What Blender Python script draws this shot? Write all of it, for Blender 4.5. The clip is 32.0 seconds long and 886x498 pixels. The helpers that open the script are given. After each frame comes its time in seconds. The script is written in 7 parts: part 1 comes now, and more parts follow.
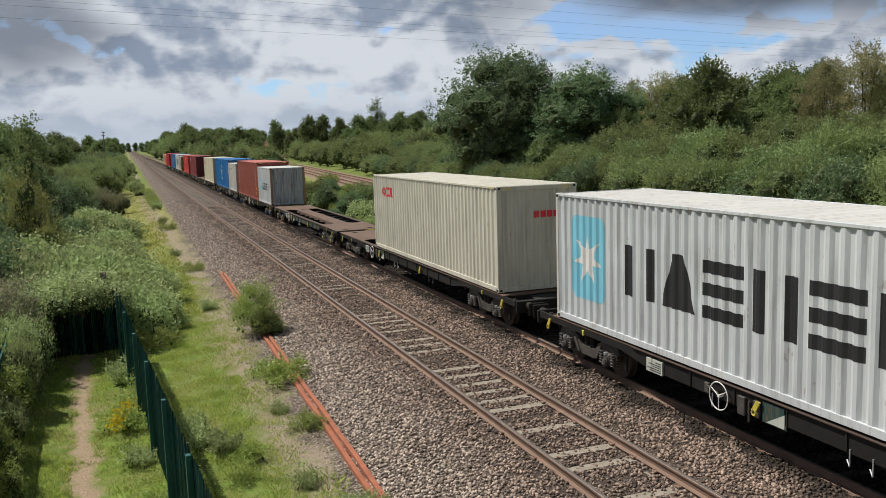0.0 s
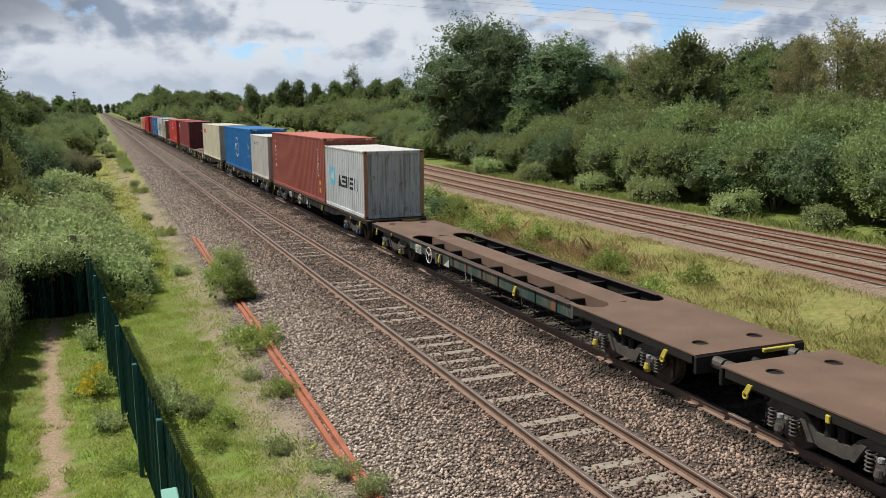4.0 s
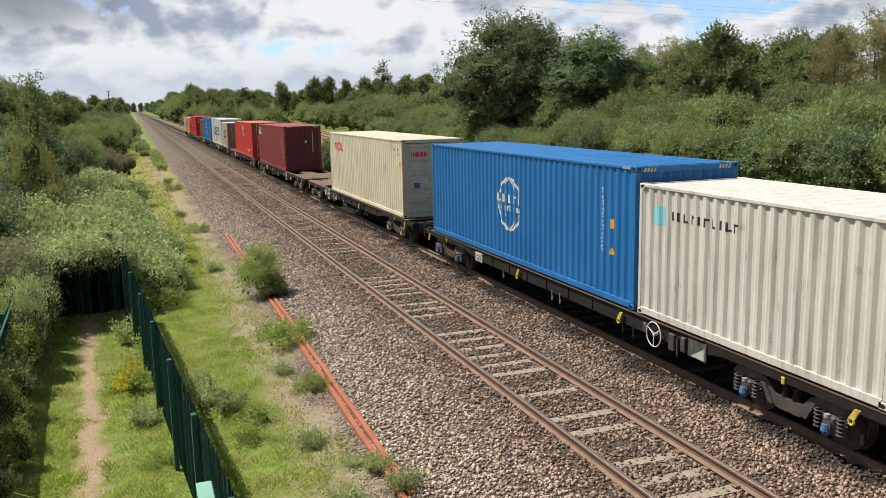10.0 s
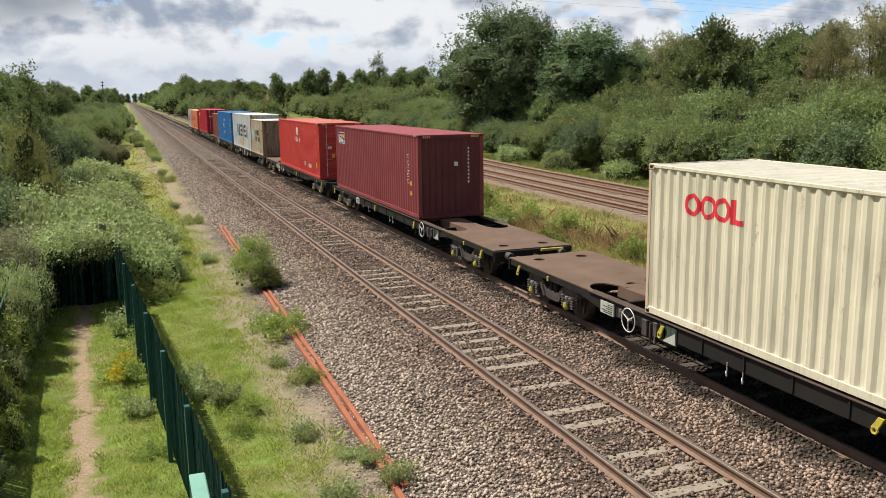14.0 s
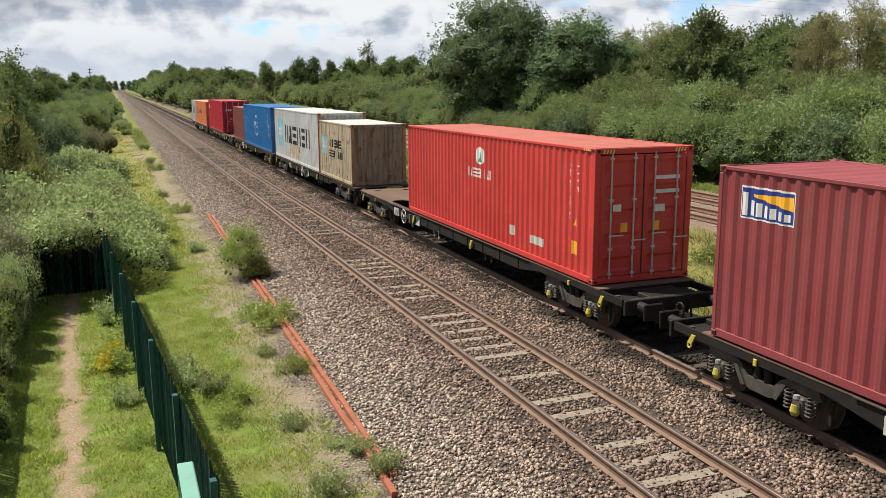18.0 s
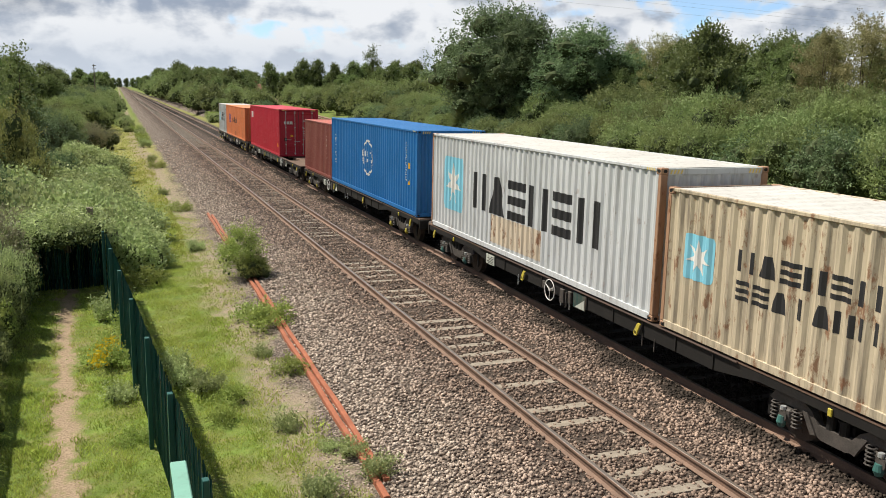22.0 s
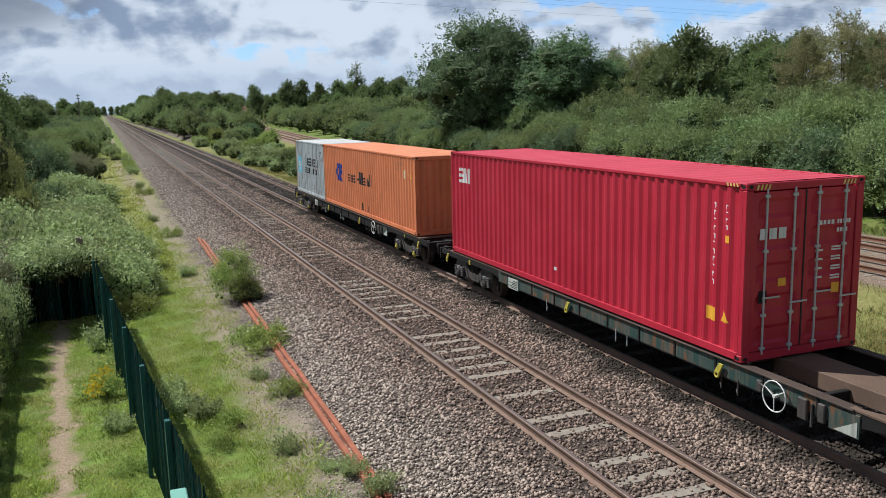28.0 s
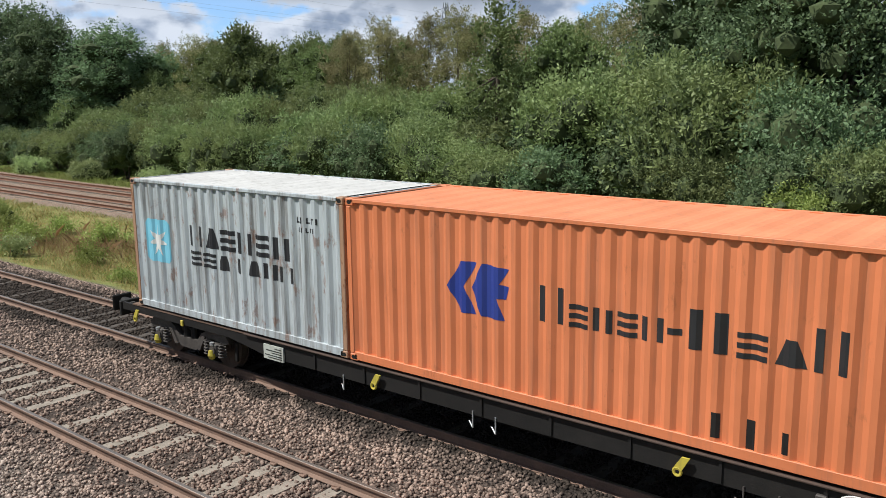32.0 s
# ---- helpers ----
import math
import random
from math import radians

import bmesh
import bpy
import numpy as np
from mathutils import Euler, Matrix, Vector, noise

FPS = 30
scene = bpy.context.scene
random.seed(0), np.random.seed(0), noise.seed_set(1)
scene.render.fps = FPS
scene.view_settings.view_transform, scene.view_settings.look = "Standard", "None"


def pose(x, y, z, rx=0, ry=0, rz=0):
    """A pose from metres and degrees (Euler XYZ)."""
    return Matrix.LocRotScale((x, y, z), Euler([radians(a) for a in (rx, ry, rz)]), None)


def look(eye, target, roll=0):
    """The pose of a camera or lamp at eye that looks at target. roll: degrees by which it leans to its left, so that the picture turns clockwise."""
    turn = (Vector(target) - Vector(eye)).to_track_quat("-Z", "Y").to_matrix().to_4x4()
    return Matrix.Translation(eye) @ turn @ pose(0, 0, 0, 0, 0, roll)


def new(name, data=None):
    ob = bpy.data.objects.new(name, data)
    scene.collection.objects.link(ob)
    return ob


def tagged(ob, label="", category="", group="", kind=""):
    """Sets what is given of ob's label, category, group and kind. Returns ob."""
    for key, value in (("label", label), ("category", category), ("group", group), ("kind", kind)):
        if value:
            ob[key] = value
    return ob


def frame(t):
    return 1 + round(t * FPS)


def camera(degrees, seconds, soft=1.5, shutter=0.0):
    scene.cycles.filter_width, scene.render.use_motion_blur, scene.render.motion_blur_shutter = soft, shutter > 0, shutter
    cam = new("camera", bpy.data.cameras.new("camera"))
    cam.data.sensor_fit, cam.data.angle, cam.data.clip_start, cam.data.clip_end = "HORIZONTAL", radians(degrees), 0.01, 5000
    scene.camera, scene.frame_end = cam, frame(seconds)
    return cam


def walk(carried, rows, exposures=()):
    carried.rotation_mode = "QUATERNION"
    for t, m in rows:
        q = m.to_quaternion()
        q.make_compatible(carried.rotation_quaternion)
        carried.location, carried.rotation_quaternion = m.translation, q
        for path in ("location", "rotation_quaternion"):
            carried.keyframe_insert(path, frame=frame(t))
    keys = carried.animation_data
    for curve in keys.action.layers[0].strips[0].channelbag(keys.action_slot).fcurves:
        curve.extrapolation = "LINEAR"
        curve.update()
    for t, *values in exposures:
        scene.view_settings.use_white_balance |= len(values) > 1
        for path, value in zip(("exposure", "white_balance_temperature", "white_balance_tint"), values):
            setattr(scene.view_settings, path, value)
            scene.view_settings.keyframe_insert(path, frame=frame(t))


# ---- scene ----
# camera: seconds and its turn; it stands on a footbridge
EYE = (0.0, 0.0, 5.18)
TURNS = [
    (0.0, 82.63, 1.79, -20.37),
    (0.5, 82.68, 2.19, -20.72),
    (1.0, 82.64, 2.17, -21.13),
    (1.5, 82.51, 1.99, -21.54),
    (2.0, 82.36, 1.99, -21.70),
    (2.5, 82.26, 1.95, -21.52),
    (3.0, 81.93, 1.51, -21.22),
    (3.5, 81.30, 1.08, -21.38),
    (5.5, 78.90, -0.52, -23.88),
    (6.0, 78.80, 2.13, -22.08),
    (6.5, 78.38, 1.89, -19.97),
    (7.0, 78.06, 0.77, -19.25),
    (7.5, 79.04, 0.55, -18.93),
    (8.0, 79.87, 0.66, -18.43),
    (8.5, 80.09, 0.91, -17.98),
    (9.0, 80.30, 1.11, -18.33),
    (9.5, 80.25, 1.13, -19.20),
    (10.0, 80.23, 1.13, -19.93),
    (10.5, 80.22, 1.09, -20.13),
    (11.0, 80.28, 1.21, -19.95),
    (11.5, 80.34, 1.22, -19.63),
    (12.0, 80.34, 1.07, -19.62),
    (12.5, 80.34, 0.94, -19.61),
    (13.0, 80.30, 0.86, -19.45),
    (13.5, 80.12, 0.80, -19.71),
    (14.0, 79.76, 0.74, -20.24),
    (14.5, 79.64, 0.76, -20.50),
    (16.5, 79.25, 0.20, -20.43),
    (17.0, 79.04, 0.08, -20.94),
    (17.5, 79.07, 0.17, -20.86),
    (18.0, 79.07, 0.36, -20.91),
    (18.5, 79.04, 0.36, -21.34),
    (19.0, 78.99, 0.17, -21.42),
    (19.5, 78.97, 0.12, -21.23),
    (20.0, 79.14, 0.01, -21.19),
    (20.5, 79.80, -0.92, -22.27),
    (21.0, 79.47, -2.05, -22.63),
    (21.5, 78.70, -1.97, -20.54),
    (22.0, 79.43, -1.14, -20.69),
    (22.5, 80.00, -0.87, -21.18),
    (23.0, 80.18, -0.25, -21.30),
    (23.5, 80.54, 0.08, -21.12),
    (24.0, 80.49, 0.37, -21.07),
    (24.5, 80.37, 0.75, -21.27),
    (25.0, 80.20, 0.78, -21.49),
    (25.5, 79.91, 0.83, -21.53),
    (27.5, 80.24, 1.32, -21.61),
    (28.0, 80.37, 1.29, -21.68),
    (28.5, 80.42, 1.20, -21.77),
    (29.0, 80.41, 1.13, -21.98),
    (29.5, 80.25, 1.18, -22.45),
    (30.0, 80.09, 1.56, -23.44),
    (30.5, 80.22, 0.80, -27.09),
    (31.0, 80.11, 0.50, -31.05),
    (31.5, 79.73, 1.81, -38.81, -0.03, -0.10, 0.04),
    (32.0, 79.70, 0.74, -50.77, 0.11, 0.38, -0.07),
]
cam = camera(55.2, 32.0, soft=0.45)
walk(cam, [(t, pose(*(Vector(EYE) + Vector(sway or (0, 0, 0))), a, b, c)) for t, a, b, c, *sway in TURNS],
     exposures=[(0.0, -0.2, 6200, 10), (1.0, -0.34, 6150, 10), (2.0, -0.16, 6150, 10), (3.2, -0.16, 6150, 10), (5.6, 0.2, 6450, 10), (14.0, 0.15, 6500, 10), (20.0, 0.2, 6500, 10), (22.5, 0.14, 6450, 10), (24.0, 0.04, 6350, 10),
                (25.0, 0.0, 6250, 10), (28.0, -0.1, 5650, 8), (31.0, -0.13, 5650, 8), (32.0, 0.0, 5850, 10)])

# ---- daylight ----
SUN_ELEV, SUN_AZ = radians(56), radians(-48)  # azimuth from +y towards +x
world = bpy.data.worlds.new("sky")
scene.world = world
world.use_nodes = True


def build_sky():
    nt = world.node_tree
    nt.nodes.clear()
    N, K = nt.nodes.new, nt.links.new
    out, bg = N("ShaderNodeOutputWorld"), N("ShaderNodeBackground")
    sky = N("ShaderNodeTexSky")
    sky.sky_type, sky.sun_disc = "NISHITA", False
    sky.sun_elevation, sky.sun_rotation = SUN_ELEV, SUN_AZ
    sky.air_density, sky.dust_density = 1.0, 0.25
    geo = N("ShaderNodeTexCoord")
    sep = N("ShaderNodeSeparateXYZ")
    K(geo.outputs["Generated"], sep.inputs[0])

    def calc(op, a, b=0.0, c=0.0):
        m = N("ShaderNodeMath"); m.operation = op
        for v, i in ((a, 0), (b, 1), (c, 2)):
            if isinstance(v, (int, float)):
                m.inputs[i].default_value = v
            else:
                K(v, m.inputs[i])
        return m.outputs[0]

    def ramp(val, lo, hi, a=0.0, b=1.0):
        r = N("ShaderNodeMapRange"); r.interpolation_type = "SMOOTHSTEP"
        for i, v in (("From Min", lo), ("From Max", hi), ("To Min", a), ("To Max", b)):
            r.inputs[i].default_value = v
        K(val, r.inputs["Value"])
        return r.outputs[0]

    def spot(stretch, shift=(0, 0, 0)):
        mp = N("ShaderNodeMapping")
        mp.inputs["Scale"].default_value, mp.inputs["Location"].default_value = (1, 1, stretch), shift
        K(geo.outputs["Generated"], mp.inputs[0])
        return mp.outputs[0]

    def fog(vec, scale, detail=6, rough=0.55):
        n = N("ShaderNodeTexNoise")
        n.inputs["Scale"].default_value, n.inputs["Detail"].default_value, n.inputs["Roughness"].default_value = scale, detail, rough
        K(vec, n.inputs["Vector"])
        return n.outputs["Fac"]

    def heaps(vec, scale):
        """Rounded heads of cloud."""
        v = N("ShaderNodeTexVoronoi"); v.feature = "SMOOTH_F1"
        v.inputs["Scale"].default_value, v.inputs["Detail"].default_value = scale, 2.0
        v.inputs["Smoothness"].default_value = 0.6
        K(vec, v.inputs["Vector"])
        return calc("SUBTRACT", 1.0, v.outputs["Distance"])

    warp = N("ShaderNodeTexNoise"); warp.inputs["Scale"].default_value, warp.inputs["Detail"].default_value = 9.0, 5
    K(geo.outputs["Generated"], warp.inputs["Vector"])

    def bent(vec, k):
        m = N("ShaderNodeVectorMath"); m.operation = "MULTIPLY_ADD"
        K(warp.outputs["Color"], m.inputs[0]); m.inputs[1].default_value = (k, k, k); K(vec, m.inputs[2])
        return m.outputs[0]

    big = fog(spot(2.7, (1.3, 4.2, 0.6)), 4.6, 3, 0.5)
    fine = fog(spot(2.0, (2.0, 0.0, 5.0)), 24.0, 8, 0.6)

    def pile(lift):
        puffs = heaps(bent(spot(2.1, (0.4, 1.1, 2.0 + lift)), 0.22), 7.0)
        d = calc("MULTIPLY_ADD", puffs, 0.30, calc("SUBTRACT", big, 0.20))
        return calc("MULTIPLY_ADD", fine, 0.20, calc("SUBTRACT", d, 0.05))

    here, above = pile(0.0), pile(0.05)
    low = ramp(sep.outputs["Z"], 0.0, 0.10, 0.10, 0.0)      # heaps close up towards the skyline
    cover = ramp(calc("ADD", here, low), 0.24, 0.32)
    side = calc("SUBTRACT", here, above)                    # tops catch the light, undersides are grey
    shade = ramp(calc("MULTIPLY_ADD", side, -2.0, calc("ADD", here, calc("MULTIPLY", fine, 0.30))), 0.43, 0.72)
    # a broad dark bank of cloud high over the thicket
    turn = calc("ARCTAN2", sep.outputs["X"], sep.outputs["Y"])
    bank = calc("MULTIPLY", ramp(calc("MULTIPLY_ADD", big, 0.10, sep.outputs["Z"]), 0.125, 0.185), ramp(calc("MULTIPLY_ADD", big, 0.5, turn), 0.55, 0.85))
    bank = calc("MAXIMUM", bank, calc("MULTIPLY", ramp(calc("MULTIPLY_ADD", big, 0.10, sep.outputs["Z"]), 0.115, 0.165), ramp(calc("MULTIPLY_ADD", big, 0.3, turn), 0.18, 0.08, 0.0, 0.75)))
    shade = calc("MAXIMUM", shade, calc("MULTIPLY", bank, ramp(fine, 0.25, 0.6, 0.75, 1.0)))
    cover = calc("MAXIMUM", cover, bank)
    shade = calc("MULTIPLY", shade, ramp(sep.outputs["Z"], 0.01, 0.09, 0.55, 1.0))
    bright = N("ShaderNodeVectorMath"); bright.operation = "MULTIPLY"; bright.inputs[1].default_value = (1.0, 1.22, 1.6)
    K(sky.outputs[0], bright.inputs[0])
    tone = N("ShaderNodeMix"); tone.data_type = "RGBA"
    tone.inputs[6].default_value, tone.inputs[7].default_value = (8.6, 8.8, 9.05, 1), (3.4, 4.0, 5.0, 1)
    K(shade, tone.inputs[0])
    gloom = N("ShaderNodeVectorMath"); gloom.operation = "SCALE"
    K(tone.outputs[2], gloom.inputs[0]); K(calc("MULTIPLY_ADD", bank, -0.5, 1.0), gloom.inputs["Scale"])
    haze = N("ShaderNodeMix"); haze.data_type = "RGBA"
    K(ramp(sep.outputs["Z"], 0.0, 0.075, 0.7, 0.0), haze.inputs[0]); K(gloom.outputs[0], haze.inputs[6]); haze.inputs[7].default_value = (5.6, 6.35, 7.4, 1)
    mix = N("ShaderNodeMix"); mix.data_type = "RGBA"
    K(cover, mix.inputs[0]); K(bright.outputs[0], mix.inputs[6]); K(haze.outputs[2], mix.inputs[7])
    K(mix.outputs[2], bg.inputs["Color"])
    bg.inputs["Strength"].default_value = 0.09
    K(bg.outputs[0], out.inputs[0])


build_sky()
sun = new("sun", bpy.data.lights.new("sun", "SUN"))
sun.data.energy, sun.data.angle, sun.data.color = 5.8, radians(0.6), (1.0, 0.935, 0.815)
sun_way = Vector((math.sin(SUN_AZ) * math.cos(SUN_ELEV), math.cos(SUN_AZ) * math.cos(SUN_ELEV), math.sin(SUN_ELEV)))
sun.matrix_world = look(sun_way * 200, (0, 0, 0))

# ---- materials ----
def material(name, nodes=None, rough=0.8, metal=0.0, spec=0.4):
    m = bpy.data.materials.new(name)
    m.use_nodes = True
    p = m.node_tree.nodes["Principled BSDF"]
    p.inputs["Roughness"].default_value, p.inputs["Metallic"].default_value = rough, metal
    p.inputs["Specular IOR Level"].default_value = spec
    return m, m.node_tree, p


class Nodes:
    """Short names for the nodes of one material."""

    def __init__(self, m):
        self.t = m.node_tree
        self.p = self.t.nodes["Principled BSDF"]

    def n(self, kind, **values):
        node = self.t.nodes.new(kind)
        for k, v in values.items():
            node.inputs[k].default_value = v
        return node

    def k(self, a, b):
        self.t.links.new(a, b)

    def coords(self, stretch=(1, 1, 1), kind="Object"):
        c = self.n("ShaderNodeTexCoord")
        mp = self.n("ShaderNodeMapping", Scale=stretch)
        self.k(c.outputs[kind], mp.inputs[0])
        return mp.outputs[0]

    def place(self, stretch=(1, 1, 1)):
        c = self.n("ShaderNodeNewGeometry")
        mp = self.n("ShaderNodeMapping", Scale=stretch)
        self.k(c.outputs["Position"], mp.inputs[0])
        return mp.outputs[0]

    def noise(self, vec, scale, detail=4, rough=0.55):
        a = self.n("ShaderNodeTexNoise", Scale=scale, Detail=detail, Roughness=rough)
        self.k(vec, a.inputs["Vector"])
        return a.outputs["Fac"]

    def span(self, val, lo, hi, a=0.0, b=1.0):
        r = self.n("ShaderNodeMapRange")
        for i, v in (("From Min", lo), ("From Max", hi), ("To Min", a), ("To Max", b)):
            r.inputs[i].default_value = v
        self.k(val, r.inputs["Value"])
        return r.outputs[0]

    def mix(self, fac, a, b, blend="MIX"):
        m = self.n("ShaderNodeMix")
        m.data_type, m.blend_type = "RGBA", blend
        for v, i in ((fac, 0), (a, 6), (b, 7)):
            if isinstance(v, (int, float)):
                m.inputs[i].default_value = v
            elif isinstance(v, tuple):
                m.inputs[i].default_value = (*v, 1) if len(v) == 3 else v
            else:
                self.k(v, m.inputs[i])
        return m.outputs[2]

    def math(self, op, a, b):
        m = self.n("ShaderNodeMath")
        m.operation = op
        for v, i in ((a, 0), (b, 1)):
            if isinstance(v, (int, float)):
                m.inputs[i].default_value = v
            else:
                self.k(v, m.inputs[i])
        return m.outputs[0]

    def colour(self, c):
        self.k(c, self.p.inputs["Base Color"])

    def bump(self, h, strength=0.5, dist=0.02):
        b = self.n("ShaderNodeBump", Strength=strength, Distance=dist)
        self.k(h, b.inputs["Height"])
        self.k(b.outputs[0], self.p.inputs["Normal"])


def dim(c, f):
    return tuple(v * f for v in c)


def paint(name, colour, rust=0.25, dirt=0.35, rough=0.5, wear=0.0):
    """Weathered paint on steel: uneven tone, run-down dirt and spots of rust."""
    m, t, p = material(name, rough=rough)
    w = Nodes(m)
    o = w.coords()
    tone = w.span(w.noise(o, 0.9, 3), 0.3, 0.7)
    base = w.mix(tone, dim(colour, 0.9), tuple(min(1, v * 1.06 + 0.008) for v in colour))
    runs = w.span(w.noise(w.coords((5, 5, 0.35)), 1.6, 6, 0.65), 0.52 - 0.08 * wear, 0.72 - 0.06 * wear)
    base = w.mix(w.math("MULTIPLY", runs, dirt), base, (0.12, 0.10, 0.08))
    spots = w.span(w.noise(w.coords((2, 2, 0.9)), 2.2, 9, 0.7), 0.64 - 0.10 * wear, 0.70 - 0.09 * wear)
    base = w.mix(w.math("MULTIPLY", spots, rust), base, (0.19, 0.075, 0.03))
    w.colour(base)
    w.k(w.span(w.noise(o, 14, 3), 0.2, 0.8, rough - 0.08, rough + 0.14), p.inputs["Roughness"])
    w.bump(w.noise(o, 7, 4), 0.12, 0.02)
    return m


def rough_stuff(name, a, b, scale=6.0, rough=0.9, metal=0.0, bump=0.3, fine=45.0):
    """A surface whose tone wanders between two colours at two sizes."""
    m, t, p = material(name, rough=rough, metal=metal)
    w = Nodes(m)
    o = w.coords()
    big = w.span(w.noise(o, scale, 5), 0.3, 0.7)
    small = w.span(w.noise(o, fine, 3), 0.25, 0.75)
    c = w.mix(big, a, b)
    w.colour(w.mix(0.35, c, w.mix(small, dim(a, 0.6), dim(b, 1.3)), "MIX"))
    w.bump(w.noise(o, fine, 4), bump, 0.01)
    return m


def foliage(name, a, b, c, gloss=0.6, vary=1.0):
    """Leaves: each leaf and each spray has its own green, each bush its own lean; light comes through."""
    m, t, p = material(name, rough=gloss, spec=0.3)
    w = Nodes(m)
    g = w.n("ShaderNodeNewGeometry")
    info = w.n("ShaderNodeObjectInfo")
    pos = w.place()
    spray = w.span(w.noise(pos, 2.3, 2), 0.32, 0.68)
    col = w.mix(w.math("ADD", w.math("MULTIPLY", g.outputs["Random Per Island"], 0.5), w.math("MULTIPLY", spray, 0.5)), dim(a, 0.75), dim(b, 1.18))
    patch = w.span(w.noise(pos, 0.35, 3), 0.4, 0.62)
    col = w.mix(w.math("MULTIPLY", patch, 0.6), col, c)
    hsv = w.n("ShaderNodeHueSaturation")
    w.k(w.span(info.outputs["Random"], 0, 1, 1 - 0.26 * vary, 1 + 0.26 * vary), hsv.inputs["Value"])
    w.k(w.span(info.outputs["Random"], 0, 1, 0.5 - 0.015 * vary, 0.5 + 0.012 * vary), hsv.inputs["Hue"])
    w.k(col, hsv.inputs["Color"])
    w.colour(hsv.outputs[0])
    tr = w.n("ShaderNodeBsdfTranslucent")
    w.k(hsv.outputs[0], tr.inputs["Color"])
    ms = w.n("ShaderNodeMixShader", Fac=0.36)
    out = t.nodes["Material Output"]
    w.k(p.outputs[0], ms.inputs[1]); w.k(tr.outputs[0], ms.inputs[2]); w.k(ms.outputs[0], out.inputs[0])
    return m


M_RAIL = rough_stuff("rail_steel_rusty", (0.15, 0.10, 0.075), (0.25, 0.16, 0.115), 3, 0.75, 0.2)
M_RUNNING = rough_stuff("rail_running_face", (0.22, 0.185, 0.16), (0.32, 0.275, 0.24), 2, 0.48, 0.8, 0.05)
M_RAIL_OLD = rough_stuff("rail_brown_rust", (0.13, 0.06, 0.035), (0.20, 0.10, 0.06), 3, 0.85)
M_RUNNING_OLD = rough_stuff("rail_face_dull", (0.20, 0.12, 0.085), (0.28, 0.18, 0.13), 2, 0.55, 0.4, 0.05)
M_CONCRETE = rough_stuff("sleeper_concrete", (0.18, 0.15, 0.118), (0.33, 0.285, 0.23), 5, 0.92)
M_ORANGE_RAIL = rough_stuff("orange_rust", (0.26, 0.085, 0.045), (0.40, 0.14, 0.075), 4, 0.85)
M_FENCE = paint("fence_green", (0.014, 0.09, 0.075), 0.03, 0.2, 0.42)
M_FENCE_PALE = paint("post_pale_green", (0.20, 0.42, 0.33), 0.0, 0.2, 0.5)
M_BARK = rough_stuff("bark", (0.07, 0.055, 0.04), (0.15, 0.12, 0.09), 4, 0.95, 0, 0.8, 20)
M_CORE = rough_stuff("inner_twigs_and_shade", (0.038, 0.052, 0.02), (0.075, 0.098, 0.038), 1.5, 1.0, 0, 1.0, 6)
M_LEAF_WILLOW = foliage("leaves_willow", (0.135, 0.187, 0.07), (0.265, 0.33, 0.13), (0.285, 0.33, 0.12))
M_LEAF_DARK = foliage("leaves_dark_tree", (0.085, 0.137, 0.064), (0.205, 0.285, 0.135), (0.16, 0.225, 0.108))
M_LEAF_OAK = foliage("leaves_oak", (0.10, 0.15, 0.05), (0.21, 0.27, 0.095), (0.19, 0.235, 0.085))
M_LEAF_BROWN = foliage("leaves_olive_brown", (0.19, 0.21, 0.085), (0.34, 0.33, 0.155), (0.34, 0.29, 0.15))
M_LEAF_GREY = foliage("leaves_grey_brown", (0.17, 0.185, 0.095), (0.36, 0.35, 0.22), (0.27, 0.27, 0.14))
M_LEAF_BRAMBLE = foliage("leaves_bramble", (0.20, 0.265, 0.105), (0.47, 0.53, 0.245), (0.33, 0.40, 0.165))
M_LEAF_YOUNG = foliage("leaves_yellow_green", (0.20, 0.28, 0.06), (0.37, 0.43, 0.125), (0.32, 0.38, 0.105))
M_LEAF_OLIVE = foliage("leaves_olive", (0.18, 0.20, 0.06), (0.33, 0.34, 0.115), (0.28, 0.29, 0.09))
M_GRASS = foliage("grass_blades", (0.27, 0.40, 0.06), (0.54, 0.64, 0.15), (0.50, 0.54, 0.15), 0.6, 0.0)
M_GRASS_STRIP = foliage("grass_blades_sunny", (0.25, 0.33, 0.05), (0.50, 0.53, 0.13), (0.49, 0.46, 0.16), 0.6, 0.0)
M_GRASS_DRY = foliage("grass_blades_dry", (0.32, 0.25, 0.1), (0.54, 0.42, 0.19), (0.35, 0.32, 0.11), 0.7, 0.0)
M_GRASS_ROUGH = foliage("rough_grass_blades", (0.15, 0.20, 0.05), (0.30, 0.35, 0.10), (0.30, 0.29, 0.11), 0.65, 0.0)
M_DOCK = foliage("brown_dock", (0.26, 0.155, 0.085), (0.43, 0.285, 0.16), (0.34, 0.25, 0.12), 0.7, 0.0)
M_FLOWER = foliage("yellow_flowers", (0.65, 0.48, 0.02), (0.75, 0.58, 0.04), (0.7, 0.5, 0.03), 0.6, 0.0)
M_UNDER = rough_stuff("wagon_black_grime", (0.007, 0.0065, 0.006), (0.018, 0.016, 0.014), 3, 0.7, 0.1)
M_BOGIE = rough_stuff("bogie_grey_grime", (0.034, 0.030, 0.027), (0.11, 0.096, 0.085), 5, 0.65, 0.15)
M_DECK = rough_stuff("deck_brown_rust", (0.105, 0.066, 0.045), (0.185, 0.12, 0.085), 1.2, 0.8, 0.1)
M_SILL = paint("wagon_green_paint", (0.02, 0.055, 0.047), 0.9, 1.0, 0.6, 1.0)
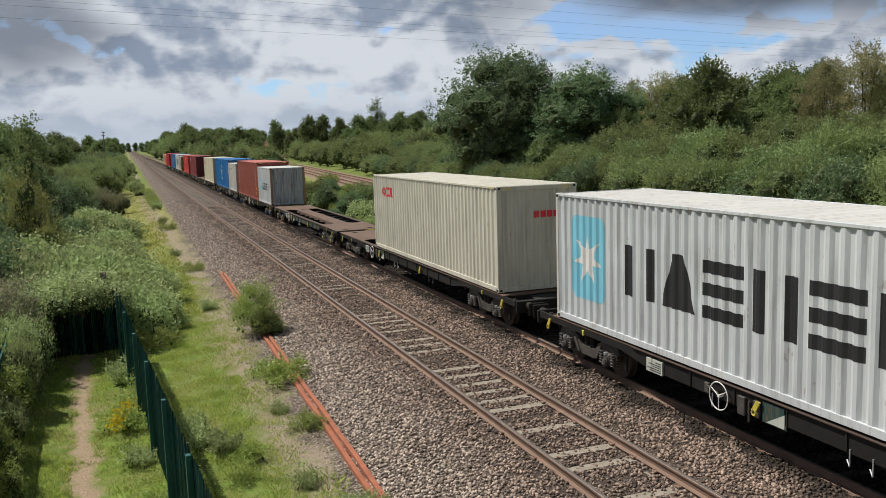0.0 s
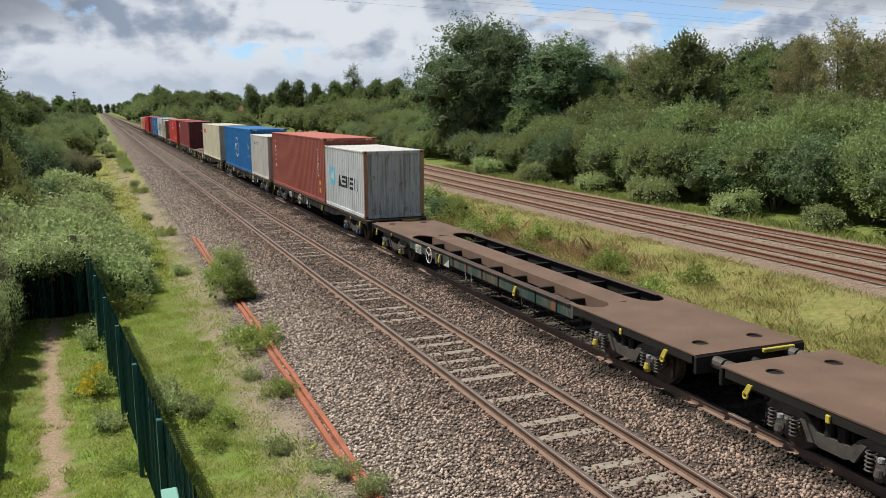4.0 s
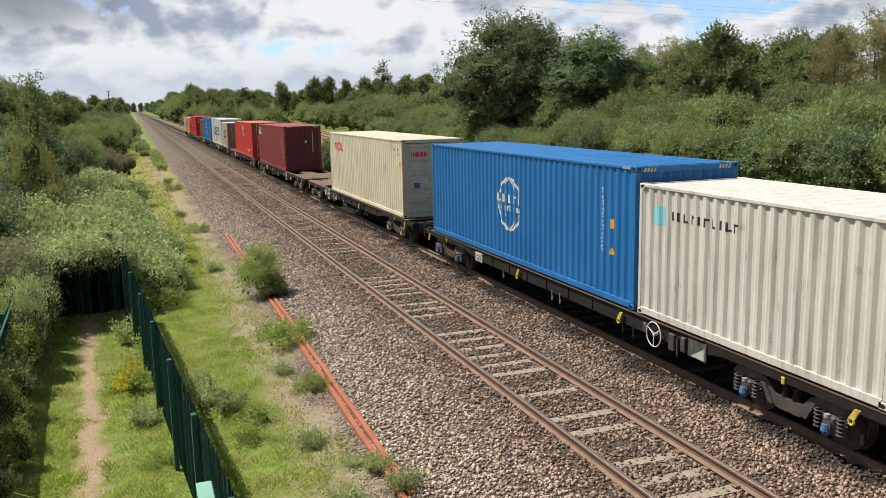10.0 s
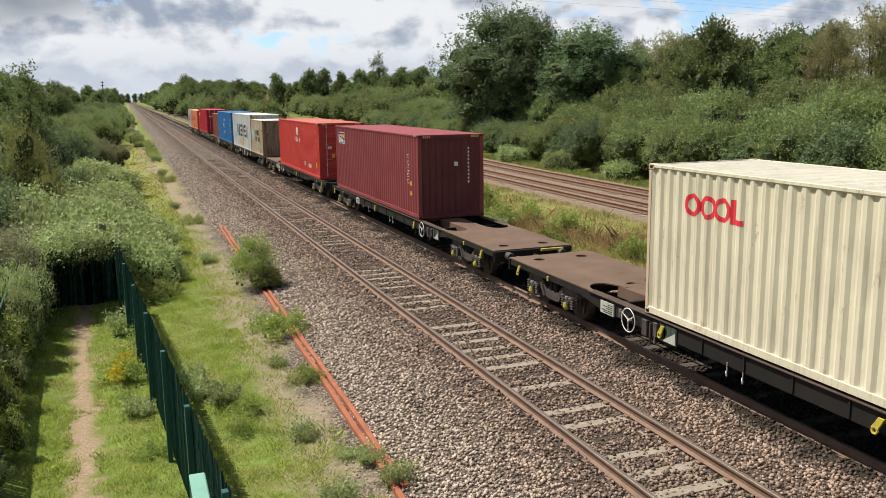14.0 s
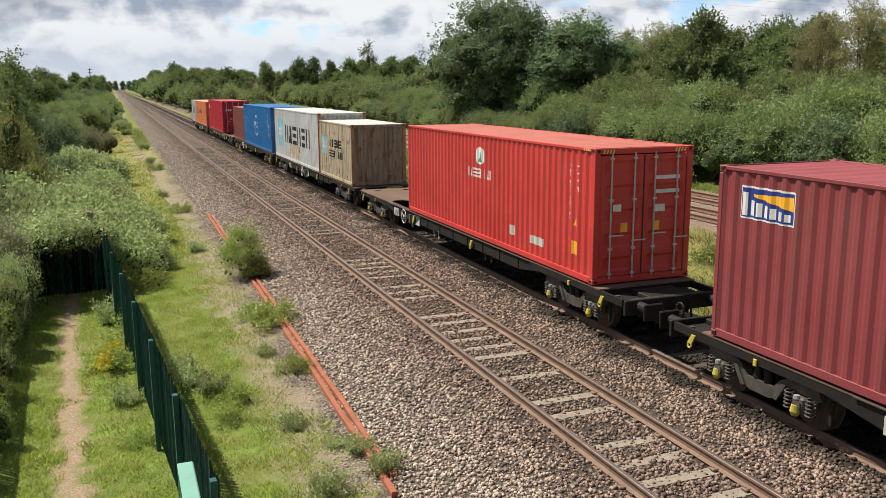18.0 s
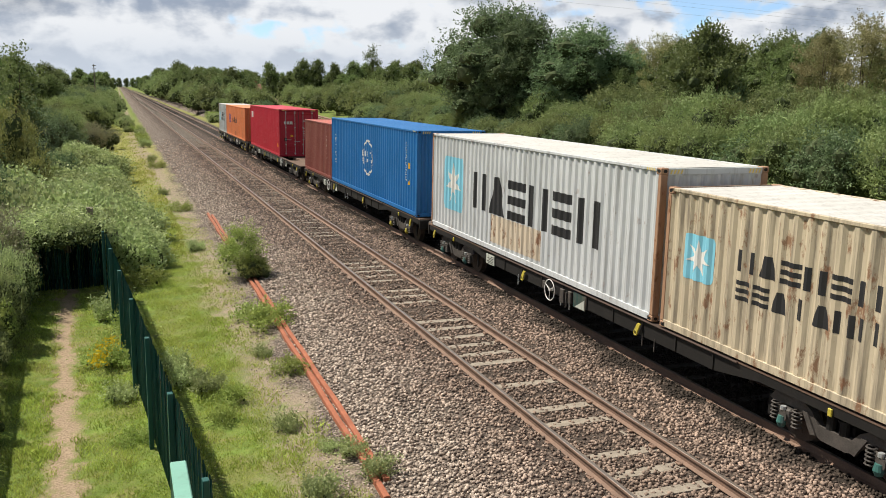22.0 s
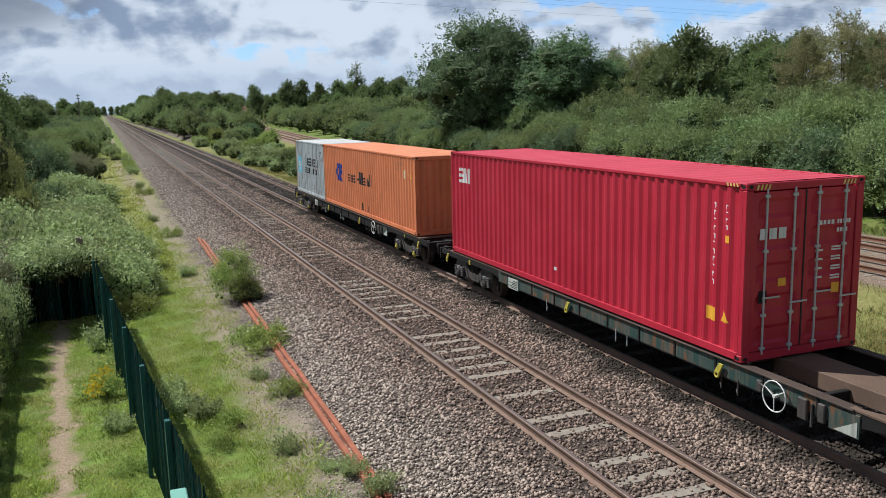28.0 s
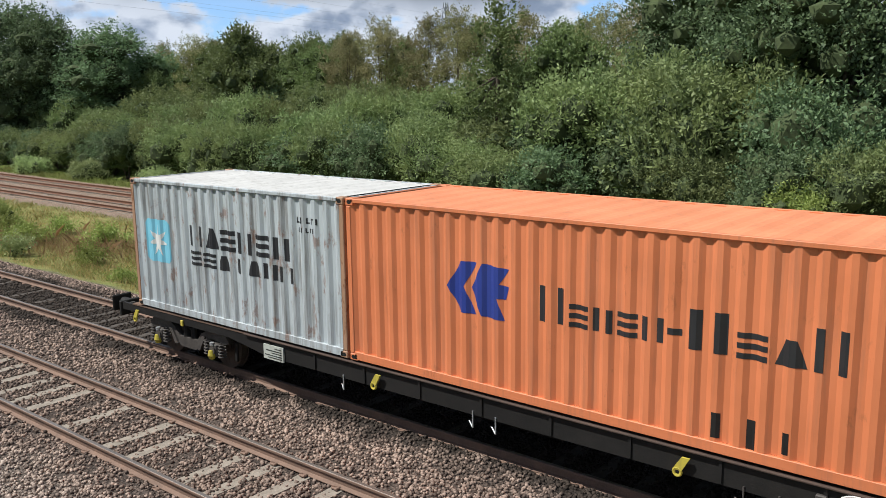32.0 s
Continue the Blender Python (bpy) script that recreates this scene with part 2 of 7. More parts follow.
M_FLANGE = rough_stuff("sooty_deck_steel", (0.045, 0.032, 0.026), (0.105, 0.068, 0.052), 2.5, 0.8, 0.1)
# Far track's sleepers: oil and the train's shade in one dark tone
M_SLEEPER_OILY_SHADED = rough_stuff("sleeper_oily_shaded_concrete", (0.04, 0.032, 0.026), (0.10, 0.082, 0.066), 5, 0.85)
M_YELLOW = paint("yellow_paint", (0.52, 0.43, 0.05), 0.5, 0.8, 0.6, 0.4)
M_WHITE = paint("white_paint", (0.74, 0.73, 0.69), 0.1, 0.4, 0.55)
M_PALE_PLATE = paint("pale_plate", (0.46, 0.48, 0.42), 0.2, 0.6, 0.6, 0.3)
M_TEAL = paint("teal_paint", (0.04, 0.13, 0.115), 0.3, 0.7, 0.5)
M_BLUE = paint("blue_paint", (0.05, 0.14, 0.33), 0.3, 0.7, 0.6)
M_TREAD = rough_stuff("wheel_steel", (0.07, 0.055, 0.045), (0.15, 0.12, 0.10), 6, 0.55, 0.6)
M_GALV = rough_stuff("galvanised_steel", (0.42, 0.44, 0.45), (0.58, 0.60, 0.60), 9, 0.45, 0.5, 0.1)
M_BLACK = paint("black_lettering", (0.02, 0.02, 0.022), 0.0, 0.1, 0.5)
M_FADED = paint("faded_grey_marks", (0.20, 0.19, 0.165), 0.1, 0.2, 0.6)
M_SMUDGE = paint("pale_blue_smudge", (0.36, 0.43, 0.50), 0.2, 0.3, 0.6)
M_CYAN = paint("pale_blue_logo_field", (0.22, 0.56, 0.70), 0.05, 0.15, 0.5)
M_RED = paint("red_lettering", (0.70, 0.03, 0.05), 0.0, 0.1, 0.5)
M_NAVY = paint("navy_logo", (0.02, 0.04, 0.24), 0.0, 0.1, 0.5)
M_ORANGE_MARK = paint("orange_yellow_marks", (0.85, 0.42, 0.03), 0.0, 0.1, 0.5)
M_RUST_PATCH = paint("rusty_bare_patch", (0.62, 0.52, 0.39), 0.85, 0.5, 0.7, 1.0)
M_ROOF_TILE = rough_stuff("roof_tiles", (0.22, 0.10, 0.07), (0.32, 0.16, 0.11), 3, 0.9)
M_RENDER = rough_stuff("house_wall", (0.55, 0.45, 0.40), (0.68, 0.60, 0.55), 2, 0.9)
M_POLE = rough_stuff("weathered_pole", (0.16, 0.13, 0.10), (0.26, 0.22, 0.18), 4, 0.9)
M_LATTICE = rough_stuff("grey_lattice_steel", (0.20, 0.21, 0.22), (0.28, 0.29, 0.30), 4, 0.7, 0.3)


# ---- mesh helpers ----
def mesh_of(name, verts, faces, smooth=False):
    me = bpy.data.meshes.new(name)
    me.from_pydata([tuple(v) for v in verts], [], [tuple(int(i) for i in f) for f in faces])
    if smooth:
        me.polygons.foreach_set("use_smooth", [True] * len(me.polygons))
    me.update()
    return me


def poly_mesh(name, verts, faces):
    """A mesh out of numpy arrays: n x 3 places, m x k corners."""
    me = bpy.data.meshes.new(name)
    m, k = faces.shape
    me.vertices.add(len(verts)); me.vertices.foreach_set("co", np.ascontiguousarray(verts, dtype=np.float32).ravel())
    me.loops.add(m * k); me.loops.foreach_set("vertex_index", np.ascontiguousarray(faces, dtype=np.int32).ravel())
    me.polygons.add(m); me.polygons.foreach_set("loop_start", np.arange(0, m * k, k, dtype=np.int32))
    me.update(calc_edges=True)
    me.validate()
    return me


def part(name, shape, mat, parent=None, label="", smooth=False):
    """Links a bmesh or mesh as one object, under its thing when one is given."""
    if isinstance(shape, bmesh.types.BMesh):
        me = bpy.data.meshes.new(name)
        bmesh.ops.recalc_face_normals(shape, faces=shape.faces)
        shape.to_mesh(me)
        shape.free()
        if smooth:
            me.polygons.foreach_set("use_smooth", [True] * len(me.polygons))
    else:
        me = shape
    if mat and not me.materials:
        me.materials.append(mat)
    ob = new(name, me)
    if parent:
        ob.parent = parent
    if label:
        ob["label"] = label
    return ob


def box(bm, x0, x1, y0, y1, z0, z1, bevel=0.0):
    g = bmesh.ops.create_cube(bm, size=1.0)["verts"]
    for v in g:
        v.co = ((x0 + x1) / 2 + v.co.x * (x1 - x0), (y0 + y1) / 2 + v.co.y * (y1 - y0), (z0 + z1) / 2 + v.co.z * (z1 - z0))
    if bevel:
        edges = list({e for v in g for e in v.link_edges})
        bmesh.ops.bevel(bm, geom=edges, offset=bevel, segments=1, affect="EDGES", profile=0.5)
    return bm


def boxes(*items, bevel=0.0):
    bm = bmesh.new()
    for i in items:
        box(bm, *i, bevel=bevel)
    return bm


def tube(bm, a, b, r, seg=8, r2=None):
    a, b = Vector(a), Vector(b)
    d = b - a
    m = Matrix.Translation((a + b) / 2) @ d.to_track_quat("Z", "Y").to_matrix().to_4x4()
    bmesh.ops.create_cone(bm, cap_ends=True, segments=seg, radius1=r, radius2=r if r2 is None else r2, depth=d.length, matrix=m)
    return bm


def ring(bm, centre, r, thick, axis="X", seg=20, sides=6):
    """A round bar bent to a ring about the axis."""
    rows = []
    for i in range(seg):
        a = 2 * math.pi * i / seg
        row = []
        for j in range(sides):
            b = 2 * math.pi * j / sides
            u, h = r + thick * math.cos(b), thick * math.sin(b)
            p = Vector((h, u * math.cos(a), u * math.sin(a)))
            if axis == "Z":
                p = Vector((p.y, p.z, p.x))
            row.append(bm.verts.new(p + Vector(centre)))
        rows.append(row)
    for i in range(seg):
        for j in range(sides):
            bm.faces.new((rows[i][j], rows[(i + 1) % seg][j], rows[(i + 1) % seg][(j + 1) % sides], rows[i][(j + 1) % sides]))
    return bm


def prism(bm, outline, z0, z1, at=None):
    """An outline in the plane pushed through a thickness; at maps (u, v, w) to a place."""
    at = at or (lambda u, v, w: (u, v, w))
    lo = [bm.verts.new(at(u, v, z0)) for u, v in outline]
    hi = [bm.verts.new(at(u, v, z1)) for u, v in outline]
    bm.faces.new(lo[::-1]); bm.faces.new(hi)
    n = len(lo)
    for i in range(n):
        bm.faces.new((lo[i], lo[(i + 1) % n], hi[(i + 1) % n], hi[i]))
    return bm


def thing(name, at, label, category, group="", kind=""):
    ob = new(name)
    ob.empty_display_size = 0.3
    ob.matrix_basis = at if isinstance(at, Matrix) else pose(*at)
    return tagged(ob, label, category, group, kind)

# ---- the lie of the land ----
NEAR_X, FAR_X = 6.846, 10.416      # centre lines of the two straight tracks
GAUGE = 0.7525                     # half the distance between rail heads
BRANCH = [(-120, 26.1), (-40, 26.1), (40, 26.3), (75, 27.6), (130, 32.4), (190, 37.8), (245, 43.0), (300, 49.0), (380, 62.0), (490, 86.0), (620, 118.0), (800, 170.0)]


def branch(y):
    """Centre of the branch line at that distance along the main line, bent smoothly."""
    for i in range(len(BRANCH) - 1):
        if BRANCH[i][0] <= y <= BRANCH[i + 1][0]:
            break
    (y1, x1), (y2, x2) = BRANCH[i], BRANCH[i + 1]
    y0, x0 = BRANCH[max(i - 1, 0)]
    y3, x3 = BRANCH[min(i + 2, len(BRANCH) - 1)]
    m1 = (x2 - x0) / (y2 - y0)
    m2 = (x3 - x1) / (y3 - y1)
    h, s = y2 - y1, min(max((y - y1) / (y2 - y1), 0), 1)
    return (2 * s**3 - 3 * s**2 + 1) * x1 + (s**3 - 2 * s**2 + s) * h * m1 + (3 * s**2 - 2 * s**3) * x2 + (s**3 - s**2) * h * m2


PROFILE = [(-900, 0.5), (-60, -0.2), (-12, -0.5), (-3, -0.66), (-1.3, -0.72), (0.4, -0.62), (2.3, -0.52), (3.1, -0.44), (4.5, -0.20), (5.9, -0.14), (6.18, -0.195), (7.5, -0.195), (7.78, -0.14), (9.48, -0.14), (9.75, -0.195), (11.08, -0.195), (11.36, -0.14), (12.2, -0.2), (13.6, -0.75), (15.0, -1.0), (19.6, -1.05),
           (21.6, -0.745), (30.6, -0.745), (32.0, -0.9), (36.0, -0.6), (52.0, 1.6), (75.0, 3.2), (140.0, 4.0), (900.0, 3.0)]


def across(x, y):
    """How far over the section a place lies, with the branch line's bend taken out."""
    bend = branch(min(max(y, -120), 800)) - 26.25
    s = min(max((x - 14.5) / 5.0, 0), 1)
    fade = min(max((140.0 - x) / 60.0, 0), 1)
    return x - bend * s * fade if x < 60 else x - bend * fade


def height(x, y):
    a = across(x, y)
    z = float(np.interp(a, [p[0] for p in PROFILE], [p[1] for p in PROFILE]))
    soft = 1.0 if (a < 2.4 or 14 < a < 20 or a > 32) else 0.12
    return z + soft * (0.07 * noise.noise(Vector((x * 0.35, y * 0.3, 0))) + 0.03 * noise.noise(Vector((x * 1.3, y * 1.1, 3))))


def ground_material():
    m, t, p = material("ground_cover", rough=0.95, spec=0.15)
    w = Nodes(m)
    pos = w.place()
    at = w.n("ShaderNodeAttribute")
    at.attribute_name = "across"
    wob = w.span(w.noise(pos, 0.9, 5, 0.65), 0.25, 0.75, -0.55, 0.55)
    a = w.math("ADD", at.outputs["Fac"], wob)
    sep = w.n("ShaderNodeSeparateXYZ")
    w.k(pos, sep.inputs[0])
    # grass, from lush to dry
    n1, n2, n3 = w.noise(pos, 0.45, 5), w.noise(pos, 5.0, 4), w.noise(pos, 32.0, 3)
    grass = w.mix(w.span(n2, 0.3, 0.7), (0.13, 0.19, 0.035), (0.24, 0.30, 0.065))
    grass = w.mix(w.span(n1, 0.50, 0.70, 0, 0.8), grass, (0.30, 0.265, 0.10))
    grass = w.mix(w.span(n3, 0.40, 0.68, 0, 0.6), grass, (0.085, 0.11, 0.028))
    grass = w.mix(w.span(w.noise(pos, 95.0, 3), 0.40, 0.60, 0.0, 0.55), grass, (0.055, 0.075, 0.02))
    grass = w.mix(w.span(w.noise(pos, 1.5, 6, 0.65), 0.52, 0.68, 0, 0.6), grass, w.mix(w.span(n3, 0.35, 0.65), (0.17, 0.13, 0.06), (0.31, 0.26, 0.12)))
    grass = w.mix(w.span(w.noise(w.place((1, 1, 4)), 1.1, 5, 0.6), 0.52, 0.64, 0, 0.8), grass, w.mix(w.span(n2, 0.3, 0.7), (0.11, 0.19, 0.03), (0.21, 0.29, 0.06)))
    soil = w.mix(w.span(w.noise(pos, 60.0, 4, 0.7), 0.35, 0.65), (0.13, 0.10, 0.07), (0.42, 0.34, 0.255))
    far_y = w.n("ShaderNodeMapRange")
    for i, v in (("From Min", 42.0), ("From Max", 90.0), ("To Min", 0.0), ("To Max", 1.3)):
        far_y.inputs[i].default_value = v
    w.k(sep.outputs["Y"], far_y.inputs["Value"])
    # trodden path
    line = w.math("ADD", sep.outputs["X"], w.math("MULTIPLY", w.math("SUBTRACT", sep.outputs["Y"], 13.0), 0.045))
    off = w.math("ABSOLUTE", w.math("ADD", w.math("ADD", line, 1.02), w.math("MULTIPLY", w.span(w.noise(pos, 1.7, 8, 0.75), 0.25, 0.75, -0.55, 0.55), 0.75)), 0.0)
    grass = w.mix(w.span(off, 0.06, 0.34, 1.0, 0.0), grass, w.mix(w.span(n3, 0.3, 0.7), (0.18, 0.125, 0.08), (0.44, 0.335, 0.235)))
    grass = w.mix(w.math("MULTIPLY", w.math("MULTIPLY", w.span(far_y.outputs[0], 0.0, 0.5, 0.0, 0.6), w.span(sep.outputs["Y"], 105.0, 150.0, 1.0, 0.0)), w.span(a, 4.0, 3.0)), grass, w.mix(w.span(n2, 0.3, 0.7), (0.24, 0.22, 0.075), (0.40, 0.34, 0.14)))
    # thin bare strip between the grass and the stones
    a2 = w.math("ADD", a, far_y.outputs[0])
    bare = w.math("MULTIPLY", w.span(a2, 1.75, 2.45), w.span(a2, 3.4, 3.0))
    grass = w.mix(w.math("MULTIPLY", bare, w.span(n2, 0.36, 0.54, 0.35, 1.0)), grass, soil)
    meadow = w.math("MULTIPLY", w.span(a, 13.4, 14.2), w.span(a, 22.9, 22.0))
    grass = w.mix(w.math("MULTIPLY", meadow, w.span(n1, 0.3, 0.55, 0.85, 0.45)), grass, w.mix(w.span(n2, 0.3, 0.7), (0.20, 0.165, 0.06), (0.36, 0.30, 0.13)))
    # stones
    vor = w.n("ShaderNodeTexVoronoi", Scale=19.0, Randomness=1.0)
    w.k(pos, vor.inputs["Vector"])
    cell = w.n("ShaderNodeSeparateXYZ")
    w.k(vor.outputs["Color"], cell.inputs[0])
    pale = w.mix(cell.outputs[0], (0.12, 0.09, 0.072), (0.43, 0.355, 0.295))
    dark = w.mix(cell.outputs[1], (0.072, 0.052, 0.042), (0.23, 0.168, 0.135))
    in_track = w.math("MULTIPLY", w.span(a, 4.3, 5.6), w.span(a, 12.9, 12.2))
    stone = w.mix(w.math("MULTIPLY", in_track, 0.85), pale, dark)
    # Oil staining; on the far track the train's shade is painted in too
    oil_and_shade = w.math("ADD", w.math("MULTIPLY", w.span(w.math("ABSOLUTE", w.math("SUBTRACT", a, NEAR_X), 0.0), 0.6, 1.3, 0.30, 0.0), 1.0), w.span(w.math("ABSOLUTE", w.math("SUBTRACT", a, FAR_X), 0.0), 1.1, 1.65, 0.92, 0.0))
    stone = w.mix(oil_and_shade, stone, (0.03, 0.024, 0.019))
    # Shade in the gaps between stones, painted as darker cell edges
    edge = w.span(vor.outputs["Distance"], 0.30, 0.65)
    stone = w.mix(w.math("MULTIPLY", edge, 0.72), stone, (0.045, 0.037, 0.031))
    main = w.math("MULTIPLY", w.span(a, 2.75, 3.15), w.span(a, 14.0, 13.3))
    side = w.math("MULTIPLY", w.span(a, 21.9, 22.7), w.span(a, 31.0, 30.2))
    side_stone = w.mix(0.78, pale, w.mix(cell.outputs[2], (0.17, 0.115, 0.08), (0.40, 0.29, 0.21)))
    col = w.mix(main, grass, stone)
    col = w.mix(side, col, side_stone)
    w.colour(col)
    hgt = w.math("SUBTRACT", 1.0, vor.outputs["Distance"])
    b = w.n("ShaderNodeBump", Distance=0.05)
    w.k(w.math("MAXIMUM", main, side), b.inputs["Strength"])
    w.k(hgt, b.inputs["Height"])
    b2 = w.n("ShaderNodeBump", Strength=0.5, Distance=0.06)
    w.k(w.noise(pos, 12, 6, 0.7), b2.inputs["Height"])
    w.k(b.outputs[0], b2.inputs["Normal"])
    w.k(b2.outputs[0], p.inputs["Normal"])
    return m


def build_ground():
    xs = np.unique(np.concatenate([np.linspace(-900, -60, 12), np.linspace(-60, -8, 26), np.arange(-8, 4.6, 0.35), np.arange(4.6, 12.2, 0.14), np.arange(12.2, 34, 0.45), np.linspace(34, 60, 20), np.linspace(60, 150, 20), np.linspace(150, 1500, 10)]))
    ys = np.unique(np.concatenate([np.linspace(-260, -20, 12), np.arange(-20, 45, 0.7), np.linspace(45, 150, 60), np.linspace(150, 500, 60), np.linspace(500, 2600, 20)]))
    verts = [(x, y, height(x, y)) for y in ys for x in xs]
    n = len(xs)
    i = np.arange(len(ys) - 1)[:, None] * n + np.arange(n - 1)[None, :]
    faces = np.stack([i, i + 1, i + n + 1, i + n], -1).reshape(-1, 4)
    me = poly_mesh("ground", np.array(verts), faces)
    me.polygons.foreach_set("use_smooth", [True] * len(me.polygons))
    at = me.attributes.new("across", "FLOAT", "POINT")
    at.data.foreach_set("value", np.array([across(v[0], v[1]) for v in verts], dtype=np.float32))
    tagged(part("ground", me, ground_material()), "grass verges, trodden path and crushed stone beds on flat land", "ground", kind="structure")


build_ground()

# ---- railway ----
RAIL = [(-0.07, -0.159), (0.07, -0.159), (0.07, -0.148), (0.012, -0.125), (0.010, -0.045), (0.035, -0.035), (0.036, -0.006), (0.028, 0.0), (-0.028, 0.0), (-0.036, -0.006), (-0.035, -0.035), (-0.010, -0.045), (-0.012, -0.125), (-0.07, -0.148)]


def sweep(section, line):
    """Pushes a section (across, up) along a line of places in plan."""
    verts, faces, k = [], [], len(section)
    for i, (x, y, z) in enumerate(line):
        a, b = line[max(i - 1, 0)], line[min(i + 1, len(line) - 1)]
        d = Vector((b[0] - a[0], b[1] - a[1])).normalized()
        for u, v in section:
            verts.append((x + u * d.y, y - u * d.x, z + v))
    for i in range(len(line) - 1):
        for j in range(k):
            faces.append((i * k + j, i * k + (j + 1) % k, (i + 1) * k + (j + 1) % k, (i + 1) * k + j))
    return mesh_of("sweep", verts, faces + [tuple(range(k)), tuple(range(len(verts) - 1, len(verts) - 1 - k, -1))])


def sleeper_mesh(mat):
    bm = bmesh.new()
    sec = [(-1.25, 0.0), (-0.95, 0.0), (-0.45, -0.012), (0.45, -0.012), (0.95, 0.0), (1.25, 0.0)]
    rows = []
    for u, v in sec:
        rows.append([bm.verts.new((u, -0.14, -0.2)), bm.verts.new((u, -0.105, v)), bm.verts.new((u, 0.105, v)), bm.verts.new((u, 0.14, -0.2))])
    for a, b in zip(rows, rows[1:]):
        for j in range(3):
            bm.faces.new((a[j], a[j + 1], b[j + 1], b[j]))
    bm.faces.new(rows[0]); bm.faces.new(rows[-1][::-1])
    bmesh.ops.recalc_face_normals(bm, faces=bm.faces)
    me = bpy.data.meshes.new("sleeper")
    bm.to_mesh(me); bm.free()
    me.materials.append(mat)
    return me


def clip_mesh():
    """The pair of spring clips and the pad that hold one rail."""
    bm = bmesh.new()
    for s in (-1, 1):
        box(bm, s * 0.10 - 0.035, s * 0.10 + 0.035, -0.06, 0.06, -0.16, -0.125, 0.01)
        tube(bm, (s * 0.055, -0.05, -0.135), (s * 0.115, 0.05, -0.115), 0.012, 6)
    me = bpy.data.meshes.new("rail_clip")
    bm.to_mesh(me); bm.free()
    me.materials.append(M_RAIL)
    return me


SLEEPER, SLEEPER_OILY_SHADED, CLIP = sleeper_mesh(M_CONCRETE), sleeper_mesh(M_SLEEPER_OILY_SHADED), clip_mesh()
PITCH, FIRST = 0.65, -5.9


def straight_track(cx, label, sleeper, mat):
    tr = thing("railway_track", (cx, 0, 0), label, "railway track", "main line tracks", "structure")
    ys = [-260, -60] + list(range(-20, 200, 20)) + [300, 500, 800, 1300, 2200]
    for s in (-1, 1):
        rail = part("rail", sweep(RAIL, [(s * GAUGE, y, 0) for y in ys]), M_RAIL, tr, "long welded steel rail with brown sides")
        part("running_face", sweep([(-0.03, 0.0), (0.03, 0.0), (0.026, 0.0025), (-0.026, 0.0025)], [(s * GAUGE, y, 0.0005) for y in ys]), M_RUNNING, rail, "worn bright top of the rail")
    n = 130
    for i in range(n):
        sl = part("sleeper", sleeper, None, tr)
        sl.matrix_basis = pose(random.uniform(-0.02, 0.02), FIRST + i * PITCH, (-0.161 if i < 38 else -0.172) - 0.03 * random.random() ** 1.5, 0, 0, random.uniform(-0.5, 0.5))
        if 3 < FIRST + i * PITCH < 40:
            for s in (-1, 1):
                c = part("rail_clip", CLIP, None, sl)
                c.location = (s * GAUGE, 0, 0.162)
    verts, faces = [], []
    for i in range(n, n + 700):
        y = FIRST + i * PITCH
        k = len(verts)
        verts += [(-1.25, y - 0.11, -0.182), (1.25, y - 0.11, -0.182), (1.25, y + 0.11, -0.182), (-1.25, y + 0.11, -0.182),
                  (-1.25, y - 0.14, -0.3), (1.25, y - 0.14, -0.3), (1.25, y + 0.14, -0.3), (-1.25, y + 0.14, -0.3)]
        faces += [(k, k + 1, k + 2, k + 3), (k + 4, k + 5, k + 1, k), (k + 5, k + 6, k + 2, k + 1), (k + 6, k + 7, k + 3, k + 2), (k + 7, k + 4, k, k + 3)]
    tagged(part("distant_sleepers", mesh_of("distant_sleepers", verts, faces), mat, tr), kind="stuff")
    return tr


straight_track(NEAR_X, "empty straight railway track on concrete sleepers in crushed stone", SLEEPER, M_CONCRETE)
straight_track(FAR_X, "straight railway track on concrete sleepers beneath the freight train", SLEEPER_OILY_SHADED, M_SLEEPER_OILY_SHADED)


def branch_track(off):
    tr = thing("branch_track", (0, 0, 0), "curving rusty branch line track on low stone bed", "railway track", "branch line tracks", "structure")
    ys = np.concatenate([np.arange(-110, 60, 10), np.arange(60, 420, 6), np.arange(420, 790, 15)])
    z = -0.5
    for s in (-1, 1):
        line = [(branch(y) + off + s * GAUGE, y, z) for y in ys]
        rail = part("rail", sweep(RAIL, line), M_RAIL_OLD, tr, "brown rusty rail")
        part("running_face", sweep([(-0.03, 0.0), (0.03, 0.0), (0.026, 0.0025), (-0.026, 0.0025)], [(x, y, h + 0.0005) for x, y, h in line]), M_RUNNING_OLD, rail)
    for i in range(90):
        y = 8 + i * 0.7
        sl = part("sleeper", SLEEPER, None, tr)
        sl.matrix_basis = pose(branch(y) + off, y, z - 0.222 + random.uniform(-0.03, 0.0), 0, 0, random.uniform(-0.8, 0.8))


branch_track(-1.76)
branch_track(1.76)


def lying_rail(y0, y1, shift, label):
    """An old orange rail left beside the line."""
    n = max(2, int((y1 - y0) / 1.5))
    line = []
    for i in range(n + 1):
        y = y0 + (y1 - y0) * i / n
        x = 3.26 + 0.0085 * (y - 11) + shift + 0.012 * math.sin(y * 1.7 + shift * 30)
        line.append((x, y, height(x, y) + 0.085 + 0.01 * math.sin(y * 0.9)))
    tagged(part("discarded_rail", sweep([(-0.045, -0.09), (0.045, -0.09), (0.047, -0.012), (0.036, 0.0), (-0.036, 0.0), (-0.047, -0.012)], line), M_ORANGE_RAIL), label, "rail", "discarded rails")


lying_rail(10.4, 24.6, -0.02, "orange rusted rail lying on the stone shoulder")
lying_rail(10.9, 25.0, 0.115, "orange rusted rail lying on the stone shoulder")
lying_rail(30.5, 38.2, -0.03, "short orange rusted rail lying beyond the bush")
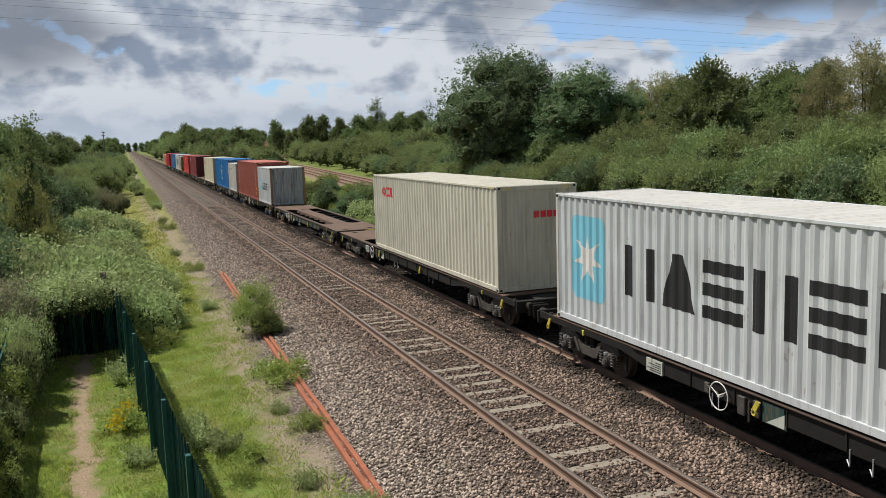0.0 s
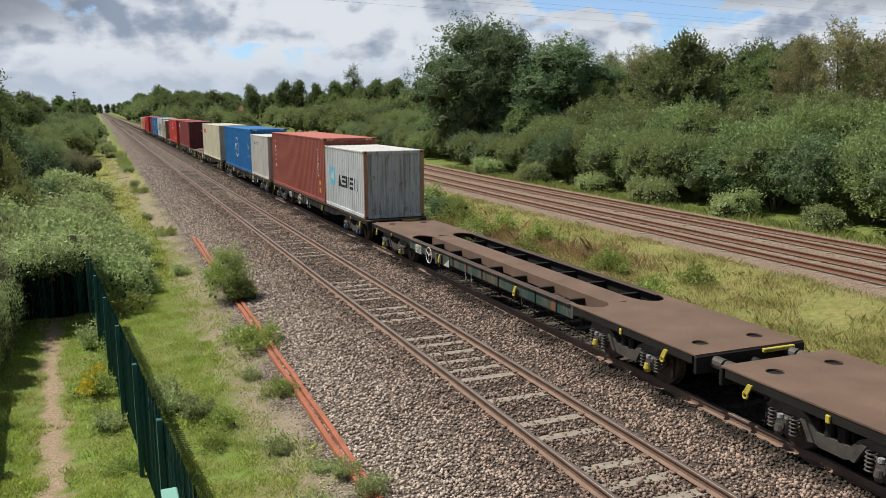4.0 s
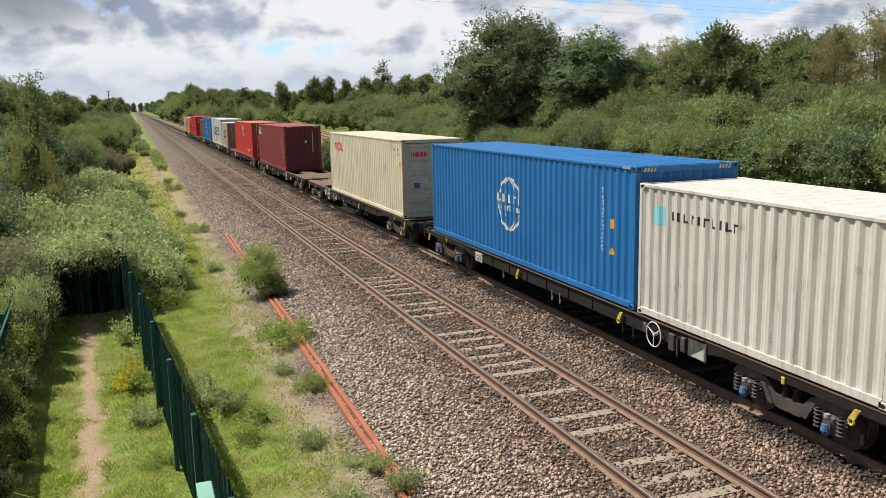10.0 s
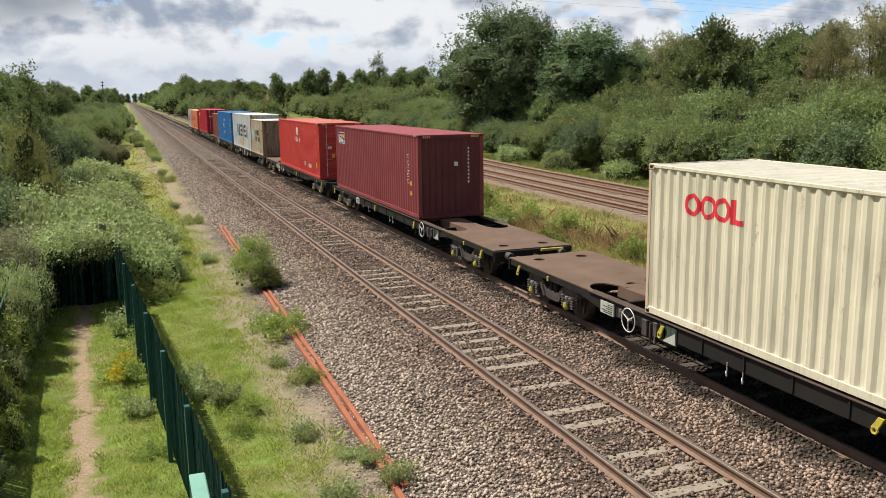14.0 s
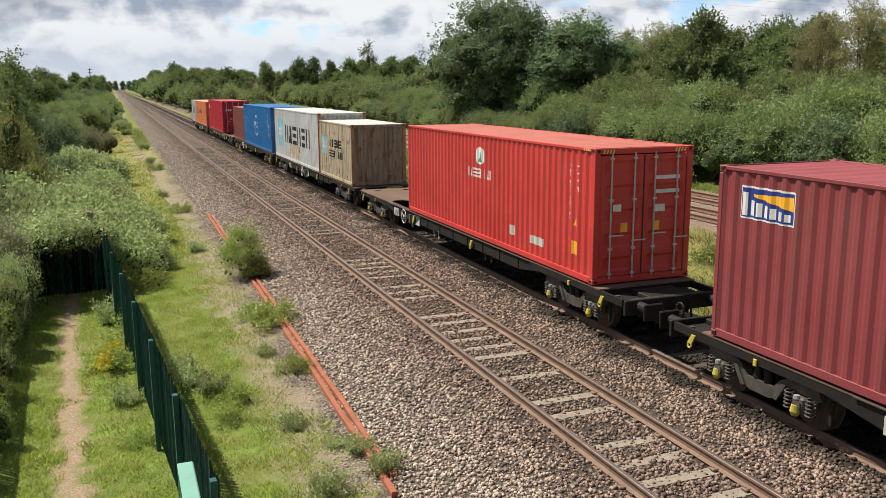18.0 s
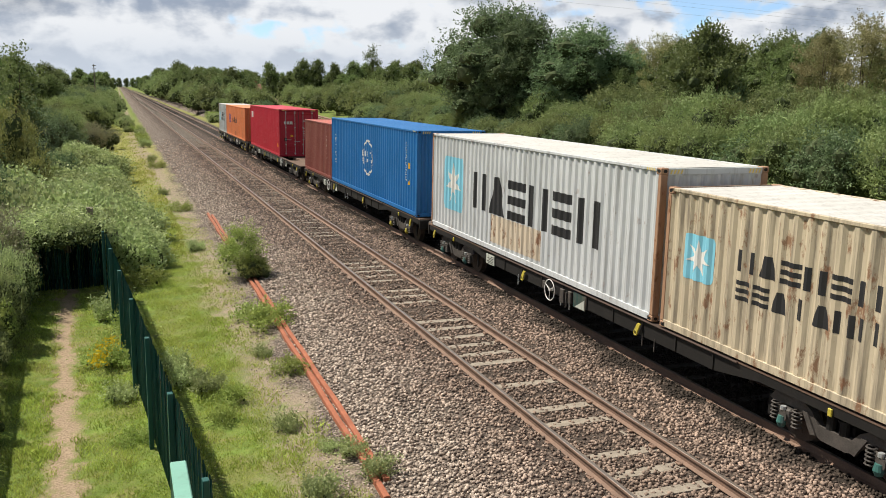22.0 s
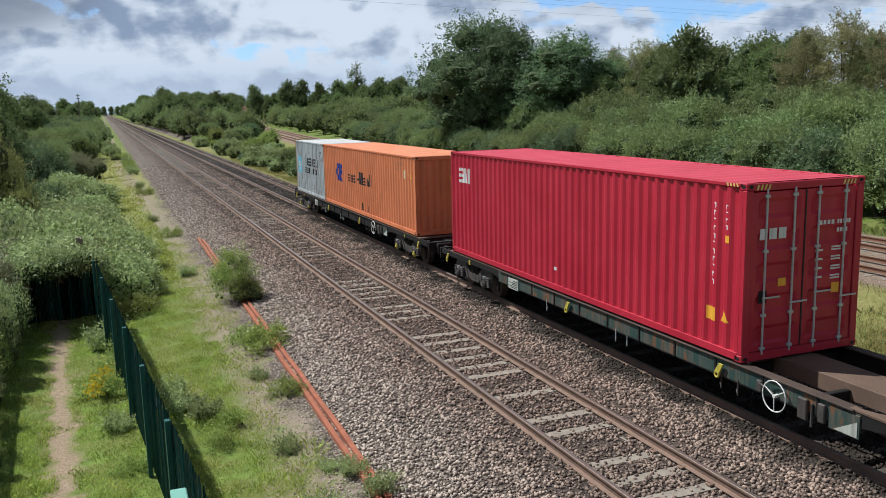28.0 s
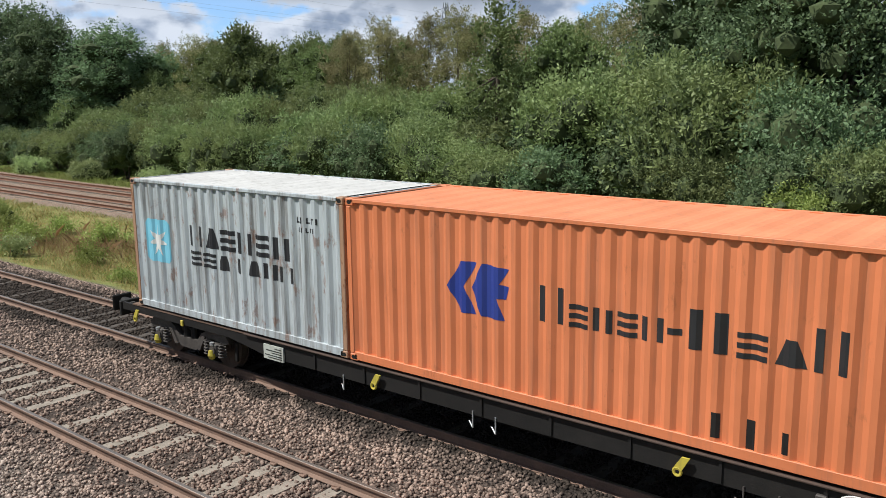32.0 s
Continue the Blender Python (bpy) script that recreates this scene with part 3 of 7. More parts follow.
lying_rail(30.5, 37.4, 0.10, "short orange rusted rail lying beyond the bush")


# ---- fences ----
def pale_mesh(h):
    """One W-section palisade pale with a three-pointed head."""
    bm = bmesh.new()
    sec = [(-0.041, 0.0), (-0.02, 0.015), (0.0, 0.002), (0.02, 0.015), (0.041, 0.0)]
    rows = []
    for z, f in ((0.0, 1.0), (h - 0.07, 1.0), (h, 0.35)):
        rows.append([bm.verts.new((v, u * f, z + (0.02 if (f < 1 and abs(u) < 0.005) else 0))) for u, v in sec])
    for a, b in zip(rows, rows[1:]):
        for j in range(4):
            bm.faces.new((a[j], a[j + 1], b[j + 1], b[j]))
    geo = bmesh.ops.solidify(bm, geom=bm.faces[:], thickness=0.004)
    me = bpy.data.meshes.new("pale")
    bm.to_mesh(me); bm.free()
    me.materials.append(M_FENCE)
    return me


PALE = pale_mesh(1.74)


def palisade(p0, p1, label, top=1.2, first_post=True, name="palisade_fence"):
    """Palisade fence from p0 to p1, posts 2.75 m apart, two rails, a row of pales."""
    a, b = Vector(p0), Vector(p1)
    d = b - a
    yaw = math.degrees(math.atan2(-d.x, d.y))
    fence = thing(name, pose(a.x, a.y, 0, 0, 0, yaw), label, "fence", "green palisade fences")
    n = max(1, round(d.length / 2.75))
    for i in range(n + 1):
        y = d.length * i / n
        part("post", boxes((-0.09, -0.02, y - 0.05, y + 0.05, -0.95, top + 0.03), bevel=0.006), M_FENCE, fence)
    for z in (-0.35, 0.8):
        part("rail", boxes((0.02, 0.06, 0, d.length, z, z + 0.05)), M_FENCE, fence)
    k = int(d.length / 0.1)
    for i in range(k):
        pl = part("pale", PALE, None, fence)
        pl.matrix_basis = pose(0.0, 0.07 + i * 0.1, top - 1.76 + random.uniform(-0.006, 0.006), 0, random.uniform(-0.4, 0.4), random.uniform(-2, 2))
    return fence


palisade((0.52 - 0.0745 * -2.6, 8.4), (0.52 - 0.0745 * 13.6, 24.6), "dark green steel palisade fence between path and railway")
palisade((-2.2, 5.4), (-3.18, 25.6), "dark green steel palisade fence overgrown by hedge leaves", top=0.9)
palisade((-0.6, 26.2), (-2.9, 26.0), "dark green palisade gate across the path under brambles", top=1.0, name="palisade_gate")


def pale_post():
    """The pale end panel where the fence meets the bridge."""
    post = thing("capped_post", (0.425, 9.0, 0), "pale green steel end panel of the palisade fence", "post")
    part("shaft", boxes((-0.07, 0.07, -0.14, -0.02, -0.9, 1.15), bevel=0.01), M_FENCE, post)
    part("cap", boxes((-0.085, 0.085, -1.9, 0.0, 1.163, 1.2), bevel=0.012), M_FENCE_PALE, post, "pale green weathered capping")
    part("side_sheet", boxes((-0.08, -0.06, -1.88, -0.145, -0.9, 1.16)), M_FENCE, post)


pale_post()


def marker_post(x, y, h, label):
    z = height(x, y)
    post = thing("marker_post", (x, y, z), label, "post")
    part("shaft", boxes((-0.09, 0.09, -0.06, 0.06, -0.3, h), bevel=0.01), M_POLE, post)


marker_post(-0.92, 26.6, 2.3, "dark wooden post standing in brambles")

# ---- containers ----
CORR = 0.278


def corr_breaks(length, pitch=CORR):
    """Break lines of the side's folds along the length, with their depths."""
    n = max(1, round(length / pitch))
    p = length / n
    out = []
    for i in range(n):
        for f, dpt in ((0.0, 0.0), (0.26, 0.0), (0.5, 1.0), (0.76, 1.0)):
            out.append(((i + f) * p, dpt))
    out.append((length, 0.0))
    return out


def folded(name, place, breaks, z0, z1, depth):
    """A folded sheet: place(s, z, d) gives the point at s along, z up, d in."""
    verts, faces = [], []
    for s, d in breaks:
        verts += [place(s, z0, d * depth), place(s, z1, d * depth)]
    for i in range(len(breaks) - 1):
        faces.append((2 * i, 2 * i + 2, 2 * i + 3, 2 * i + 1))
    return mesh_of(name, verts, faces)


PANEL, LENGTH = {}, {}


def container(L, H, colour_mat, label, group="", doors=False, roof_mat=None, end_mat=None, post_mat=None, name="shipping_container"):
    """A shipping container: local y runs back from the end that faces the camera."""
    c = thing(name, (0, 0, 0), label, "container", group)
    X, P = 1.219, 0.11
    end_mat, post_mat, roof_mat = end_mat or colour_mat, post_mat or colour_mat, roof_mat or colour_mat
    z0, z1 = 0.15, H - 0.07
    br = corr_breaks(L - 2 * P)

    def shared(key, build):
        if key not in PANEL:
            PANEL[key] = build()
        me = PANEL[key].copy()
        return me

    for s in (-1, 1):
        me = shared(("side", L, H, s), lambda: folded("side_panel", lambda a, z, d: (s * (X - 0.012 - d), P + a, z), br if s < 0 else br, z0, z1, 0.036))
        part("side_panel", me, colour_mat, c)
        part("top_rail", boxes((s * X - (0.06 if s > 0 else 0), s * X + (0.06 if s < 0 else 0), P, L - P, z1, H - 0.008), bevel=0.008), colour_mat, c)
        part("bottom_rail", boxes((s * X - (0.05 if s > 0 else 0), s * X + (0.05 if s < 0 else 0), P, L - P, 0.02, z0), bevel=0.006), colour_mat, c)
        for y in (0, L):
            y0, y1 = (0, P) if y == 0 else (L - P, L)
            x0, x1 = (-X, -X + 0.15) if s < 0 else (X - 0.15, X)
            part("corner_post", boxes((x0 + 0.003, x1 - 0.003, y0 + 0.003, y1 - 0.003, 0.12, H - 0.12), bevel=0.012), post_mat, c)
            for za, zb in ((0, 0.118), (H - 0.118, H)):
                bm = boxes((x0, x1 + 0.01, y0, y0 + 0.17 if y == 0 else y1, za, zb) if y == 0 else (x0, x1 + 0.01, y1 - 0.17, y1, za, zb), bevel=0.014)
                part("corner_casting", bm, post_mat, c)
    # Flat black discs stand for the shaded holes in the corner castings
    for y in (0.085, L - 0.085):
        for z in (0.058, H - 0.058):
            bm = bmesh.new()
            prism(bm, [(y + 0.05 * math.cos(k * math.pi / 5), z + 0.032 * math.sin(k * math.pi / 5)) for k in range(10)], -X - 0.002, -X + 0.002, lambda u, v, q: (q, u, v))
            part("casting_opening", bm, M_UNDER, c)
    for x in (-X + 0.08, X - 0.08):
        for z in (0.058, H - 0.058):
            bm = bmesh.new()
            prism(bm, [(x + 0.042 * math.cos(k * math.pi / 5), z + 0.032 * math.sin(k * math.pi / 5)) for k in range(10)], -0.002, 0.002, lambda u, v, q: (u, q, v))
            part("casting_opening", bm, M_UNDER, c)
    # roof with shallow folds across it
    rb = corr_breaks(L - 0.36, 0.42)
    me = shared(("roof", L, H), lambda: mesh_of("roof", [p for s, d in rb for p in ((-X + 0.05, 0.18 + s, H - 0.012 - d * 0.02), (X - 0.05, 0.18 + s, H - 0.012 - d * 0.02))],
                                                 [(2 * i, 2 * i + 1, 2 * i + 3, 2 * i + 2) for i in range(len(rb) - 1)]))
    part("roof", me, roof_mat, c)
    part("floor", boxes((-X + 0.05, X - 0.05, 0.05, L - 0.05, 0.05, 0.14)), M_UNDER, c)
    for y0, y1 in ((0, 0.06), (L - 0.06, L)):
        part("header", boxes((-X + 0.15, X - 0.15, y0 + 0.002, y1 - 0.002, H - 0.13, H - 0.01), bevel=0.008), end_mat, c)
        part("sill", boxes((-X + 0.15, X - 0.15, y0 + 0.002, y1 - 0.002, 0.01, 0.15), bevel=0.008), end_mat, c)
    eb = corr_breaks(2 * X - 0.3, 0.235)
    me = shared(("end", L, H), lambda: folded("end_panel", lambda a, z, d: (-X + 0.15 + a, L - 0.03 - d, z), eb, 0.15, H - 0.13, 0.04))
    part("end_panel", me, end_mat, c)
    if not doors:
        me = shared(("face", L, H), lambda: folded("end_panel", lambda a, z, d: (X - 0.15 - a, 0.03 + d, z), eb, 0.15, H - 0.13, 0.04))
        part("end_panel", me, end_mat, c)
    else:
        for s in (-1, 1):
            xa, xb = (-X + 0.16, -0.012) if s < 0 else (0.012, X - 0.16)
            bm = bmesh.new()
            n, cols = 5, []
            zs = [(0.16, 0)]
            hh = (H - 0.32) / n
            for i in range(n):
                b0 = 0.16 + i * hh
                zs += [(b0 + 0.1, 0), (b0 + 0.16, 1), (b0 + hh - 0.16, 1), (b0 + hh - 0.1, 0)]
            zs.append((H - 0.16, 0))
            xs = [xa, xa + 0.09, xa + 0.15, xb - 0.15, xb - 0.09, xb]
            grid = [[bm.verts.new((x, 0.03 + (0.03 if (2 <= j <= 3) else 0) * d, z)) for j, x in enumerate(xs)] for z, d in zs]
            for a, b in zip(grid, grid[1:]):
                for j in range(5):
                    bm.faces.new((a[j], a[j + 1], b[j + 1], b[j]))
            box(bm, xa, xb, 0.062, 0.075, 0.16, H - 0.16)
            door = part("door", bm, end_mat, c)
            for f in (0.24, 0.78):
                x = xa + (xb - xa) * f
                rod = part("lock_rod", tube(bmesh.new(), (x, 0.005, 0.1), (x, 0.005, H - 0.1), 0.019, 8), M_GALV, door, "galvanised lock rod")
                for z in (0.2, 0.75, H * 0.62, H - 0.22):
                    part("rod_bracket", boxes((x - 0.05, x + 0.05, -0.015, 0.03, z - 0.025, z + 0.025), bevel=0.006), M_GALV, door)
                zz = 1.02 if f < 0.5 else 0.9
                part("door_handle", boxes((x - 0.05, x + 0.32, -0.02, 0.0, zz, zz + 0.03), bevel=0.006), M_GALV, door)
        part("door_gasket", boxes((-0.013, 0.013, 0.018, 0.045, 0.16, H - 0.16)), M_BLACK, c, "black rubber door gasket")
    LENGTH[c.name] = L
    if H > 2.7:
        for x0 in (-X + 0.18, X - 0.48):
            for k in range(4):
                bm = bmesh.new()
                prism(bm, [(x0 + k * 0.075, H - 0.112), (x0 + k * 0.075 + 0.035, H - 0.112), (x0 + k * 0.075 + 0.065, H - 0.03), (x0 + k * 0.075 + 0.03, H - 0.03)], -0.003, 0.0, lambda u, v, q: (u, q, v))
                part("hazard_stripe", bm, M_HAZARD, c)
        for k in range(4):
            bm = bmesh.new()
            y = 0.2 + k * 0.075
            prism(bm, [(y, H - 0.066), (y + 0.035, H - 0.066), (y + 0.055, H - 0.014), (y + 0.02, H - 0.014)], -X - 0.003, -X, lambda u, v, q: (q, u, v))
            part("hazard_stripe", bm, M_HAZARD, c)
    return c


def drape(c, name, outlines, mat, label=""):
    """Paint on the camera side: outlines (metres from the far end, metres up) laid over the folds."""
    L, P, X = LENGTH[c.name], 0.11, 1.219
    br = corr_breaks(L - 2 * P)
    ss, dd = [b[0] for b in br], [b[1] * 0.036 for b in br]
    bm = bmesh.new()
    for o in outlines:
        vs = [bm.verts.new((0, L - d, z)) for d, z in o]
        bm.faces.new(vs)
    lo = min(L - d for o in outlines for d, z in o) - P
    hi = max(L - d for o in outlines for d, z in o) - P
    for s in ss:
        if lo < s < hi:
            bmesh.ops.bisect_plane(bm, geom=bm.verts[:] + bm.edges[:] + bm.faces[:], plane_co=(0, s + P, 0), plane_no=(0, 1, 0))
    for v in bm.verts:
        v.co.x = -(X - 0.012 - float(np.interp(v.co.y - P, ss, dd))) - 0.003
    bmesh.ops.recalc_face_normals(bm, faces=bm.faces)
    me = bpy.data.meshes.new(name)
    bm.to_mesh(me); bm.free()
    if me.polygons and me.polygons[0].normal.x > 0:
        me.flip_normals()
    ob = part(name, me, mat, c, label)
    if len(outlines) > 1 and name in ("painted_code", "scuff_patch", "panel_name", "globe_mark", "logo_star", "warning_mark", "painted_ring"):
        ob["kind"] = "stuff"
    return ob


def rect(d0, d1, z0, z1):
    return [(d0, z0), (d1, z0), (d1, z1), (d0, z1)]


def strokes(d0, d1, z0, z1, shapes, weight=0.3):
    """Plain shapes standing for a painted name: i uprights, z level bars, t wedges, s single bars."""
    out, w = [], (d1 - d0) / len(shapes)
    h = z1 - z0
    for i, k in enumerate(shapes):
        a, b = d0 + i * w + w * 0.08, d0 + (i + 1) * w - w * 0.1
        t = (b - a) * weight
        if k == "i":
            out += [rect(a, a + t, z0, z1), rect(b - t, b, z0, z1)]
        elif k == "z":
            out += [rect(a, b, z0 + q * h, z0 + (q + 0.22) * h) for q in (0.0, 0.39, 0.78)]
        elif k == "t":
            out += [[(a, z0), (b, z0), ((a + b) / 2 + t * 0.6, z1), ((a + b) / 2 - t * 0.6, z1)]]
        else:
            out += [rect((a + b) / 2 - t * 0.6, (a + b) / 2 + t * 0.6, z0, z1)]
    return out


def small_bars(d0, d1, z0, z1, n):
    """A row of plain marks: an upright and a short level bar each."""
    w, h, out = (d1 - d0) / n, z1 - z0, []
    for i in range(n):
        a = d0 + i * w
        out.append(rect(a + w * 0.16, a + w * 0.40, z0, z1))
        if i % 3 != 1:
            k = 0.74 if i % 2 else 0.04
            out.append(rect(a + w * 0.40, a + w * 0.76, z0 + h * k, z0 + h * (k + 0.22)))
    return out


def column_bars(d0, d1, z0, z1, n):
    """The same marks one below another."""
    h, w, out = (z1 - z0) / n, d1 - d0, []
    for i in range(n):
        a = z0 + i * h
        out.append(rect(d0, d1, a + h * 0.62, a + h * 0.80))
        if i % 3 != 2:
            k = 0.0 if i % 2 else 0.68
            out.append(rect(d0 + w * k, d0 + w * (k + 0.32), a + h * 0.16, a + h * 0.62))
    return out


def star(d, z, r, n=7, inner=0.42):
    pts = []
    for i in range(2 * n):
        a = math.pi / 2 + math.pi * i / n
        k = r if i % 2 == 0 else r * inner
        pts.append((d + k * math.cos(a), z + k * math.sin(a)))
    return [[(d, z), pts[i], pts[(i + 1) % (2 * n)]] for i in range(2 * n)]


def hoop(d, z, r, w, n=28, sx=1.0):
    out = []
    for i in range(n):
        a, b = 2 * math.pi * i / n, 2 * math.pi * (i + 1) / n
        out.append([(d + sx * r * math.cos(a), z + r * math.sin(a)), (d + sx * r * math.cos(b), z + r * math.sin(b)), (d + sx * (r - w) * math.cos(b), z + (r - w) * math.sin(b)), (d + sx * (r - w) * math.cos(a), z + (r - w) * math.sin(a))])
    return out


def name_marks(c, shapes, mat):
    """Each plain bar of a painted name by itself."""
    for o in shapes:
        drape(c, "painted_bar", [o], mat)


def red_rings(c, d, z, h):
    """Three red rings and a block in a row."""
    for k in range(3):
        ob = drape(c, "painted_ring", hoop(d + h * (0.5 + 0.98 * k), z + h / 2, h / 2, h * 0.2, 18, 1.05), M_RED, "red ring mark")
    drape(c, "painted_bar", [[(d + 2.95 * h, z), (d + 3.7 * h, z), (d + 3.7 * h, z + 0.22 * h), (d + 3.2 * h, z + 0.22 * h), (d + 3.2 * h, z + h), (d + 2.95 * h, z + h)]], M_RED)


def blue_globe(c):
    drape(c, "globe_mark", hoop(6.1, 1.52, 0.72, 0.07) + hoop(6.1, 1.52, 0.70, 0.05, sx=0.5), M_WHITE, "white ringed globe mark")
    drape(c, "blue_band", [rect(5.25, 6.95, 1.30, 1.78)], BLUE_BOX)
    drape(c, "panel_name", small_bars(5.3, 6.95, 1.55, 1.77, 5) + small_bars(5.36, 6.9, 1.34, 1.47, 8), M_WHITE).location.x -= 0.003


def pale_star(c, d0, d1, z0, z1, reach):
    r = 0.12 * (d1 - d0)
    soft_square = [(cx + r * math.cos(a), cz + r * math.sin(a)) for cx, cz, q in ((d1 - r, z1 - r, 0), (d0 + r, z1 - r, 1), (d0 + r, z0 + r, 2), (d1 - r, z0 + r, 3)) for a in ((q + k / 3) * math.pi / 2 for k in range(4))]
    drape(c, "logo_field", [soft_square], M_CYAN, "pale blue square logo field with rounded corners")
    for poly in (star((d0 + d1) / 2, (z0 + z1) / 2, reach, inner=0.38),):
        ob = drape(c, "logo_star", poly, M_WHITE, "white star in the logo field")
        ob.location.x -= 0.003


def end_marks(c, rows, mat=None):
    """Small flat marks on the end that faces the camera: x0, x1, z0, z1."""
    for x0, x1, z0, z1 in rows:
        part("end_mark", boxes((x0, x1, 0.018, 0.024, z0, z1)), mat or M_WHITE, c)


HC, ST = 2.896, 2.591
M_HAZARD = paint("hazard_yellow", (0.75, 0.58, 0.16), 0.1, 0.3, 0.5)
CREAM = paint("cream_box_paint", (0.68, 0.63, 0.475), 0.4, 0.3, 0.5, 0.35)
CREAM_GREY = paint("greyed_cream_box_paint", (0.58, 0.555, 0.455), 0.4, 0.36, 0.5, 0.3)
GREY_BOX = paint("pale_grey_box_paint", (0.55, 0.57, 0.575), 0.45, 0.4, 0.5, 0.3)
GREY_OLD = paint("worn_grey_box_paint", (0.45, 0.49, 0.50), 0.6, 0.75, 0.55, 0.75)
TAN_BOX = paint("tan_grey_box_paint", (0.52, 0.44, 0.31), 0.8, 0.75, 0.6, 0.8)
STONE_BOX = paint("warm_grey_box_paint", (0.56, 0.54, 0.495), 0.4, 0.45, 0.5, 0.3)
BRICK_BOX = paint("brick_red_box_paint", (0.29, 0.076, 0.056), 0.2, 0.32, 0.5)
MAROON_BOX = paint("maroon_box_paint", (0.235, 0.042, 0.048), 0.25, 0.34, 0.5)
SCARLET_BOX = paint("scarlet_box_paint", (0.55, 0.046, 0.04), 0.2, 0.3, 0.45)
CRIMSON_BOX = paint("crimson_box_paint", (0.45, 0.015, 0.038), 0.05, 0.12, 0.4)
BLUE_BOX = paint("bright_blue_box_paint", (0.010, 0.142, 0.395), 0.06, 0.12, 0.42)
BROWN_BOX = paint("brown_red_box_paint", (0.21, 0.058, 0.045), 0.2, 0.3, 0.5)
ORANGE_BOX = paint("orange_box_paint", (0.66, 0.205, 0.08), 0.3, 0.25, 0.5, 0.3)
RUST_POST = paint("rust_streaked_frame", (0.38, 0.22, 0.13), 0.9, 0.4, 0.65, 0.7)
# Roof tones, most of them paler than the sides; the cream one is darker
ROOF_PALE = paint("pale_roof_paint", (0.60, 0.585, 0.55), 0.2, 0.3, 0.6, 0.2)
ROOF_CREAM = paint("cream_roof_paint", (0.55, 0.525, 0.44), 0.35, 0.3, 0.6, 0.2)
ROOF_RED = paint("paler_red_roof_paint", (0.48, 0.145, 0.11), 0.2, 0.2, 0.6)
ROOF_MAROON = paint("paler_maroon_roof_paint", (0.30, 0.065, 0.075), 0.2, 0.2, 0.6)
ROOF_PINK = paint("paler_crimson_roof_paint", (0.55, 0.055, 0.085), 0.05, 0.15, 0.6)
ROOF_SALMON = paint("paler_orange_roof_paint", (0.72, 0.26, 0.12), 0.1, 0.2, 0.6)

BOXES = []   # container and where it starts along the train


def load(c, u):
    BOXES.append((c, u))
    return c


def build_containers():
    g = "containers on the freight train"
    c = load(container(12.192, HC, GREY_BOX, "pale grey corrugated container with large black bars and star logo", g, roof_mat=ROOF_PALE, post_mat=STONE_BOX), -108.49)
    pale_star(c, 0.7, 2.1, 0.62, 2.45, 0.62)
    name_marks(c, strokes(2.8, 10.2, 0.98, 2.0, "itzizi", 0.27), M_BLACK)
    c = load(container(12.192, HC, CREAM_GREY, "cream corrugated container with small red mark", g, roof_mat=ROOF_CREAM, post_mat=CREAM_GREY), -92.94)
    red_rings(c, 1.22, 2.09, 0.37)
    end_marks(c, [(-0.1 + i * 0.2, 0.06 + i * 0.2, 2.0, 2.18) for i in range(4)], M_RED)
    c = load(container(6.058, ST, GREY_BOX, "short pale grey corrugated container with black bars", g, roof_mat=ROOF_PALE, end_mat=GREY_OLD, post_mat=RUST_POST), -54.25)
    pale_star(c, 0.7, 1.75, 0.95, 1.72, 0.3)
    name_marks(c, strokes(2.15, 5.15, 0.98, 1.46, "tzizi", 0.28), M_BLACK)
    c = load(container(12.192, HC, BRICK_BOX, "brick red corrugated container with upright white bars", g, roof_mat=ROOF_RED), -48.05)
    name_marks(c, column_bars(0.72, 1.0, 0.95, 2.5, 6), M_WHITE)
    drape(c, "painted_code", column_bars(10.9, 11.02, 1.1, 2.4, 10), M_WHITE)
    drape(c, "warning_mark", [rect(11.2, 11.4, 0.4, 0.62), rect(11.2, 11.4, 0.75, 0.95)], M_ORANGE_MARK)
    # Door tone is the box grey darkened for the shaded end
    c = load(container(6.058, ST, STONE_BOX, "short warm grey container with closed doors", g, doors=True, roof_mat=ROOF_PALE, end_mat=paint("shaded_grey_brown_doors", (0.36, 0.35, 0.325), 0.5, 0.5)), -34.39)
    drape(c, "panel_name", small_bars(1.0, 2.95, 1.98, 2.14, 10), M_BLACK, "small black name bars")
    drape(c, "logo_field", [rect(0.45, 0.85, 1.85, 2.2)], M_CYAN)
    c = load(container(12.192, HC, BLUE_BOX, "bright blue corrugated container with white ringed globe", g), -28.2)
    blue_globe(c)
    drape(c, "painted_code", column_bars(10.9, 10.97, 1.0, 2.4, 16), M_WHITE)
    drape(c, "warning_mark", [[(11.2, 1.0), (11.38, 1.0), (11.29, 1.16)], rect(11.24, 11.34, 1.55, 1.75)], M_ORANGE_MARK)
    # Door colour darkens the cream to carry the end's shade
    c = load(container(12.192, HC, CREAM, "cream corrugated container with red mark and closed doors", g, doors=True, roof_mat=ROOF_CREAM, end_mat=paint("shaded_grey_cream_doors", (0.50, 0.48, 0.40), 0.2, 0.3), post_mat=paint("peeling_cream_frame", (0.55, 0.44, 0.31), 0.8, 0.3)), -12.63)
    red_rings(c, 1.15, 2.05, 0.41)
    drape(c, "painted_code", small_bars(11.0, 11.85, 2.46, 2.57, 8) + small_bars(11.5, 11.85, 2.3, 2.4, 3), M_FADED)
    drape(c, "warning_mark", [rect(11.72, 11.88, 1.9, 2.06)], M_ORANGE_MARK)
    drape(c, "scuff_patch", [rect(11.02, 11.1, 0.55, 0.78)], M_SMUDGE)
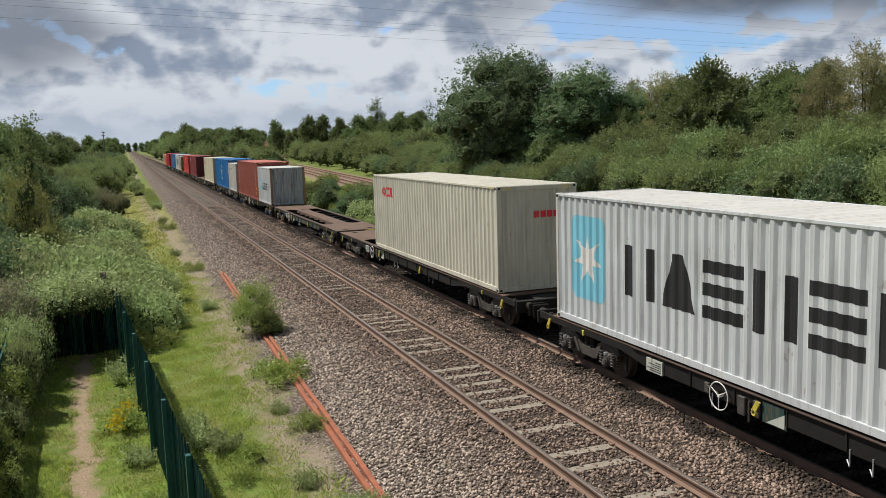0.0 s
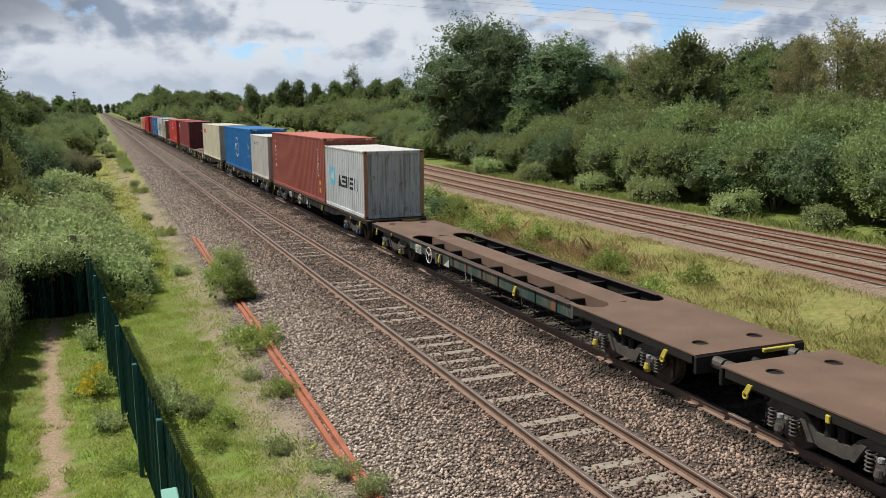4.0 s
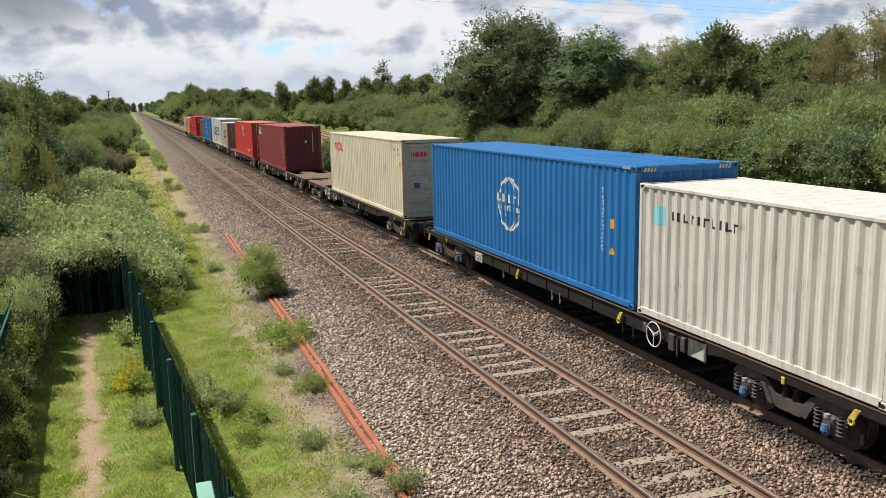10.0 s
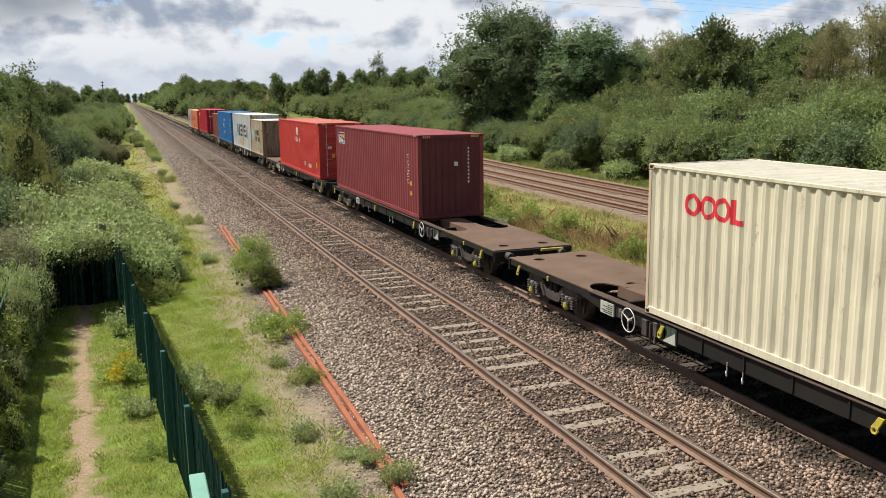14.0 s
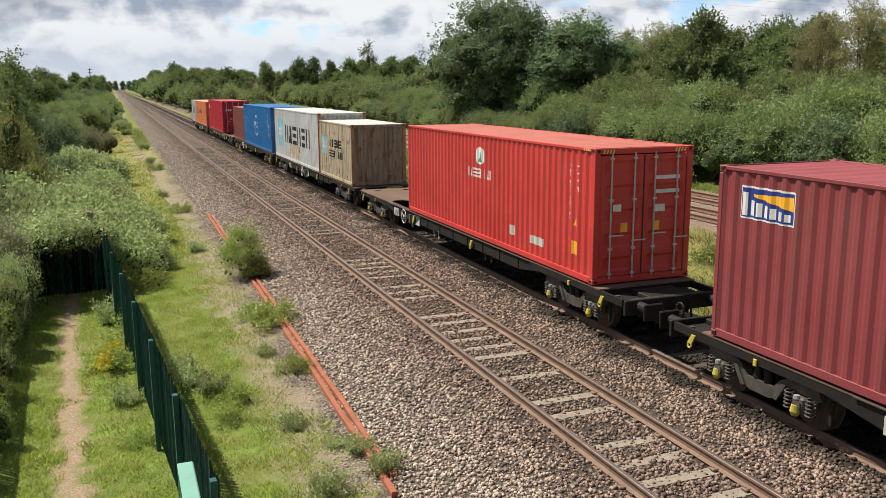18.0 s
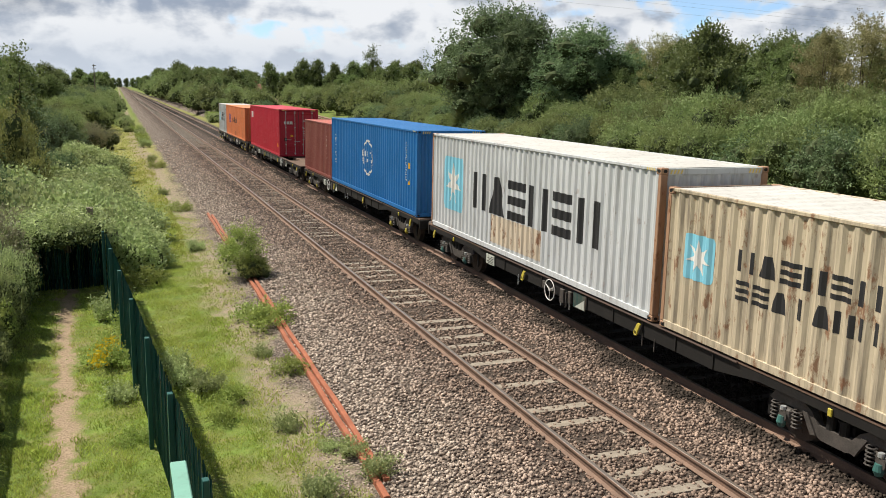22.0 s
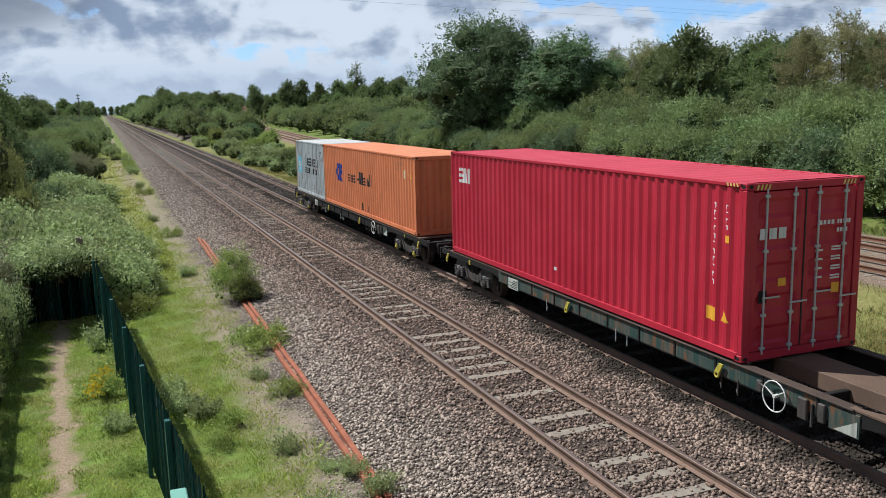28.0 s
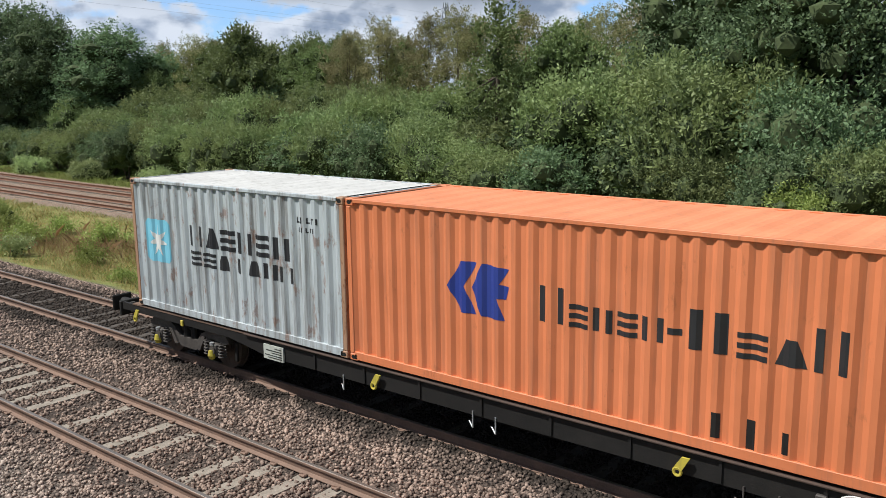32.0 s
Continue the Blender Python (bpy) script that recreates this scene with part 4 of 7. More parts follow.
    drape(c, "scuff_patch", [[(9.6, 1.7), (9.9, 1.66), (10.15, 1.78), (10.0, 1.92), (9.7, 1.88)]], STONE_BOX, "grey scuff on the side")
    end_marks(c, [(-0.85 + i * 0.17, -0.72 + i * 0.17, 2.25, 2.42) for i in range(4)], M_RED)
    end_marks(c, [(0.35, 0.85, 2.3, 2.36), (0.35, 0.85, 2.0, 2.06), (0.35, 0.85, 1.7, 1.76)], M_BLACK)
    end_marks(c, [(-0.75, -0.55, 1.1, 1.3), (0.3, 0.5, 1.1, 1.3)], M_BLUE)
    # End colour holds the shade: a darker copy of the maroon
    c = load(container(12.192, HC, MAROON_BOX, "dark maroon corrugated container with small blue panel", g, roof_mat=ROOF_MAROON, end_mat=paint("shaded_maroon_end", (0.12, 0.02, 0.026), 0.15, 0.2, 0.5)), 13.34)
    drape(c, "name_panel", [rect(0.52, 1.72, 2.10, 2.62)], M_WHITE, "white-edged name panel")
    drape(c, "panel_field", [rect(0.55, 1.69, 2.13, 2.59)], M_NAVY, "dark blue panel field").location.x -= 0.003
    drape(c, "panel_beam", [[(0.80, 2.47), (1.68, 2.32), (1.68, 2.54), (0.80, 2.50)]], M_ORANGE_MARK, "yellow light beam on the panel").location.x -= 0.006
    drape(c, "panel_name", [rect(0.60, 0.70, 2.15, 2.52)] + [rect(0.76 + i * 0.15, 0.86 + i * 0.15, 2.16, 2.40 - 0.025 * i) for i in range(6)], M_WHITE).location.x -= 0.006
    drape(c, "painted_code", column_bars(10.95, 11.05, 1.1, 2.2, 10), M_WHITE)
    drape(c, "warning_mark", [rect(11.25, 11.42, 0.75, 0.9), rect(11.25, 11.42, 1.1, 1.25)], M_ORANGE_MARK)
    end_marks(c, [(0.62, 0.68, 1.2 + i * 0.13, 1.28 + i * 0.13) for i in range(10)])
    end_marks(c, [(0.12, 0.26, 1.8, 1.95)])
    c = load(container(12.192, HC, SCARLET_BOX, "scarlet corrugated container with white round mark and closed doors", g, doors=True, roof_mat=ROOF_RED, end_mat=SCARLET_BOX), 29.42)
    drape(c, "round_mark", [[(6.12 + 0.27 * math.cos(k * math.pi / 10), 2.3 + 0.25 * math.sin(k * math.pi / 10)) for k in range(20)]], M_WHITE, "white round mark")
    ob = drape(c, "leaf_mark", [[(5.98, 2.14), (6.26, 2.14), (6.18, 2.44), (6.1, 2.3)]], paint("teal_mark", (0.02, 0.25, 0.25), 0, 0.1))
    ob.location.x -= 0.003
    name_marks(c, strokes(5.2, 7.0, 1.7, 1.95, "itzzssti", 0.24), M_WHITE)
    drape(c, "painted_code", column_bars(11.08, 11.18, 1.22, 2.52, 11) + column_bars(11.42, 11.52, 1.9, 2.52, 4), M_WHITE)
    drape(c, "warning_mark", [rect(11.25, 11.5, 0.52, 0.82), [(11.28, 1.16), (11.48, 1.16), (11.38, 1.34)]], M_ORANGE_MARK)
    drape(c, "scuff_patch", [rect(9.2, 9.9, 0.42, 0.62), rect(8.0, 8.35, 0.45, 0.7)], STONE_BOX)
    end_marks(c, [(-0.75, -0.55, 1.55, 1.7), (0.3, 0.55, 1.5, 1.66), (0.3, 0.9, 2.2, 2.28), (0.3, 0.9, 1.9, 1.98)])
    end_marks(c, [(-0.55, -0.38, 1.1, 1.3), (0.25, 0.42, 1.1, 1.3)], M_ORANGE_MARK)
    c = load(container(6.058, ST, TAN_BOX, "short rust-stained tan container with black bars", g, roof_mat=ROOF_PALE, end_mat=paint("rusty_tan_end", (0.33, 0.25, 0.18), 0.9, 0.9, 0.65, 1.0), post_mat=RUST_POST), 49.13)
    pale_star(c, 0.55, 1.35, 1.05, 1.85, 0.33)
    name_marks(c, strokes(1.9, 4.8, 1.45, 1.8, "itzizi", 0.28) + strokes(1.9, 4.8, 0.98, 1.3, "zztstii", 0.26), M_BLACK)
    c = load(container(12.192, HC, GREY_BOX, "pale grey container with huge black bars and rusty patch", g, roof_mat=ROOF_PALE, post_mat=RUST_POST), 55.42)
    pale_star(c, 1.0, 2.6, 0.7, 2.28, 0.62)
    name_marks(c, strokes(3.2, 10.25, 1.0, 2.0, "itzizi", 0.27), M_BLACK)
    drape(c, "rusty_patch", [rect(4.6, 7.55, 0.24, 0.98)], M_RUST_PATCH, "cream patch bleeding rust")
    c = load(container(12.192, HC, BLUE_BOX, "bright blue corrugated container with white ringed globe", g), 69.08)
    blue_globe(c)
    drape(c, "painted_code", column_bars(0.68, 0.82, 0.8, 2.2, 9) + column_bars(10.95, 11.02, 1.1, 2.45, 16), M_WHITE)
    drape(c, "warning_mark", [[(11.2, 1.0), (11.38, 1.0), (11.29, 1.16)], rect(11.24, 11.34, 1.55, 1.75)], M_ORANGE_MARK)
    c = load(container(6.058, ST, BROWN_BOX, "short brown red corrugated container", g, roof_mat=ROOF_RED), 81.33)
    drape(c, "painted_code", column_bars(5.0, 5.1, 0.9, 2.0, 8) + column_bars(0.5, 0.58, 1.0, 2.1, 8), M_WHITE)
    c = load(container(12.192, HC, CRIMSON_BOX, "clean crimson container with white mark and closed doors", g, doors=True, roof_mat=ROOF_PINK), 95.15)
    name_marks(c, strokes(0.55, 1.38, 2.05, 2.46, "zts", 0.3), M_WHITE)
    drape(c, "painted_code", column_bars(11.38, 11.47, 1.15, 2.56, 11) + column_bars(11.68, 11.76, 2.1, 2.54, 4), M_WHITE)
    drape(c, "warning_mark", [rect(11.28, 11.52, 0.55, 0.78), [(11.62, 0.58), (11.84, 0.58), (11.73, 0.78)], rect(11.68, 11.8, 1.9, 2.02)], M_ORANGE_MARK)
    drape(c, "white_spot", [rect(6.0, 6.1, 0.46, 0.54)], M_WHITE)
    end_marks(c, [(-0.92 + i * 0.19, -0.77 + i * 0.19, 1.98, 2.16) for i in range(3)])
    end_marks(c, [(0.30 + i * 0.085, 0.355 + i * 0.085, 2.14, 2.21) for i in range(4)] + [(0.68 + i * 0.06, 0.72 + i * 0.06, 2.14, 2.21) for i in range(5)] + [(0.68 + i * 0.06, 0.72 + i * 0.06, 2.0, 2.07) for i in range(4)])
    end_marks(c, [(0.24, 0.40, z, z + 0.035) for z in (1.7, 1.55, 1.4, 1.25)] + [(0.58, 0.78, z + q, z + q + 0.025) for z in (1.7, 1.54, 1.38, 1.22) for q in (0, 0.045)])
    end_marks(c, [(-0.52, -0.36, 1.2, 1.33), (0.62, 0.78, 0.98, 1.15)], M_ORANGE_MARK)
    end_marks(c, [(-0.9, -0.74, 0.95, 1.15)], M_UNDER)
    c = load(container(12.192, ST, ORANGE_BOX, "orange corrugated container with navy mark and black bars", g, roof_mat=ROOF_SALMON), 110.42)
    drape(c, "navy_mark", [[(2.0, 1.48), (2.25, 1.86), (2.52, 1.86), (2.3, 1.5), (2.5, 1.12), (2.25, 1.12)], [(2.42, 1.5), (2.62, 1.86), (3.05, 1.82), (2.9, 1.6), (3.05, 1.58), (3.0, 1.4), (2.86, 1.4), (2.98, 1.1), (2.6, 1.12)]], M_NAVY, "navy angular mark")
    name_marks(c, strokes(3.5, 3.95, 1.2, 1.68, "i", 0.26) + strokes(3.97, 5.3, 1.2, 1.5, "zizi", 0.3) + [rect(5.33, 5.5, 1.33, 1.41)]
               + strokes(5.52, 6.12, 1.2, 1.68, "ss", 0.5) + strokes(6.12, 6.95, 1.2, 1.5, "zt", 0.3) + strokes(6.95, 7.35, 1.2, 1.68, "i", 0.28), M_BLACK)
    drape(c, "painted_code", small_bars(10.15, 11.0, 2.22, 2.3, 11) + small_bars(10.15, 10.5, 2.09, 2.15, 5), RUST_POST)
    drape(c, "height_plate", [rect(11.0, 11.2, 1.8, 2.08)], paint("pale_yellow_plate", (0.70, 0.68, 0.42), 0.0, 0.2), "pale yellow height plate")
    drape(c, "warning_mark", [[(11.6, 1.84), (11.84, 1.84), (11.72, 2.04)]], M_ORANGE_MARK)
    drape(c, "scuff_patch", [rect(5.9, 6.0, 0.2, 0.5), rect(6.3, 6.4, 0.15, 0.5), rect(6.7, 6.77, 0.2, 0.45)], M_UNDER)
    end_marks(c, [(0.62, 0.68, 0.9 + i * 0.13, 0.98 + i * 0.13) for i in range(10)], M_BLACK)
    end_marks(c, [(0.02, 0.2, 1.75, 1.93)], M_ORANGE_MARK)
    c = load(container(6.058, ST, GREY_OLD, "short scuffed blue-grey container with black bars", g, roof_mat=ROOF_PALE, post_mat=RUST_POST), 122.66)
    pale_star(c, 0.42, 1.25, 0.98, 1.82, 0.32)
    name_marks(c, strokes(1.85, 4.75, 1.42, 1.8, "itzizi", 0.28) + strokes(1.85, 4.85, 1.05, 1.32, "zztstii", 0.26), M_BLACK)
    drape(c, "painted_code", small_bars(4.9, 5.5, 2.1, 2.2, 5) + small_bars(4.95, 5.4, 1.95, 2.03, 5), M_BLACK)


build_containers()

# ---- wagons ----
DECK = 0.98


def hole_plate(bm, x0, x1, y0, y1, holes, z0, z1):
    """A plate with round or long holes, cut as a grid of strips round each hole."""
    # build by a fine grid of cells, leaving out those inside a hole
    nx, ny = max(2, round((x1 - x0) / 0.06)), max(2, round((y1 - y0) / 0.06))
    inside = [[any((((x0 + (i + .5) * (x1 - x0) / nx) - hx) / rx) ** 2 + (((y0 + (j + .5) * (y1 - y0) / ny) - hy) / ry) ** 2 < 1 for hx, hy, rx, ry in holes) for j in range(ny)] for i in range(nx)]
    vs = {}

    def v(i, j, z):
        if (i, j, z) not in vs:
            x, y = x0 + i * (x1 - x0) / nx, y0 + j * (y1 - y0) / ny
            near = [0 <= a < nx and 0 <= b < ny and inside[a][b] for a in (i - 1, i) for b in (j - 1, j)]
            if any(near) and 0 < i < nx and 0 < j < ny:
                # pull the rim on to the true curve of its hole
                hx, hy, rx, ry = min(holes, key=lambda h: abs(math.hypot((x - h[0]) / h[2], (y - h[1]) / h[3]) - 1))
                r = math.hypot((x - hx) / rx, (y - hy) / ry) or 1
                x, y = hx + (x - hx) / r, hy + (y - hy) / r
            vs[(i, j, z)] = bm.verts.new((x, y, z))
        return vs[(i, j, z)]

    def solid(i, j):
        return 0 <= i < nx and 0 <= j < ny and not inside[i][j]

    for i in range(nx):
        for j in range(ny):
            if not solid(i, j):
                continue
            bm.faces.new((v(i, j, z1), v(i + 1, j, z1), v(i + 1, j + 1, z1), v(i, j + 1, z1)))
            for di, dj, a, b in ((-1, 0, (i, j), (i, j + 1)), (1, 0, (i + 1, j), (i + 1, j + 1)), (0, -1, (i, j), (i + 1, j)), (0, 1, (i, j + 1), (i + 1, j + 1))):
                if not solid(i + di, j + dj):
                    bm.faces.new((v(*a, z0), v(*b, z0), v(*b, z1), v(*a, z1)))
    return bm


def bogie(parent, y, damper):
    """A two-axle bogie: two side frames with axle boxes, coil springs and dampers, and two wheelsets."""
    b = part("bogie", boxes((-0.95, 0.95, y - 0.22, y + 0.22, 0.42, 0.66), (-0.75, 0.75, y - 0.95, y - 0.85, 0.45, 0.55), (-0.75, 0.75, y + 0.85, y + 0.95, 0.45, 0.55), bevel=0.02), M_UNDER, parent, "black steel bogie")
    for s in (-1, 1):
        # cast frame: a cranked beam, deep in the middle, with an arm over each axle
        bm = bmesh.new()
        top = [(-1.30, 0.60), (-1.20, 0.73), (-0.62, 0.75), (-0.44, 0.66), (-0.30, 0.50), (0.30, 0.50), (0.44, 0.66), (0.62, 0.75), (1.20, 0.73), (1.30, 0.60)]
        low = [(1.22, 0.57), (0.70, 0.60), (0.56, 0.54), (0.36, 0.34), (0.22, 0.29), (-0.22, 0.29), (-0.36, 0.34), (-0.56, 0.54), (-0.70, 0.60), (-1.22, 0.57)]
        prism(bm, top + low, s * 1.03 - 0.06, s * 1.03 + 0.06, lambda u, v, w: (w, y + u, v))
        part("side_frame", bm, M_BOGIE, b, "grimy cranked cast side frame")
        for e in (-0.12, 0.12):
            part("bolster_spring", tube(tube(bmesh.new(), (s * 1.02, y + e, 0.50), (s * 1.02, y + e, 0.70), 0.075, 10), (s * 1.02, y + e, 0.69), (s * 1.02, y + e, 0.72), 0.1, 10), M_UNDER, b)
        for e in (-0.47, 0.47):
            bm = bmesh.new()
            k = 1 if e > 0 else -1
            prism(bm, [(e - k * 0.16, 0.34), (e + k * 0.02, 0.62), (e + k * 0.12, 0.62), (e - k * 0.06, 0.32)], s * 1.10 - 0.025, s * 1.10 + 0.025, lambda u, v, q: (q, y + u, v))
            part("brake_arm", bm, M_BOGIE, b)
        for e in (-1.38, 1.38):
            part("brake_hanger", boxes((s * 0.98 - 0.03, s * 0.98 + 0.03, y + e - 0.04, y + e + 0.04, 0.25, 0.62), bevel=0.015), M_UNDER, b)
        for e in (-0.9, 0.9):
            bm = boxes((s * 1.08 - 0.09, s * 1.08 + 0.09, y + e - 0.13, y + e + 0.13, 0.30, 0.56), bevel=0.03)
            tube(bm, (s * 1.1, y + e, 0.43), (s * 1.2, y + e, 0.43), 0.085, 12)
            part("axle_box", bm, M_BOGIE, b)
            for o in (-0.22, 0.22):
                bm = bmesh.new()
                for k in range(5):
                    ring(bm, (s * 1.12, y + e + o, 0.33 + k * 0.06), 0.07, 0.016, "Z", 10, 5)
                part("coil_spring", bm, M_BOGIE, b)
            bm = bmesh.new()
            tube(bm, (s * 1.18, y + e + 0.02, 0.26), (s * 1.18, y + e + 0.02, 0.33), 0.05, 12, 0.082)
            tube(bm, (s * 1.18, y + e + 0.02, 0.33), (s * 1.18, y + e + 0.02, 0.43), 0.082, 12, 0.062)
            part("axle_cap", tube(bmesh.new(), (s * 1.17, y + e + 0.02, 0.52), (s * 1.17, y + e + 0.02, 0.58), 0.045, 8), M_GALV, b)
            part("damper", bm, damper, b)
    for e in (-0.9, 0.9):
        bm = tube(bmesh.new(), (-0.8, 0, 0), (0.8, 0, 0), 0.08, 12)
        for s in (-1, 1):
            tube(bm, (s * 0.70, 0, 0), (s * 0.82, 0, 0), 0.42, 28)
            tube(bm, (s * 0.67, 0, 0), (s * 0.70, 0, 0), 0.445, 28)
            tube(bm, (s * 0.82, 0, 0), (s * 0.86, 0, 0), 0.12, 12)
            for k in range(6):
                a = k * math.pi / 3
                tube(bm, (s * 0.825, 0.27 * math.cos(a), 0.27 * math.sin(a)), (s * 0.832, 0.27 * math.cos(a), 0.27 * math.sin(a)), 0.045, 8)
        ws = part("wheelset", bm, M_TREAD, b, "steel wheelset with brown treads")
        ws.location = (0, y + e, 0.42)
    return b


def wagon(L, sill, label, damper, wheel_y, ext0=0.5, ext1=0.5):
    """Flat wagon with a deck of length L from local y 0; ext are the bare ends beyond the load."""
    w = thing("container_wagon", (0, 0, 0), label, "railway wagon", "wagons of the freight train")
    y0, y1 = -ext0, L + ext1
    E = 4.3
    p0, p1 = max(y0, -0.25), min(y1, L + 0.25)
    for a, b in ((p0, y0 + E), (y1 - E, p1)):
        hs = []
        for f in (0.14, 0.86):
            yy = a + (b - a) * f
            if (f < 0.5) == (a == p0):
                hs += [(-0.62, yy, 0.15, 0.15), (0.62, yy, 0.15, 0.15)]
        inner = b if a == p0 else a
        hs += [(-0.72, inner, 0.38, 0.62), (0.72, inner, 0.38, 0.62), (0.0, inner, 0.2, 0.4)]
        part("deck_plate", hole_plate(bmesh.new(), -1.2, 1.2, a, b, hs, DECK - 0.05, DECK - 0.022), M_DECK, w, "rust brown steel deck plate")
        part("end_frame", boxes((-1.12, 1.12, a + (0.02 if a == p0 else 0.75), b - (0.75 if a == p0 else 0.02), DECK - 0.2, DECK - 0.06), bevel=0.01), M_UNDER, w)
    ya, yb = y0 + E, y1 - E
    for x0, x1 in ((-0.36, 0.36),):
        part("centre_sill", boxes((x0, x1, ya - 0.3, yb + 0.3, DECK - 0.30, DECK - 0.03), bevel=0.01), M_DECK, w, "rust brown centre sill")
    for s in (-1, 1):
        bm = bmesh.new()
        out = [(y0 + 0.1, DECK - 0.2), (ya - 0.6, DECK - 0.2), (ya + 0.5, DECK - 0.36), (yb - 0.5, DECK - 0.36), (yb + 0.6, DECK - 0.2), (y1 - 0.1, DECK - 0.2), (y1 - 0.1, DECK - 0.052), (y0 + 0.1, DECK - 0.052)]
        prism(bm, out, s * 1.16 - 0.03, s * 1.16 + 0.03, lambda u, v, q: (q, u, v))
        part("side_sill", bm, M_UNDER, w, "grimy black side sill")
        if sill != M_UNDER:
            part("sill_web", boxes((s * 1.192 - 0.003, s * 1.192 + 0.003, ya - 0.2, yb + 0.2, DECK - 0.335, DECK - 0.07)), sill, w, "dirty green side panel")
        bm = bmesh.new()
        for k in range(10):
            y = ya + (yb - ya) * (k + 0.5) / 10
            box(bm, s * 1.2 - 0.012, s * 1.2 + 0.012, y - 0.02, y + 0.02, DECK - 0.34, DECK - 0.06)
        part("sill_stiffening", bm, M_UNDER, w)["kind"] = "stuff"
        part("top_flange", boxes((s * 1.14 - 0.1, s * 1.14 + 0.1, ya - 0.1, yb + 0.1, DECK - 0.05, DECK - 0.024), bevel=0.006), M_FLANGE, w, "sooty deck edge")
    n = 7
    for i in range(n):
        y = ya + (yb - ya) * (i + 0.5) / n
        for xa, xb in ((-1.15, -0.36), (0.36, 1.15)):
            part("cross_member", boxes((xa, xb, y - 0.05, y + 0.05, DECK - 0.30, DECK - 0.13), bevel=0.01), M_UNDER, w)
    bogie(w, y0 + 2.25, damper)
    bogie(w, y1 - 2.25, damper)
    # brake gear slung below the middle
    bm = boxes((-0.5, 0.5, L / 2 - 1.6, L / 2 - 1.1, 0.42, 0.68), (0.1, 0.6, L / 2 + 0.6, L / 2 + 1.5, 0.36, 0.66), bevel=0.03)
    tube(bm, (-0.6, L / 2 - 0.6, 0.5), (-0.6, L / 2 + 1.0, 0.5), 0.17, 14)
    part("brake_gear", bm, M_UNDER, w, "black brake gear and air tank")
    part("brake_rod", tube(bmesh.new(), (-0.35, ya - 1.0, 0.45), (-0.35, yb + 1.0, 0.45), 0.025, 6), M_UNDER, w)
    # hand brake wheel, lever yellow eyes, data panel, white triangle
    bm = ring(bmesh.new(), (-1.27, wheel_y, 0.70), 0.24, 0.011, "X", 26, 6)
    for k in range(3):
        a = 2 * math.pi * k / 3 + 0.5
        tube(bm, (-1.27, wheel_y, 0.70), (-1.27, wheel_y + 0.24 * math.cos(a), 0.70 + 0.24 * math.sin(a)), 0.009, 6)
    tube(bm, (-1.14, wheel_y, 0.70), (-1.28, wheel_y, 0.70), 0.03, 8)
    # brake levers and brackets beside the wheel
    for e0, e1, z0, z1 in ((-0.62, -0.44, 0.52, 0.84), (-0.95, -0.82, 0.58, 0.86), (0.30, 0.42, 0.66, 0.84)):
        part("brake_bracket", boxes((-1.25, -1.19, wheel_y + e0, wheel_y + e1, z0, z1), bevel=0.012), M_BOGIE, w, "grimy bracket of the hand brake")
    part("brake_lever", tube(bmesh.new(), (-1.24, wheel_y + 0.36, 0.80), (-1.24, wheel_y + 0.05, 0.72), 0.022, 6), M_BOGIE, w)
    part("brake_lever", tube(bmesh.new(), (-1.22, wheel_y - 0.7, 0.80), (-1.22, wheel_y - 0.7, 0.45), 0.02, 6), M_BOGIE, w)
    part("handwheel", bm, M_WHITE, w, "white spoked hand brake wheel")
    for y in (y0 + 0.75, L / 2 - 2.6, L / 2 + 2.4, y1 - 0.75):
        for s in (-1, 1):
            bm = bmesh.new()
            lean = 0.10
            ring(bm, (s * 1.25, y + lean, 0.66), 0.048, 0.02, "X", 12, 5)
            prism(bm, [(y + lean - 0.058, 0.69), (y + lean + 0.058, 0.69), (y + 0.05, 0.86), (y - 0.05, 0.86)], s * 1.25 - 0.014, s * 1.25 + 0.014, lambda u, v, q: (q, u, v))
            part("tie_down_eye", bm, M_YELLOW, w, "yellow tie-down eye")
    for y in (y0 + 2.25, y1 - 2.25):
        part("lifting_mark", boxes((-1.225, -1.192, y - 0.04, y + 0.04, 0.76, 0.88), bevel=0.01), M_YELLOW, w, "yellow lifting bracket")
    for y in (ya + 2.2, ya + 2.6, L / 2 + 0.2, L / 2 + 0.6, yb - 2.4):
        bm = bmesh.new()
        tube(bm, (-1.2, y, DECK - 0.3), (-1.2, y, DECK - 0.55), 0.012, 5)
        tube(bm, (-1.2, y, DECK - 0.55), (-1.12, y + 0.12, DECK - 0.5), 0.012, 5)
        part("hook", bm, M_BOGIE if y < L / 2 else M_GALV, w, "small hanging hook")
    pa = yb - 0.95
    part("data_panel", boxes((-1.225, -1.192, pa, pa + 0.52, 0.60, 0.86)), M_PALE_PLATE, w, "pale grey data panel with dark lines")
    bm = bmesh.new()
    for z, e0, e1 in ((0.635, 0.04, 0.40), (0.675, 0.04, 0.48), (0.72, 0.04, 0.30), (0.76, 0.04, 0.44), (0.805, 0.04, 0.22)):
        box(bm, -1.230, -1.226, pa + e0, pa + e1, z, z + 0.013)
    part("panel_lettering", bm, M_UNDER, w)["kind"] = "stuff"
    bm = bmesh.new()
    tri = wheel_y - 1.5
    part("mark_plate", boxes((-1.212, -1.196, tri - 0.03, tri + 0.5, 0.55, 0.89), bevel=0.004), M_SILL, w, "dark green plate behind the triangle")
    prism(bm, [(tri, 0.57), (tri + 0.40, 0.57), (tri, 0.80)], -1.222, -1.213, lambda u, v, q: (q, u, v))
